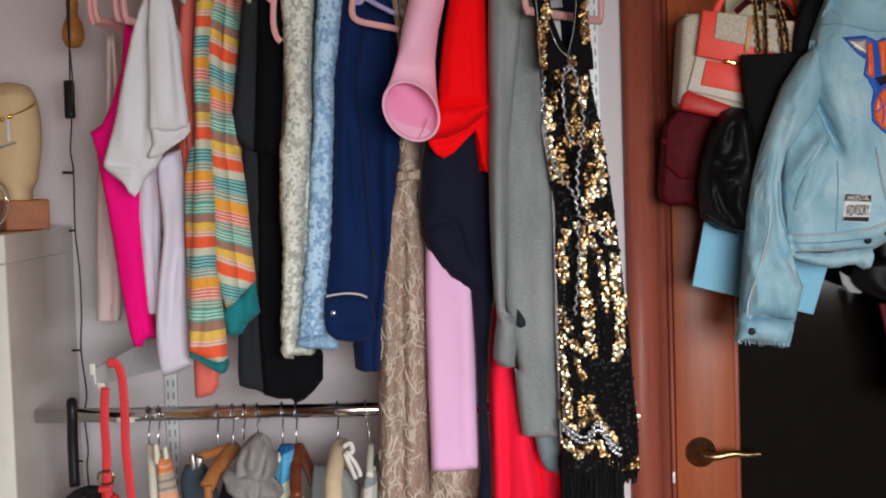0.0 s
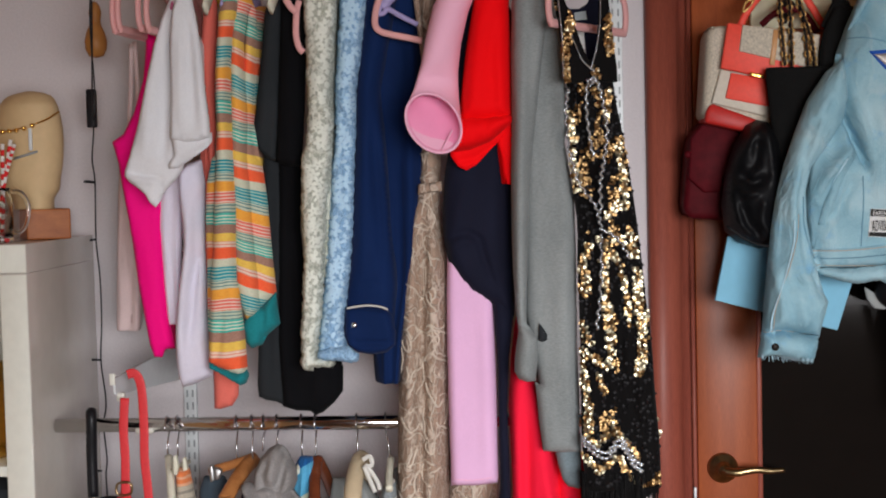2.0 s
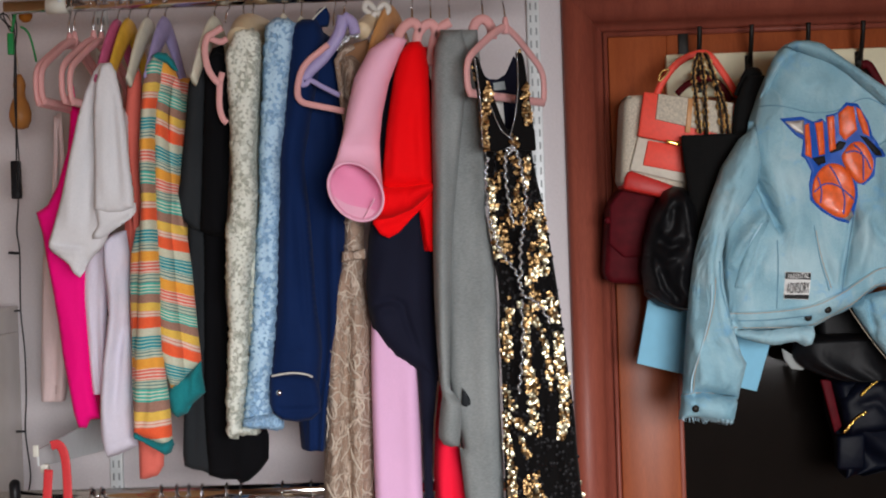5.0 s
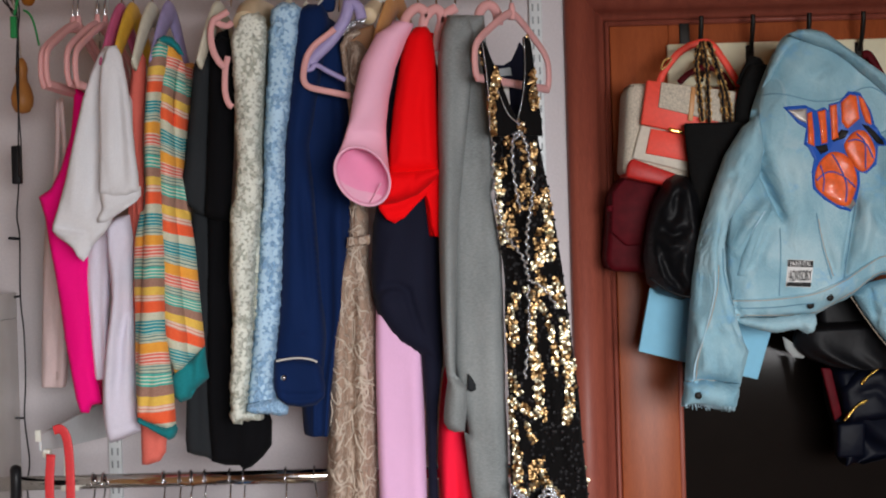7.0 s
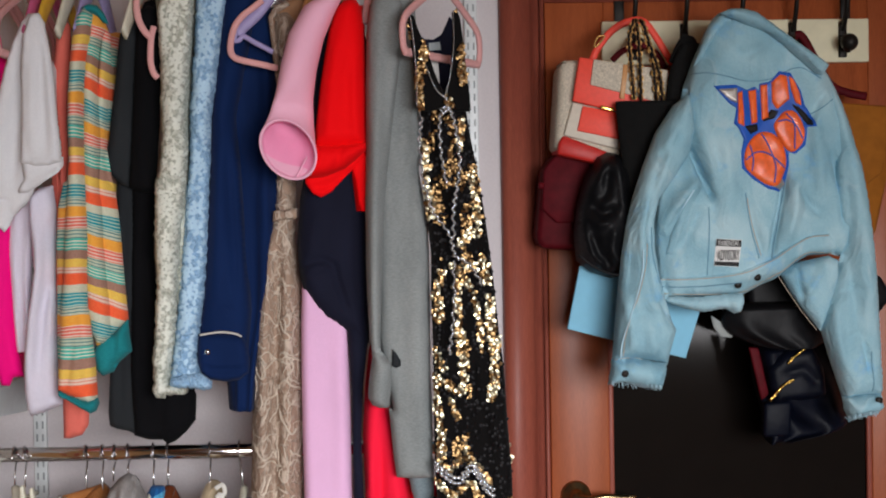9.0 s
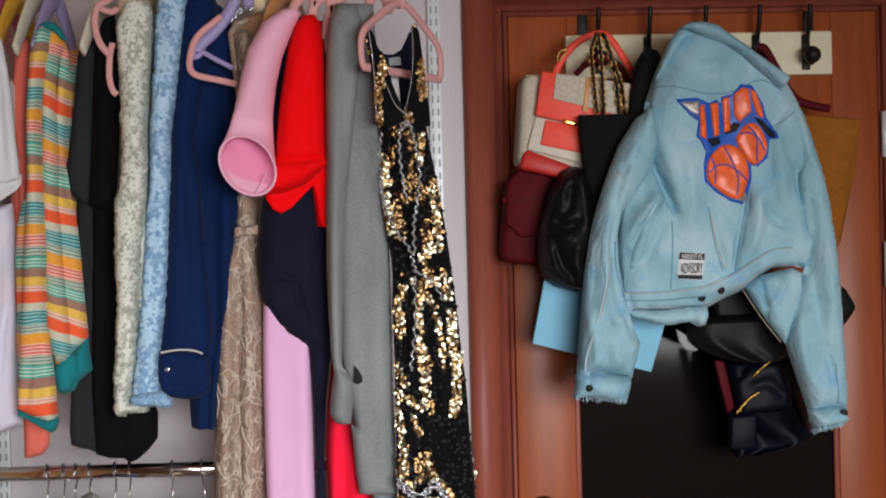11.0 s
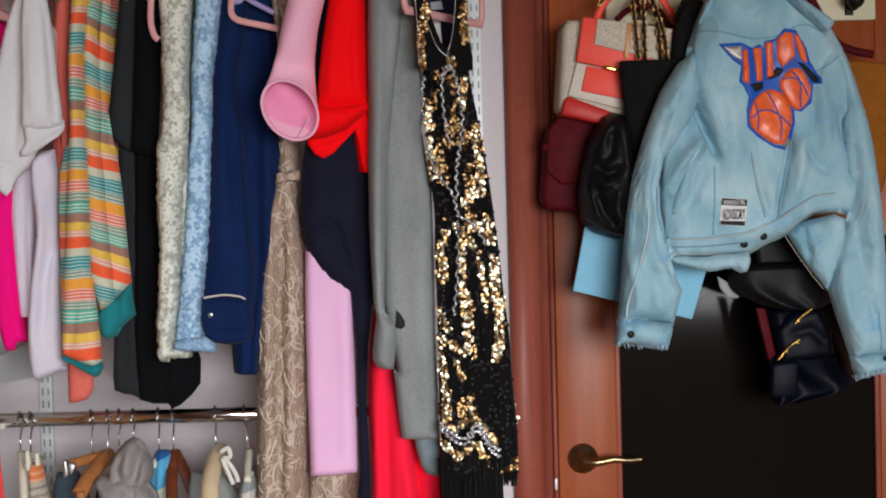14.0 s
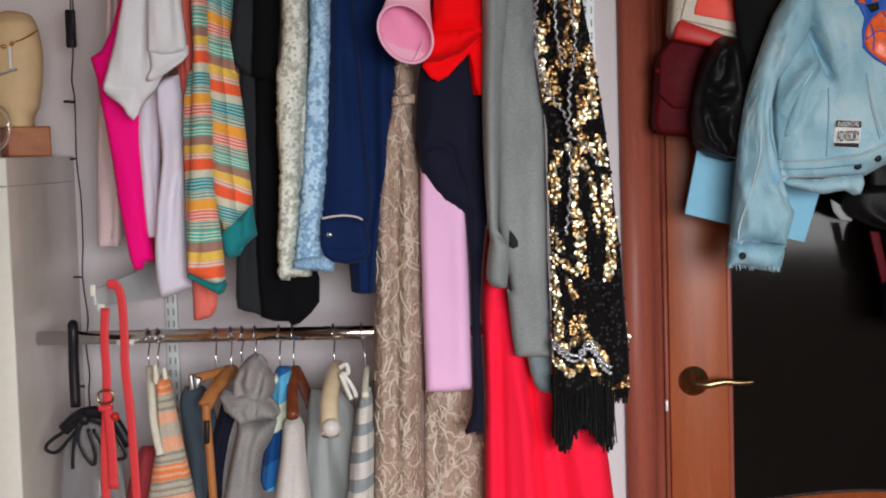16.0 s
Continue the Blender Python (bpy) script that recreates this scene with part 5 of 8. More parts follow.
part("cuff", relief([(-0.042, 1.38), (-0.01, 1.383), (0.031, 1.376), (0.039, 1.364), (0.044, 1.334), (0.042, 1.314), (0.027, 1.301), (0.002, 1.298), (-0.023, 1.302), (-0.038, 1.314), (-0.044, 1.331), (-0.044, 1.361)], 2.22, 0.020, 0.014, (([(-0.036, 1.328), (-0.02, 1.32), (0.029, 1.32), (0.043, 1.326)], -0.007, 0.004),), 0.001, 23, 0.005, 0.03), F_NAVY, g)
part("piping", sweep(curve_points([(-0.037, 2.197, 1.38), (-0.017, 2.197, 1.383), (0.002, 2.197, 1.384), (0.022, 2.197, 1.381), (0.033, 2.197, 1.376)], 6), 0.0018, 8), RIBBON, g, "white piping")
b_ = part("cuff_button", lathe([(0.0, 0), (0.005, 0.0), (0.0055, 0.002), (0.002, 0.004)], 14), WIRE, g, "small metal snap button")
b_.matrix_parent_inverse = Matrix.Translation(-Vector(g.location)) @ Matrix.Translation((-0.025, 2.199, 1.351)) @ Matrix.Rotation(radians(90), 4, "X")
part("collar", slab([(0.045, 1.979), (0.058, 2.008), (0.073, 2.015), (0.08, 1.999), (0.076, 1.98)], 2.24, 0.02, 0.004), F_NAVY, g)
part("collar_piping", sweep(curve_points([(0.047, 2.236, 1.987), (0.06, 2.236, 2.001), (0.073, 2.236, 2.012)], 5), 0.0015, 8), RIBBON, g, "white piping")

GOWN_OUT = [(0.086, 1.921), (0.096, 1.935), (0.121, 1.939), (0.141, 1.914), (0.132, 1.805), (0.124, 1.706)] + [(0.126, 1.649), (0.124, 1.599), (0.122, 1.539), (0.128, 1.479), (0.132, 1.449), (0.131, 1.358), (0.127, 1.206), (0.125, 1.063), (0.121, 0.866), (0.118, 0.555), (0.017, 0.556), (0.027, 0.867), (0.035, 1.055), (0.04, 1.198), (0.044, 1.31), (0.049, 1.401), (0.059, 1.481), (0.069, 1.531), (0.083, 1.575), (0.087, 1.61), (0.088, 1.66)] + [(0.089, 1.677), (0.096, 1.756), (0.091, 1.836)]
g = thing("lace_gown", "long taupe corded lace gown with beaded neckline", "dress", (0.1, 2.29, 1.95), "hanging clothes")
s_ = part("skirt", relief(GOWN_OUT, 2.28, 0.045, 0.032, (([(0.097, 1.559), (0.092, 1.46), (0.085, 1.341), (0.083, 1.201), (0.076, 1.059), (0.072, 0.874)], -0.022, 0.009), ([(0.11, 1.559), (0.11, 1.44), (0.107, 1.26), (0.098, 1.059), (0.091, 0.874)], 0.010, 0.012), ([(0.076, 1.52), (0.069, 1.401), (0.065, 1.261), (0.054, 1.06), (0.046, 0.874)], 0.010, 0.012)), 0.004, 24, 0.007, 0.06, (10, 14), 0.006), L_BEIGE, g)
part("waistband", relief([(0.088, 1.587), (0.128, 1.591), (0.127, 1.574), (0.086, 1.569)], 2.238, 0.003, 0.004, (), 0.001, 25, 0.005, 0.03), L_BEIGE, g)
TRAIN_OUT = [(0.124, 1.107), (0.208, 1.105), (0.21, 1.043), (0.205, 0.99), (0.218, 0.969), (0.231, 0.975), (0.232, 0.851), (0.227, 0.513), (0.1, 0.515), (0.114, 0.856)]
t_ = part("train", relief(TRAIN_OUT, 2.33, 0.03, 0.03, (([(0.141, 1.048), (0.143, 0.964), (0.136, 0.858)], -0.012, 0.009), ([(0.189, 1.026), (0.179, 0.943), (0.175, 0.857)], -0.010, 0.009)), 0.006, 26, 0.008, 0.04, (10, 8), 0.003), L_BEIGE, g)
rng = random.Random(8)
tree = tree_of(s_, t_)
cords = bmesh.new()
for k in range(430):
    low = rng.random()
    x, z = rng.uniform(0.03, 0.24), 0.82 + 1.12 * low ** 1.15
    if not (inside(GOWN_OUT, x, z) or inside(TRAIN_OUT, x, z)):
        continue
    turn, bend, line = rng.uniform(0, 6.28), rng.uniform(-60, 60), []
    for i in range(rng.randint(6, 15)):
        line.append((x, z))
        x, z = x + 0.0042 * math.cos(turn) * 0.8, z + 0.0042 * math.sin(turn) * 1.25
        turn += bend * 0.0042 + rng.gauss(0, 0.35)
    line = [p for p in line if inside(GOWN_OUT, *p) or inside(TRAIN_OUT, *p)]
    if len(line) > 3:
        pts = laid(line, tree, 0.0004, 2)
        if len(pts) > 3 and max((a - b).length for a, b in zip(pts, pts[1:])) < 0.012:
            sweep(pts, rng.uniform(0.0009, 0.0021), 5, bm=cords)
tagged(part("lace_cord", cords, CORD_THREAD, g, "pale satin cords sewn on the lace"), "", "", "", "stuff")
part("bodice_lining", relief([(0.087, 1.918), (0.098, 1.935), (0.119, 1.949), (0.143, 1.956), (0.15, 1.94), (0.131, 1.881), (0.114, 1.838), (0.103, 1.872)], 2.255, 0.006, 0.01, (), 0.001, 27, 0.005, 0.02), TAN_LINING, g, "tan bodice lining")
part("strap", relief([(0.085, 1.919), (0.096, 1.937), (0.118, 1.946), (0.123, 1.938), (0.106, 1.928), (0.095, 1.915), (0.1, 1.87), (0.106, 1.802), (0.098, 1.797), (0.092, 1.851)], 2.235, 0.006, 0.006, (), 0.001, 28, 0.004, 0.01), L_BEIGE, g, "lace edge of the bodice")
random.seed(5)
part("beaded_neckline", spheres([Vector(p) + Vector((random.uniform(-0.003, 0.003), 0, random.uniform(-0.003, 0.003))) for p in curve_points([(0.091, 2.225, 1.935), (0.099, 2.225, 1.947), (0.109, 2.225, 1.954), (0.121, 2.225, 1.958), (0.132, 2.225, 1.958)], 6)], 0.0038), SILVERBEAD, g, "silver beads")

g = thing("pink_scuba_blouse", "baby pink scuba top with wide open sleeve", "top", (0.17, 2.16, 1.95), "hanging clothes")
SLEEVE_LINE = [(0.199, 2.155, 1.941), (0.176, 2.155, 1.919), (0.153, 2.155, 1.873), (0.14, 2.155, 1.822), (0.132, 2.155, 1.775), (0.126, 2.155, 1.735)]
c = Vector((0.122, 2.125, 1.686))
long_, short_ = Vector((0.60, 0.10, -0.80)), Vector((0.80, 0, 0.60))


def tube(rings, seg=96, closed=False):
    """A skin over rings of (middle, half width, half depth), both vectors."""
    bm = bmesh.new()
    rows = [[bm.verts.new(m + w * math.cos(2 * math.pi * j / seg) + d * math.sin(2 * math.pi * j / seg)) for j in range(seg)] for m, w, d in rings]
    for a, b in zip(rows, rows[1:]):
        for j in range(seg):
            bm.faces.new((a[j], a[(j + 1) % seg], b[(j + 1) % seg], b[j]))
    bm.faces.new(rows[0][::-1])
    if closed:
        bm.faces.new(rows[-1])
    return bm


rings = []
for p, w, d, k in zip(SLEEVE_LINE, (0.016, 0.026, 0.030, 0.0305, 0.032, 0.037), (0.02, 0.032, 0.040, 0.048, 0.052, 0.052), (0, 0, 0.05, 0.12, 0.25, 0.55)):
    rings.append((Vector(p), Vector((0.97, 0, -0.2)).lerp(short_, k) * w, Vector((0, 1, 0)).lerp(long_, k) * d))
smooth_rings = []
for a, b in zip(rings, rings[1:]):
    smooth_rings += [tuple(u.lerp(v, k / 4) for u, v in zip(a, b)) for k in range(4)]
mouth = [(c + Vector((0, 0.004, 0.004)), short_ * 0.0415, long_ * 0.0525), (c, short_ * 0.0425, long_ * 0.0545), (c + Vector((0, -0.003, 0)), short_ * 0.0415, long_ * 0.0535), (c + Vector((0, -0.002, 0.0)), short_ * 0.039, long_ * 0.0505), (c + Vector((0, 0.004, 0.001)), short_ * 0.0375, long_ * 0.049)]
part("sleeve", tube(smooth_rings + rings[-1:] + mouth), F_PINK, g)
inner = [(m, w * 0.90, d * 0.88) for m, w, d in smooth_rings[4:] + rings[-1:]]
last = inner[-1]
edge_ = (c + Vector((0, 0.008, 0.002)), short_ * 0.0365, long_ * 0.047)
inner += [tuple(u.lerp(v, k / 8) for u, v in zip(last, edge_)) for k in range(1, 8)]
part("lining", tube(inner + [(c + Vector((0, 0.008, 0.002)), short_ * 0.0365, long_ * 0.047), (c + Vector((0, 0.0035, 0.001)), short_ * 0.0377, long_ * 0.0493)]), F_PINKIN, g, "sleeve lining, rose deepened for the shade inside")
part("inner_seam", sweep(curve_points([c + Vector((0.030, 0.004, -0.012)), c + Vector((0.020, 0.012, -0.030)), c + Vector((0.012, 0.004, -0.044))], 5), 0.0012, 6), F_PINK, g)
part("body", cloth([(1.968, 0.153, 0.206), (1.835, 0.153, 0.193), (1.536, 0.136, 0.201), (1.437, 0.133, 0.212)], 2.31, 0.14, 28), F_PINK2, g)
g = thing("pink_scuba_dress", "lilac pink straight scuba skirt with stitched hem", "dress", (0.17, 2.24, 1.5), "hanging clothes")
s_ = part("skirt", relief([(0.134, 1.469), (0.179, 1.468), (0.212, 1.407), (0.212, 1.338), (0.213, 1.258), (0.213, 1.178), (0.213, 1.077), (0.21, 1.069), (0.172, 1.065), (0.131, 1.066), (0.131, 1.12), (0.13, 1.21), (0.13, 1.31), (0.131, 1.39)], 2.24, 0.018, 0.014, (([(0.193, 1.379), (0.196, 1.261), (0.193, 1.082)], 0.003, 0.010),), 0.002, 29, 0.007, 0.03), F_PINK2, g)
part("hem_stitching", sweep(laid([(0.135, 1.08), (0.173, 1.078), (0.21, 1.083)], tree_of(s_), 0.0002, 8), 0.0006, 5), F_PINK, g, "pink hem stitching")

g = thing("navy_crepe_top", "ink navy crepe top with asymmetric hem", "top", (0.2, 2.21, 1.94), "hanging clothes")
part("drape", relief([(0.172, 1.936), (0.202, 1.95), (0.226, 1.935), (0.253, 1.876), (0.251, 1.7), (0.248, 1.583), (0.247, 1.485), (0.248, 1.387), (0.247, 1.358), (0.231, 1.36), (0.212, 1.377), (0.19, 1.391), (0.171, 1.404), (0.152, 1.429), (0.136, 1.453), (0.13, 1.479), (0.127, 1.528), (0.133, 1.606), (0.147, 1.674), (0.16, 1.8), (0.165, 1.888)], 2.235, 0.030, 0.030, (([(0.135, 1.488), (0.156, 1.501), (0.175, 1.502), (0.191, 1.492), (0.194, 1.473), (0.203, 1.444), (0.215, 1.411)], -0.009, 0.005), ([(0.138, 1.475), (0.16, 1.491), (0.181, 1.488)], 0.006, 0.008), ([(0.173, 1.604), (0.162, 1.556), (0.151, 1.518)], 0.004, 0.012), ([(0.226, 1.602), (0.22, 1.506), (0.23, 1.41)], -0.005, 0.010)), 0.004, 30, 0.006, 0.04), F_INK, g)
part("panel", relief([(0.208, 1.408), (0.245, 1.397), (0.245, 1.358), (0.236, 1.289), (0.231, 1.2), (0.234, 1.06), (0.233, 0.992), (0.216, 0.996), (0.2, 0.991), (0.199, 0.999), (0.211, 1.026), (0.216, 1.071), (0.216, 1.16), (0.216, 1.28), (0.212, 1.359)], 2.225, 0.014, 0.016, (([(0.23, 1.34), (0.225, 1.202), (0.224, 1.043)], -0.004, 0.006),), 0.002, 31, 0.006, 0.02), F_INK, g)

g = thing("red_chiffon_blouse", "bright red chiffon blouse with turned-up sleeve", "blouse", (0.22, 2.17, 1.94), "hanging clothes")
part("sleeve", relief([(0.217, 1.938), (0.235, 1.939), (0.244, 1.926), (0.249, 1.888), (0.25, 1.792), (0.25, 1.697), (0.233, 1.692), (0.195, 1.689), (0.16, 1.69), (0.168, 1.747), (0.174, 1.795), (0.182, 1.842), (0.191, 1.89), (0.202, 1.922)], 2.18, 0.044, 0.030, (([(0.227, 1.865), (0.219, 1.79), (0.222, 1.705)], -0.006, 0.008), ([(0.203, 1.875), (0.191, 1.79), (0.183, 1.701)], 0.005, 0.010), ([(0.243, 1.855), (0.24, 1.789), (0.241, 1.714)], -0.004, 0.006)), 0.004, 32, 0.006, 0.04, (22, 6)), F_RED, g)
part("sleeve_inside", relief([(0.146, 1.65), (0.175, 1.656), (0.248, 1.692), (0.251, 1.68), (0.234, 1.661), (0.212, 1.641), (0.189, 1.617), (0.172, 1.608), (0.158, 1.615), (0.146, 1.633)], 2.178, 0.004, 0.008, (([(0.155, 1.623), (0.189, 1.629), (0.222, 1.654)], -0.006, 0.006),), 0.002, 321, 0.005, 0.012), F_RED, g)
part("turned_cuff", relief([(0.161, 1.696), (0.195, 1.694), (0.25, 1.699), (0.25, 1.686), (0.232, 1.67), (0.213, 1.655), (0.179, 1.642), (0.147, 1.639), (0.154, 1.666)], 2.165, 0.032, 0.020, (([(0.177, 1.689), (0.17, 1.659), (0.166, 1.642)], 0.004, 0.006), ([(0.21, 1.691), (0.204, 1.672), (0.196, 1.654)], -0.005, 0.006)), 0.003, 33, 0.005, 0.03), F_RED, g)
part("body", cloth([(1.941, 0.198, 0.249), (1.732, 0.185, 0.247), (1.614, 0.215, 0.243), (1.585, 0.222, 0.243)], 2.28, 0.16, 34), F_RED, g)
part("tail", relief([(0.224, 1.659), (0.251, 1.685), (0.248, 1.582), (0.239, 1.584), (0.234, 1.6), (0.231, 1.631)], 2.178, 0.002, 0.012, (), 0.001, 341, 0.005, 0.01), F_RED, g)
g = thing("red_maxi_skirt", "scarlet pleated maxi skirt widening downwards", "skirt", (0.25, 2.26, 1.38), "hanging clothes")
part("side_gore", relief([(0.31, 1.164), (0.368, 1.107), (0.441, 1.015), (0.452, 0.928), (0.459, 0.865), (0.479, 0.693), (0.495, 0.496), (0.313, 0.498), (0.322, 0.868), (0.312, 1.053)], 2.256, 0.036, 0.03, (([(0.375, 1.038), (0.393, 0.958), (0.406, 0.875), (0.426, 0.654)], 0.012, 0.014), ([(0.337, 1.079), (0.359, 0.978), (0.371, 0.876), (0.378, 0.655)], -0.012, 0.010)), 0.004, 351, 0.008, 0.04, (16, 2)), F_RED2, g)
part("skirt", relief([(0.253, 1.366), (0.263, 1.366), (0.271, 1.307), (0.281, 1.243)] + [(0.282, 1.236), (0.304, 1.155), (0.322, 1.064), (0.342, 0.952), (0.35, 0.869), (0.358, 0.696), (0.364, 0.5), (0.216, 0.502), (0.23, 0.871), (0.237, 1.056), (0.233, 1.197), (0.239, 1.287), (0.247, 1.347)], 2.25, 0.04, 0.035, (([(0.262, 1.239), (0.263, 1.11), (0.262, 0.878), (0.258, 0.656)], -0.014, 0.008), ([(0.25, 1.24), (0.245, 1.061), (0.242, 0.878), (0.234, 0.657)], 0.008, 0.008), ([(0.286, 1.219), (0.302, 1.079), (0.307, 0.877), (0.306, 0.656)], 0.010, 0.012), ([(0.294, 1.159), (0.32, 1.019), (0.334, 0.876), (0.341, 0.655)], -0.014, 0.009)), 0.005, 35, 0.008, 0.04, (16, 2)), F_RED2, g)

g = thing("grey_cardigan", "grey marl knitted cardigan with long sleeve", "cardigan", (0.29, 2.17, 1.96), "hanging clothes")
part("front_panel", relief([(0.27, 1.957), (0.333, 1.955), (0.337, 1.886), (0.338, 1.79), (0.34, 1.733), (0.344, 1.687), (0.336, 1.652), (0.344, 1.599), (0.35, 1.551), (0.351, 1.483), (0.351, 1.407), (0.35, 1.311), (0.352, 1.234), (0.352, 1.167)] + [(0.35, 1.202), (0.352, 1.133), (0.322, 1.132), (0.29, 1.135), (0.285, 1.174), (0.279, 1.252)] + [(0.287, 1.246), (0.275, 1.313), (0.264, 1.371), (0.264, 1.448), (0.267, 1.601), (0.268, 1.792)], 2.18, 0.026, 0.022, (([(0.327, 1.92), (0.321, 1.788), (0.313, 1.665), (0.312, 1.505)], -0.003, 0.012), ([(0.338, 1.664), (0.324, 1.636), (0.317, 1.58)], -0.004, 0.010), ([(0.329, 1.504), (0.325, 1.363), (0.325, 1.221)], 0.005, 0.016)), 0.004, 37, 0.006, 0.04, (14, 3)), F_GREY, g)
part("sleeve", relief([(0.272, 1.952), (0.307, 1.954), (0.316, 1.922), (0.31, 1.837), (0.298, 1.742), (0.287, 1.648), (0.277, 1.553), (0.271, 1.449), (0.267, 1.373), (0.267, 1.35), (0.278, 1.338), (0.287, 1.33), (0.285, 1.296), (0.279, 1.255), (0.264, 1.254), (0.252, 1.259), (0.245, 1.271), (0.245, 1.286), (0.248, 1.311), (0.253, 1.34), (0.249, 1.373), (0.246, 1.44), (0.245, 1.506), (0.246, 1.601), (0.249, 1.696), (0.25, 1.791), (0.253, 1.876), (0.259, 1.924)], 2.165, 0.034, 0.022, (([(0.276, 1.89), (0.268, 1.74), (0.261, 1.6), (0.256, 1.413)], 0.005, 0.010), ([(0.29, 1.88), (0.278, 1.693), (0.267, 1.525)], -0.004, 0.008), ([(0.251, 1.35), (0.265, 1.353), (0.281, 1.341)], -0.004, 0.005)), 0.003, 36, 0.006, 0.03, (14, 3)), F_GREY, g)
# No opening here: a charcoal patch carries the shade of the thumb hole
part("thumb_hole", relief([(0.287, 1.354), (0.293, 1.347), (0.3, 1.335), (0.3, 1.326), (0.292, 1.322), (0.285, 1.326)], 2.148, 0.004, 0.006, (), 0, 361, 0.004, 0.004), F_CHARCOAL, g, "dark patch for the shade in the thumb hole")
part("tail", relief([(0.308, 1.147), (0.354, 1.161), (0.353, 1.072), (0.351, 1.065), (0.331, 1.07), (0.322, 1.082), (0.315, 1.107)], 2.20, 0.016, 0.018, (([(0.354, 1.104), (0.336, 1.097), (0.321, 1.086)], -0.005, 0.005),), 0.003, 39, 0.006, 0.02), F_GREYBLUE, g)
part("body", cloth([(1.969, 0.268, 0.329), (1.731, 0.253, 0.333), (1.431, 0.257, 0.341), (1.232, 0.284, 0.349)], 2.31, 0.16, 41), F_GREY, g)

# ---- sequin jumpsuit ----
SEQ_ROWS = [(1.784, 0.34, 0.413), (1.72, 0.34, 0.42), (1.645, 0.343, 0.434), (1.58, 0.347, 0.444), (1.514, 0.354, 0.453), (1.439, 0.353, 0.461), (1.345, 0.354, 0.469), (1.251, 0.356, 0.475), (1.157, 0.356, 0.481), (1.077, 0.357, 0.484)]
suit = thing("sequin_jumpsuit", "black and gold sequin jumpsuit with silver beading and fringe", "jumpsuit", (0.4, 2.15, 1.9), "hanging clothes")
bodice_ = part("bodice", cloth(SEQ_ROWS, 2.16, 0.06, 42, amp=0.007, folds=5, n=90, ring=80), F_SEQBASE, suit)
LEFT_FRONT = [(0.317, 1.896), (0.323, 1.901), (0.331, 1.898), (0.338, 1.874), (0.349, 1.848), (0.364, 1.803), (0.379, 1.767), (0.381, 1.752), (0.359, 1.743), (0.335, 1.744), (0.332, 1.777), (0.328, 1.832)]
RIGHT_FRONT = [(0.394, 1.911), (0.402, 1.913), (0.408, 1.9), (0.413, 1.853), (0.417, 1.807), (0.422, 1.769), (0.423, 1.745), (0.4, 1.746), (0.38, 1.757), (0.38, 1.77), (0.389, 1.8), (0.396, 1.844)]
part("left_front", slab(LEFT_FRONT, 2.095, 0.010, 0.003), F_SEQBASE, suit, "sequinned front panel", False)
part("right_front", slab(RIGHT_FRONT, 2.135, 0.010, 0.003), F_SEQBASE, suit, "sequinned front panel", False)
part("neck_panel", slab([(0.323, 1.913), (0.334, 1.888), (0.35, 1.873), (0.366, 1.872), (0.381, 1.881), (0.394, 1.914), (0.403, 1.902), (0.406, 1.777), (0.336, 1.759), (0.331, 1.855)], 2.215, 0.006, 0.002), F_INK, suit, "black mesh back", False)
part("care_label", slab([(0.358, 1.868), (0.377, 1.87), (0.379, 1.856), (0.359, 1.855)], 2.213, 0.001, 0), SLOT, suit, "small woven label", False)
part("price_tag", slab([(0.359, 1.847), (0.373, 1.845), (0.376, 1.785), (0.369, 1.787)], 2.211, 0.001, 0), PAPER, suit, "white hanging tag", False)


def disc(bm, p, r, tilt):
    c = bm.verts.new(p + tilt @ Vector((0, -0.0006, 0)))
    rim = [bm.verts.new(p + tilt @ Vector((r * math.cos(k * math.pi / 3), 0, r * math.sin(k * math.pi / 3)))) for k in range(6)]
    for k in range(6):
        bm.faces.new((c, rim[k], rim[(k + 1) % 6]))


GOLD_SEQ = plain("gold_sequin", (0.72, 0.66, 0.46), 0.38, 1.0, 200.0, 0.25, 0.0)
BRONZE_SEQ = plain("bronze_sequin", (0.40, 0.25, 0.11), 0.38, 1.0, 200.0, 0.3, 0.0)
BLACK_SEQ = plain("black_sequin", (0.008, 0.007, 0.008), 0.5, 0.0, 200.0, 0.2, 0.0, 0.0, 0.16)
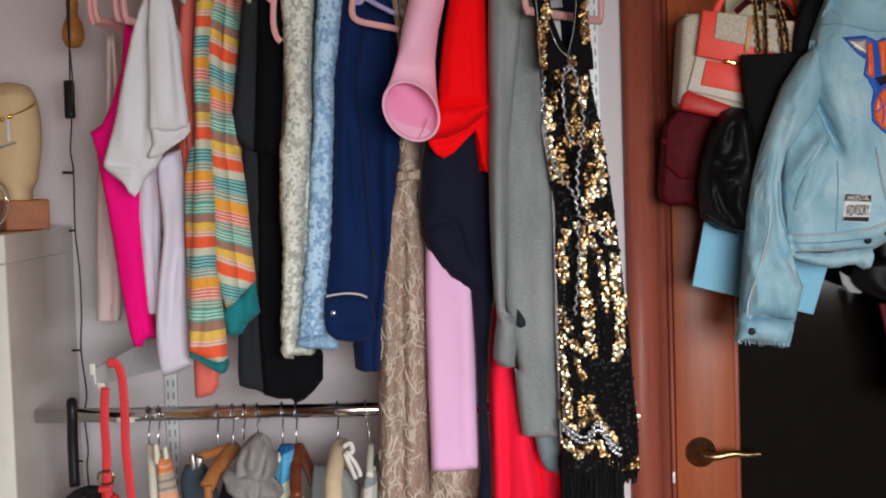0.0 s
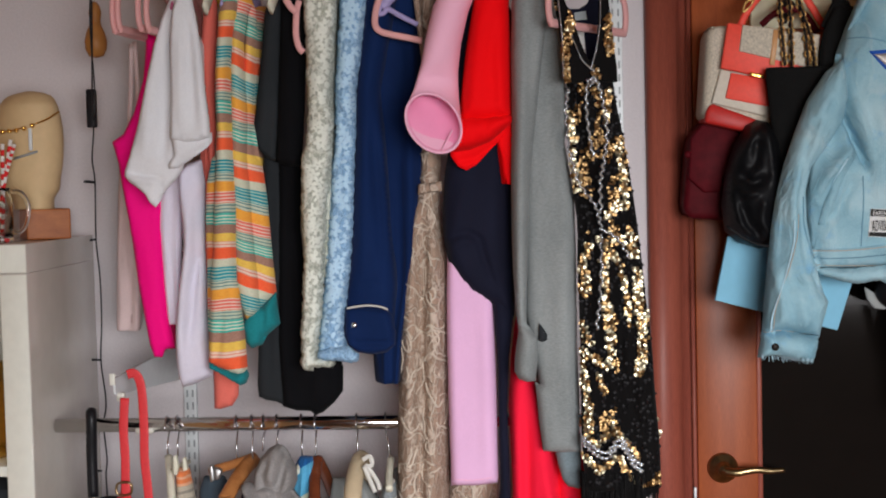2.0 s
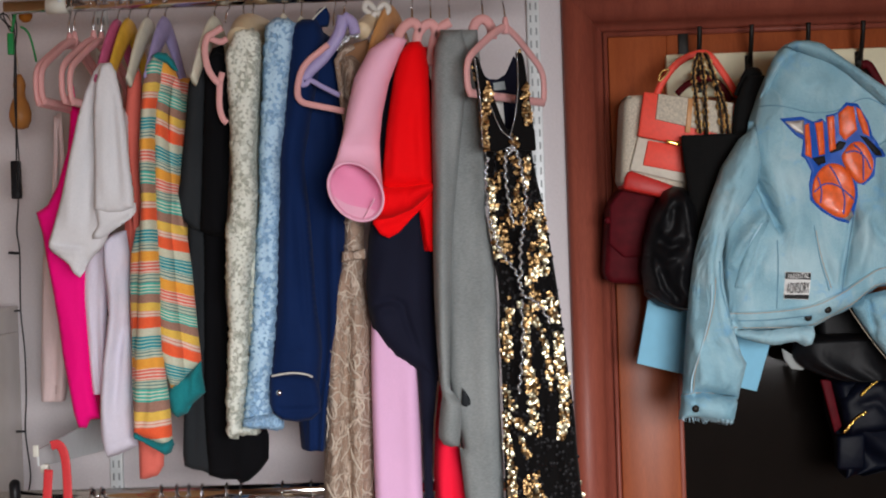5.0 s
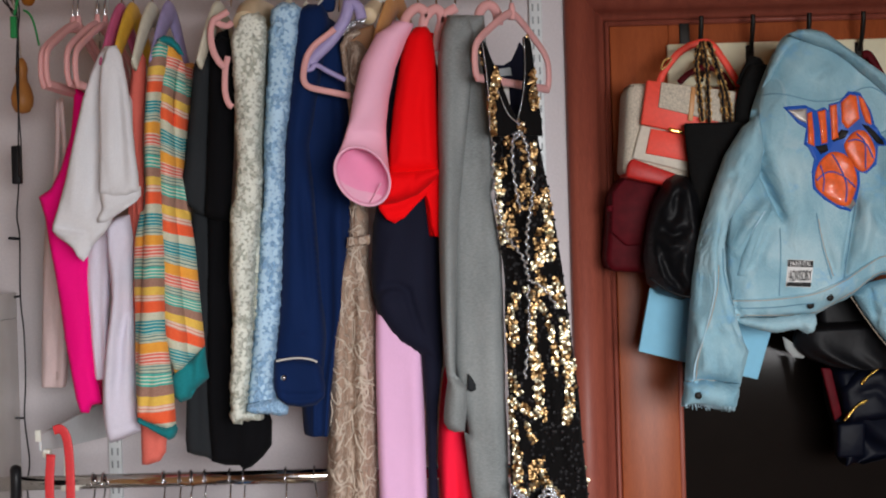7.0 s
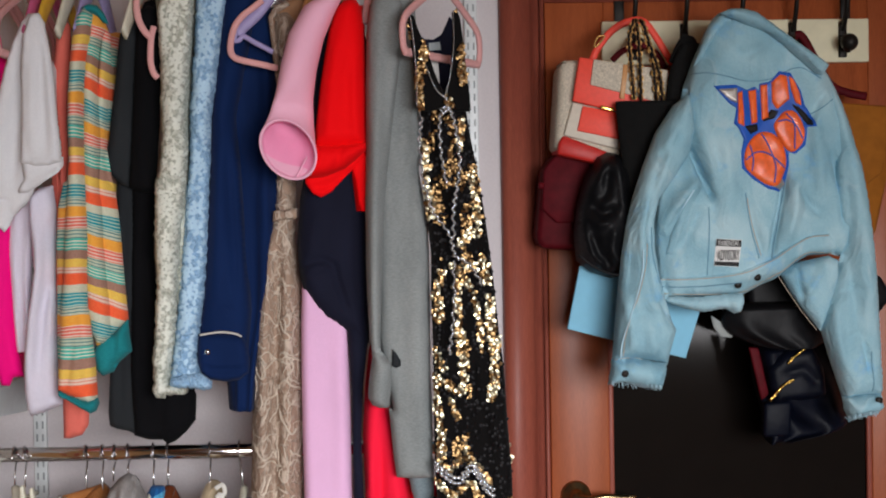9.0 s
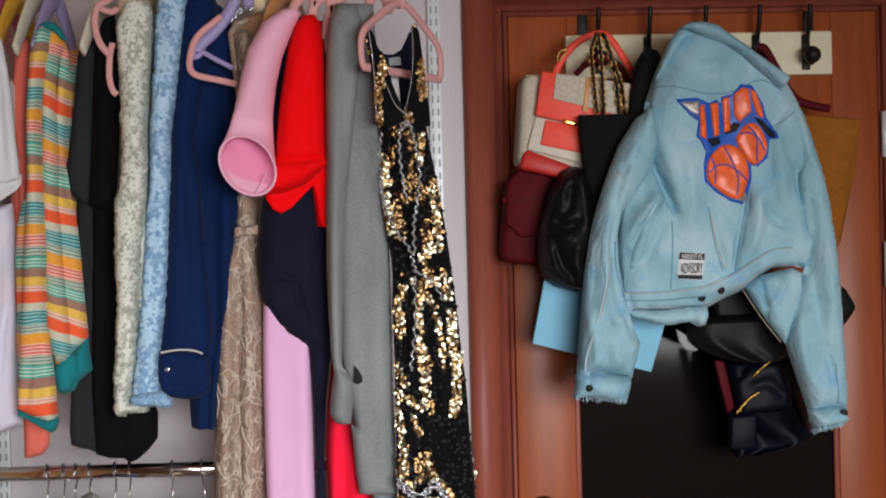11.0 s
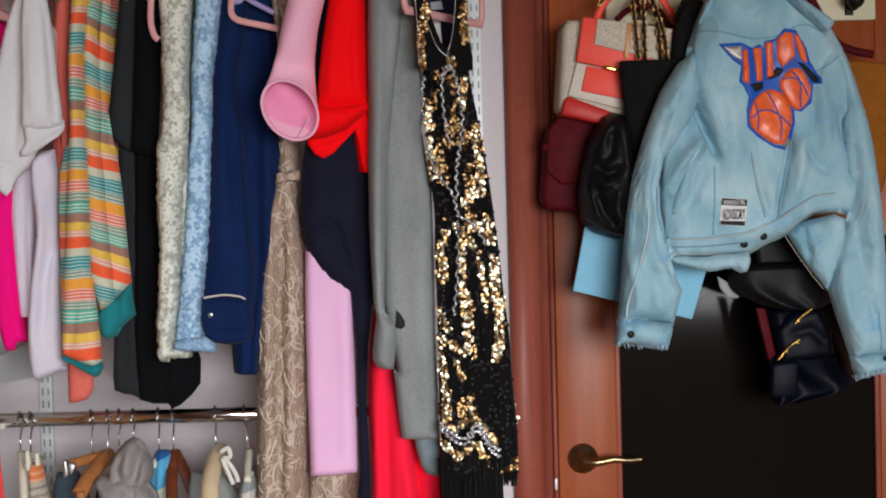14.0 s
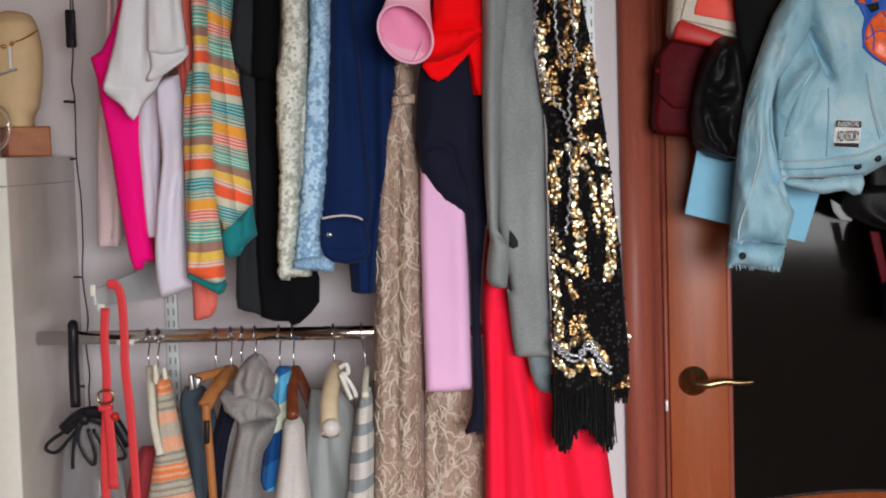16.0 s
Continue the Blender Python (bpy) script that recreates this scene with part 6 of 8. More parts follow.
GOLD_LINES = [(w, line) for w, line in (
    (0.008, [(0.338, 1.702), (0.345, 1.679), (0.35, 1.655)]), (0.011, [(0.345, 1.655), (0.343, 1.628), (0.349, 1.6), (0.354, 1.576)]), (0.007, [(0.408, 1.732), (0.405, 1.704), (0.401, 1.677)]),
    (0.006, [(0.422, 1.644), (0.427, 1.611), (0.43, 1.583)]), (0.009, [(0.431, 1.592), (0.434, 1.564), (0.429, 1.541)]), (0.008, [(0.422, 1.551), (0.411, 1.539), (0.401, 1.526)]),
    (0.011, [(0.41, 1.495), (0.415, 1.486), (0.423, 1.488)]), (0.010, [(0.438, 1.504), (0.443, 1.485), (0.445, 1.466)]), (0.009, [(0.389, 1.489), (0.398, 1.477), (0.409, 1.462)]),
    (0.010, [(0.37, 1.478), (0.362, 1.454), (0.363, 1.426), (0.365, 1.403)]), (0.008, [(0.398, 1.463), (0.395, 1.435), (0.398, 1.406), (0.396, 1.378), (0.401, 1.341), (0.406, 1.312), (0.403, 1.284)]), (0.011, [(0.398, 1.378), (0.404, 1.331), (0.401, 1.289)]),
    (0.006, [(0.418, 1.453), (0.427, 1.424), (0.432, 1.387), (0.435, 1.349)]), (0.011, [(0.448, 1.438), (0.449, 1.41), (0.452, 1.377), (0.453, 1.353)]), (0.010, [(0.463, 1.367), (0.455, 1.339), (0.456, 1.32), (0.454, 1.287), (0.45, 1.273)]),
    (0.009, [(0.358, 1.351), (0.361, 1.337), (0.366, 1.323)]), (0.007, [(0.359, 1.309), (0.368, 1.299), (0.381, 1.294), (0.394, 1.279)]), (0.006, [(0.38, 1.27), (0.386, 1.256), (0.391, 1.242)]),
    (0.007, [(0.358, 1.285), (0.359, 1.261), (0.361, 1.238), (0.362, 1.209), (0.363, 1.18), (0.359, 1.16)]), (0.009, [(0.364, 1.223), (0.367, 1.195), (0.365, 1.171)]), (0.009, [(0.405, 1.194), (0.408, 1.179), (0.412, 1.165)]),
    (0.007, [(0.364, 1.163), (0.378, 1.155), (0.395, 1.17), (0.408, 1.177), (0.423, 1.162), (0.436, 1.143), (0.445, 1.131)]), (0.007, [(0.358, 1.133), (0.369, 1.121), (0.38, 1.111), (0.397, 1.122), (0.413, 1.13), (0.422, 1.11), (0.435, 1.093), (0.446, 1.087)]))]
gold_bm, bronze_bm, black_bm = bmesh.new(), bmesh.new(), bmesh.new()
random.seed(11)
z_top, z_low = SEQ_ROWS[0][0], SEQ_ROWS[-1][0]
spots = []
zz = z_top
while zz > z_low + 0.004:
    xx = 0.30
    while xx < 0.56:
        spots.append((xx + random.uniform(-0.0014, 0.0014), zz + random.uniform(-0.0014, 0.0014)))
        xx += 0.0050
    zz -= 0.0047
S_ = np.array(spots)
glow = np.zeros(len(S_))
for w, line in GOLD_LINES:
    glow = np.maximum(glow, np.exp(-(along_line(S_, line)[0] / w) ** 2))
suit_tree = tree_of(bodice_)
for (px, pz), k in zip(spots, glow):
    yy = front_y(suit_tree, px, pz, 2.2)
    if yy is None:
        continue
    gold = k + 0.35 * noise.noise((px * 60, 3.0, pz * 60)) > 0.57 and random.random() < 0.93
    dim = not gold and noise.noise((px * 45, 9.0, pz * 18)) > (0.12 if pz > 1.5 else 0.45) and random.random() < 0.75
    if not gold and not dim and random.random() < 0.75:
        continue
    tilt = Euler((random.gauss(0, 0.3), random.uniform(0, 6.28), random.gauss(0, 0.3))).to_matrix()
    lit = random.random() < 0.006 and not gold
    target = (bronze_bm if dim or random.random() < 0.45 else gold_bm) if gold or lit or dim else black_bm
    disc(target, Vector((px, yy - 0.002 - random.uniform(0, 0.0015), pz)), random.uniform(0.0034, 0.0042) if gold else 0.0031, tilt)
for nm, b_, mt, lb in (("gold_sequin", gold_bm, GOLD_SEQ, "gold sequins"), ("bronze_sequin", bronze_bm, BRONZE_SEQ, "bronze sequins"), ("black_sequin", black_bm, BLACK_SEQ, "black sequins")):
    tagged(part(nm, b_, mt, suit, lb, False), lb, "", "", "stuff")
strap_g, strap_b = bmesh.new(), bmesh.new()


for poly, yy in ((LEFT_FRONT, 2.0885), (RIGHT_FRONT, 2.1285)):
    poly = [(q[0], q[-1]) for q in poly]
    xs, zs = [q[0] for q in poly], [q[1] for q in poly]
    for k in range(900):
        px, pz = random.uniform(min(xs), max(xs)), random.uniform(min(zs), max(zs))
        if not inside(poly, px, pz) or noise.noise((px * 40, 1.0, pz * 16)) > -0.12:
            continue
        q = Vector((px, yy - random.uniform(0, 0.001), pz))
        disc(strap_g if random.random() < 0.10 else strap_b, q, 0.0030, Euler((random.gauss(0, 0.42), 0, random.gauss(0, 0.42))).to_matrix())
tagged(part("strap_sequin", strap_g, GOLD_SEQ, suit, "gold sequins", False), "", "", "", "stuff")
tagged(part("strap_sequin", strap_b, BRONZE_SEQ, suit, "bronze sequins", False), "", "", "", "stuff")


def bead_line(pts, name="beading", step=10, r=0.0026, wob=0.0):
    bm = bmesh.new()
    for k, p in enumerate(curve_points(pts, step)):
        q = p + Vector((wob * math.sin(k * 1.1), 0, 0))
        bmesh.ops.create_icosphere(bm, subdivisions=1, radius=r, matrix=Matrix.Translation(q))
    part(name, bm, SILVERBEAD, suit, "silver bead trim")


bead_line([(0.325, 2.088, 1.895), (0.33, 2.088, 1.849), (0.333, 2.088, 1.803), (0.333, 2.088, 1.753)], step=18, r=0.0016)
bead_line([(0.341, 2.112, 1.734), (0.337, 2.112, 1.693), (0.343, 2.112, 1.628), (0.357, 2.112, 1.582), (0.382, 2.112, 1.544), (0.391, 2.112, 1.507)], step=18, r=0.0024, wob=0.002)
bead_line([(0.373, 2.108, 1.754), (0.387, 2.108, 1.746), (0.397, 2.108, 1.709), (0.402, 2.108, 1.663), (0.396, 2.108, 1.617), (0.39, 2.108, 1.581), (0.39, 2.108, 1.535)], step=16, wob=0.002)
bead_line([(0.375, 2.108, 1.76), (0.37, 2.108, 1.719), (0.372, 2.108, 1.673), (0.379, 2.108, 1.627)], step=16, r=0.0026, wob=0.0015)
bead_line([(0.391, 2.106, 1.507), (0.416, 2.106, 1.492), (0.435, 2.106, 1.46)], step=14, wob=0.002)
bead_line([(0.389, 2.106, 1.498), (0.389, 2.106, 1.443), (0.385, 2.106, 1.388), (0.379, 2.106, 1.347)], step=14, wob=0.002)
bead_line([(0.348, 2.088, 1.817), (0.363, 2.088, 1.78), (0.378, 2.088, 1.764)], step=14, r=0.0015)
bead_line([(0.396, 2.128, 1.909), (0.396, 2.128, 1.853), (0.39, 2.128, 1.806), (0.38, 2.128, 1.768)], step=18, r=0.0015)
bead_line([(0.379, 2.1, 1.765), (0.379, 2.1, 1.753), (0.378, 2.1, 1.738)], step=8, r=0.0026, wob=0.003)
bead_line([(0.353, 2.11, 1.161), (0.373, 2.11, 1.142), (0.392, 2.11, 1.134), (0.411, 2.11, 1.154), (0.422, 2.11, 1.147), (0.435, 2.11, 1.123), (0.449, 2.11, 1.111)], step=16, r=0.0026, wob=0.003)
bead_line([(0.353, 2.112, 1.17), (0.373, 2.112, 1.151), (0.392, 2.112, 1.143), (0.411, 2.112, 1.163), (0.422, 2.112, 1.156), (0.435, 2.112, 1.132), (0.45, 2.112, 1.121)], step=16, r=0.0026, wob=0.003)
fr = bmesh.new()
f0 = (0.352, 2.14, 1.09)
f1 = (0.453, 2.14, 1.087)
for k in range(320):
    t = k / 319
    x = f0[0] + (f1[0] - f0[0]) * t + random.uniform(-0.001, 0.001)
    L = 0.088 + 0.02 * math.sin(t * 9) + random.uniform(-0.012, 0.012)
    y0_ = 2.13 + random.uniform(0, 0.03)
    sweep([Vector((x, y0_, f0[2] + 0.015)), Vector((x + random.uniform(-0.002, 0.002), y0_, f0[2] - L * 0.5)), Vector((x + random.uniform(-0.004, 0.004), y0_, f0[2] - L))], 0.0011, 4, bm=fr)
tagged(part("fringe", fr, F_SEQBASE, suit, "black thread fringe"), "", "", "", "stuff")
part("leg", cloth([(1.216, 0.439, 0.481), (1.157, 0.461, 0.484), (1.119, 0.462, 0.484)], 2.20, 0.04, 43, n=24), F_SEQBASE, suit)
fr = bmesh.new()
f0 = (0.46, 2.19, 1.13)
f1 = (0.483, 2.19, 1.129)
for k in range(80):
    x = f0[0] + (f1[0] - f0[0]) * k / 79
    L = 0.07 + random.uniform(-0.012, 0.014)
    sweep([Vector((x, 2.19, f0[2] + 0.01)), Vector((x + random.uniform(-0.003, 0.003), 2.19, f0[2] - L))], 0.0011, 4, bm=fr)
tagged(part("fringe", fr, F_SEQBASE, suit, "black thread fringe"), "", "", "", "stuff")
lg = bmesh.new()
for p in [(0.467, 2.17, 1.201), (0.476, 2.17, 1.198), (0.48, 2.17, 1.186), (0.465, 2.17, 1.172), (0.472, 2.17, 1.164), (0.481, 2.17, 1.158), (0.468, 2.17, 1.155), (0.461, 2.17, 1.189), (0.478, 2.17, 1.171), (0.484, 2.17, 1.165)]:
    disc(lg, Vector(p), 0.0045, Euler((random.gauss(0, 0.3), 0, random.gauss(0, 0.3))).to_matrix())
tagged(part("leg_sequin", lg, GOLD_SEQ, suit, "gold sequins", False), "", "", "", "stuff")

# ---- hook rack over the door ----
rack = thing("over_door_rack", "cream painted board with five black iron hooks over the door", "hook rack", (0.97, D, 1.91))
part("board", box(0.711, 1.243, D - 0.016, D, 1.866, 1.952, 0.003), CREAMBOARD, rack)
for x in (0.748, 1.20):
    part("strap", box(x - 0.010, x + 0.010, D - 0.004, D + 0.0, 1.93, 1.994, 0.001), IRON, rack, "black steel strap over the door")
for x, _, z in [(0.772, 2.56, 1.911), (0.873, 2.56, 1.91), (0.983, 2.56, 1.907), (1.089, 2.56, 1.905), (1.189, 2.56, 1.904)]:
    hk = part("hook_plate", box(x - 0.008, x + 0.008, D - 0.022, D - 0.016, 1.875, 1.945, 0.002), IRON, rack, "black iron double hook")
    part("upper_prong", sweep(curve_points([(x, D - 0.02, 1.93), (x, D - 0.035, 1.945), (x, D - 0.05, 1.975), (x, D - 0.055, 2.000)], 6), 0.0048, 10), IRON, hk)
    part("lower_prong", sweep(curve_points([(x, D - 0.02, 1.915), (x, D - 0.035, 1.895), (x, D - 0.055, 1.886), (x, D - 0.062, 1.897)], 6), 0.006, 10), IRON, hk)
    part("knob", spheres([Vector((x, D - 0.06, 1.900))], 0.017, u=16, v=12), IRON, hk)

# ---- bags on the door ----
bag = thing("flap_handbag", "cream speckled handbag with coral flap and red base", "handbag", (0.716, 2.5, 1.797), "bags on the door")
part("body", slab([(0.61, 1.858), (0.627, 1.864), (0.808, 1.841), (0.798, 1.684), (0.695, 1.669), (0.597, 1.691)], 2.445, 0.11, 0.014, seg=3), SPECKLE, bag, "speckled cream leather")
part("front_panel", slab([(0.632, 1.782), (0.81, 1.746), (0.799, 1.671), (0.614, 1.721)], 2.437, 0.012, 0.003), CREAM_LEATHER, bag, "smooth cream leather")
part("coral_panel", slab([(0.65, 1.775), (0.809, 1.742), (0.799, 1.694), (0.639, 1.729)], 2.432, 0.008, 0.002), CORAL_LEATHER, bag, "coral leather inset")
part("base", slab([(0.605, 1.709), (0.614, 1.721), (0.706, 1.685), (0.697, 1.662), (0.601, 1.686)], 2.436, 0.10, 0.005), RED_LEATHER, bag, "red leather base")
part("flap", slab([(0.644, 1.865), (0.812, 1.838), (0.805, 1.741), (0.63, 1.783)], 2.424, 0.012, 0.003), CORAL_LEATHER, bag, "coral leather flap")
part("flap_inset", slab([(0.67, 1.86), (0.809, 1.838), (0.803, 1.775), (0.663, 1.813)], 2.420, 0.006, 0.002), SPECKLE, bag, "speckled inset")
part("flap_strip", slab([(0.725, 1.85), (0.734, 1.848), (0.726, 1.785), (0.717, 1.787)], 2.418, 0.004, 0.001), ORANGEPL, bag, "tan leather strip")
part("clasp", slab([(0.681, 1.775), (0.707, 1.769), (0.707, 1.761), (0.681, 1.767)], 2.416, 0.008, 0.002), GOLD, bag, "gold clasp")
part("handle", sweep(curve_points([(0.675, 2.49, 1.861), (0.69, 2.49, 1.891), (0.718, 2.49, 1.923), (0.751, 2.49, 1.939), (0.778, 2.49, 1.937), (0.804, 2.49, 1.902), (0.831, 2.49, 1.856)], 8), 0.0068, 10, flat=0.5), CORAL_LEATHER, bag, "coral leather carrying handle")
part("handle_ring", sweep(curve_points([(0.699, 2.475, 1.91), (0.691, 2.475, 1.898), (0.68, 2.475, 1.889), (0.685, 2.475, 1.906)], 6, True), 0.002, 8, True), CHAIN, bag, "gold ring")
part("back_strap", sweep(curve_points([(0.72, 2.52, 1.868), (0.743, 2.52, 1.887), (0.776, 2.52, 1.897), (0.803, 2.52, 1.884), (0.824, 2.52, 1.851)], 8), 0.006, 10, flat=0.5), MAROON, bag, "dark red strap")
for nm, line in (("chain", [(0.745, 2.412, 1.932), (0.735, 2.412, 1.898), (0.737, 2.412, 1.861), (0.74, 2.412, 1.825), (0.743, 2.412, 1.784)]), ("chain", [(0.748, 2.408, 1.932), (0.752, 2.408, 1.892), (0.754, 2.408, 1.84), (0.755, 2.408, 1.781)]), ("chain", [(0.757, 2.412, 1.932), (0.769, 2.412, 1.892), (0.779, 2.412, 1.85), (0.785, 2.412, 1.782)]), ("chain", [(0.759, 2.408, 1.929), (0.774, 2.408, 1.881), (0.79, 2.408, 1.828), (0.795, 2.408, 1.78)])):
    pts = curve_points(line, 10)
    bm = bmesh.new()
    for k in range(0, len(pts) - 2, 2):
        p, q = pts[k], pts[k + 2]
        s = Vector((0.005, 0, 0)) if k % 4 else Vector((0.0025, -0.004, 0))
        sweep(curve_points([p, (p + q) / 2 + s, q, (p + q) / 2 - s], 3, True), 0.0017, 6, True, bm=bm)
    link = part(nm, bm, CHAIN, bag, "gold chain woven with black leather")
    part("leather_cord", sweep(pts, 0.0032, 6), BLACK_LEATHER, link, "black leather cord")

bag = thing("maroon_bag", "dark maroon leather bag hanging on the door", "handbag", (0.607, 2.5, 1.583), "bags on the door")
part("body", slab([(0.579, 1.661), (0.609, 1.695), (0.695, 1.671), (0.68, 1.501), (0.577, 1.509), (0.565, 1.525)], 2.49, 0.09, 0.012, seg=3), MAROON, bag)
part("flap", slab([(0.58, 1.659), (0.608, 1.69), (0.694, 1.669), (0.685, 1.559), (0.604, 1.557), (0.576, 1.584)], 2.482, 0.012, 0.004), MAROON, bag)
part("snap", spheres([Vector((0.575, 2.482, 1.629))], 0.007), MAROON, bag, "round magnetic snap")

bag = thing("black_bucket_bag", "black leather drawstring bag hanging on a hook", "handbag", (0.733, 2.5, 1.634), "bags on the door")
part("pouch", relief([(0.674, 1.679), (0.695, 1.689), (0.716, 1.684), (0.737, 1.654), (0.745, 1.59), (0.741, 1.516), (0.731, 1.462), (0.697, 1.453), (0.659, 1.465), (0.634, 1.486), (0.629, 1.536), (0.637, 1.592), (0.652, 1.641)], 2.44, 0.075, 0.05, (([(0.641, 1.598), (0.641, 1.551), (0.654, 1.501), (0.686, 1.463)], 0.014, 0.007), ([(0.648, 1.572), (0.666, 1.553), (0.689, 1.558)], 0.010, 0.006), ([(0.657, 1.592), (0.675, 1.573), (0.7, 1.581)], -0.014, 0.008), ([(0.703, 1.674), (0.71, 1.622), (0.712, 1.57)], 0.010, 0.006), ([(0.687, 1.676), (0.667, 1.633), (0.647, 1.608)], 0.010, 0.007), ([(0.688, 1.653), (0.683, 1.612), (0.67, 1.592)], -0.012, 0.008), ([(0.654, 1.541), (0.669, 1.499), (0.697, 1.475)], -0.012, 0.008), ([(0.695, 1.55), (0.69, 1.508), (0.703, 1.472)], 0.009, 0.008)), 0.006, 51, 0.006, 0.05, (14, 12), 0.004), BLACK_LEATHER, bag)
part("base_seam", sweep(curve_points([(0.626, 2.355, 1.499), (0.661, 2.355, 1.474), (0.697, 2.355, 1.462), (0.728, 2.355, 1.47)], 6), 0.0025, 8), BLACK_LEATHER, bag)

bag = thing("black_suede_tote", "soft black suede tote folded on a hook", "tote bag", (0.78, 2.5, 1.741), "bags on the door")
part("handle_side", cloth([(1.886, 0.834, 0.866), (1.859, 0.819, 0.874), (1.823, 0.807, 0.873), (1.754, 0.799, 0.871)], 2.41, 0.02, 521, amp=0.003), BLACK_SUEDE, bag)
part("body", cloth([(1.78, 0.708, 0.87), (1.773, 0.706, 0.869), (1.723, 0.71, 0.868), (1.65, 0.717, 0.866), (1.577, 0.727, 0.864), (1.535, 0.742, 0.853)], 2.40, 0.03, 52, amp=0.004, pinch=0.001), BLACK_SUEDE, bag)
part("strap", sweep(curve_points([(0.817, 2.42, 1.85), (0.832, 2.42, 1.881), (0.845, 2.42, 1.894), (0.865, 2.42, 1.87)], 6), 0.009, 10, flat=0.5), BLACK_SUEDE, bag)

card = thing("blue_paper_bag", "flat pale blue paper bag behind the jacket", "paper bag", (0.749, 2.47, 1.386), "bags on the door")
part("sheet", slab([(0.643, 1.477), (0.88, 1.421), (0.841, 1.298), (0.618, 1.358)], 2.455, 0.012, 0.001), BLUECARD, card, "", False)

bag = thing("mustard_bag", "mustard brown suede bag behind the denim jacket", "handbag", (1.213, 2.52, 1.656), "bags on the door")
part("body", slab([(1.143, 1.779), (1.265, 1.772), (1.271, 1.761), (1.258, 1.676), (1.225, 1.524), (1.147, 1.509)], 2.50, 0.09, 0.012, seg=3), MUSTARD, bag)
part("flap", slab([(1.141, 1.78), (1.266, 1.769), (1.262, 1.749), (1.235, 1.643), (1.203, 1.62), (1.137, 1.622)], 2.492, 0.012, 0.004), MUSTARD, bag)
part("handle", sweep(curve_points([(1.074, 2.51, 1.91), (1.088, 2.51, 1.908), (1.117, 2.51, 1.855), (1.142, 2.51, 1.815), (1.174, 2.51, 1.799), (1.211, 2.51, 1.791)], 7), 0.008, 10, flat=0.6), MAROON, bag, "dark brown strap")

bag = thing("black_clutch", "black leather clutch hanging under the jacket", "handbag", (1.067, 2.5, 1.408), "bags on the door")
part("body", slab([(0.963, 1.466), (1.222, 1.45), (1.246, 1.407), (1.22, 1.373), (1.104, 1.354), (0.971, 1.369)], 2.47, 0.06, 0.012, seg=3), BLACK_LEATHER, bag)
part("lower_body", cloth([(1.401, 0.918, 1.099), (1.369, 0.907, 1.103), (1.345, 0.922, 1.104), (1.324, 0.967, 1.108), (1.315, 1.008, 1.095)], 2.45, 0.10, 53, amp=0.006, n=30, lip=False, crumple=2.0, folds=2), BLACK_LEATHER, bag)

bag = thing("navy_satchel", "midnight blue leather satchel with gold zips", "handbag", (1.073, 2.52, 1.22), "bags on the door")
part("body", cloth([(1.329, 0.993, 1.146), (1.298, 0.981, 1.149), (1.244, 0.983, 1.157), (1.188, 0.996, 1.162), (1.15, 1.001, 1.157), (1.133, 1.013, 1.057)], 2.51, 0.11, 54, amp=0.010, n=60, lip=False, hem=0.08, crumple=2.5, folds=2.5), NAVY_LEATHER, bag)
part("pocket", slab([(0.987, 1.211), (1.039, 1.215), (1.036, 1.147), (0.984, 1.147)], 2.440, 0.03, 0.006), NAVY_LEATHER, bag)
part("flap", relief([(0.994, 1.276), (1.027, 1.307), (1.081, 1.317), (1.102, 1.273), (1.107, 1.22), (1.058, 1.215), (1.004, 1.209)], 2.45, 0.014, 0.014, (([(1.023, 1.265), (1.061, 1.275), (1.093, 1.242)], -0.006, 0.008),), 0.004, 541, 0.007, 0.02), NAVY_LEATHER, bag)
for line in ([(1.037, 2.43, 1.254), (1.024, 2.43, 1.249), (1.012, 2.43, 1.238), (0.996, 2.43, 1.219)], [(1.056, 2.43, 1.323), (1.064, 2.43, 1.317), (1.052, 2.43, 1.307), (1.037, 2.43, 1.296), (1.032, 2.43, 1.288)]):
    pts = curve_points(line, 4)
    chain = bmesh.new()
    for k in range(0, len(pts) - 2, 2):
        q, r_ = pts[k], pts[k + 2]
        sweep(curve_points([q, (q + r_) / 2 + Vector((0.004, -0.002, 0.003)), r_, (q + r_) / 2 - Vector((0.004, 0.002, 0.003))], 3, True), 0.0024, 6, True, bm=chain)
    part("zip", chain, GOLD, bag, "gold chain zip pull")
part("side_strap", slab([(0.96, 1.317), (0.979, 1.315), (0.997, 1.227), (0.983, 1.216)], 2.448, 0.01, 0.003), MAROON, bag, "dark brown side strap")
bow = thing("grey_ribbon", "small pale grey satin ribbon end", "ribbon", (0.91, 2.45, 1.356), "bags on the door")
part("ribbon", slab([(0.887, 1.379), (0.899, 1.371), (0.933, 1.349), (0.926, 1.336), (0.905, 1.339), (0.892, 1.356)], 2.44, 0.006, 0.002), F_SHEER, bow)

# ---- denim jacket ----
jk = thing("denim_jacket", "light wash denim jacket with orange and blue back patch", "jacket", (0.959, 2.45, 1.936))
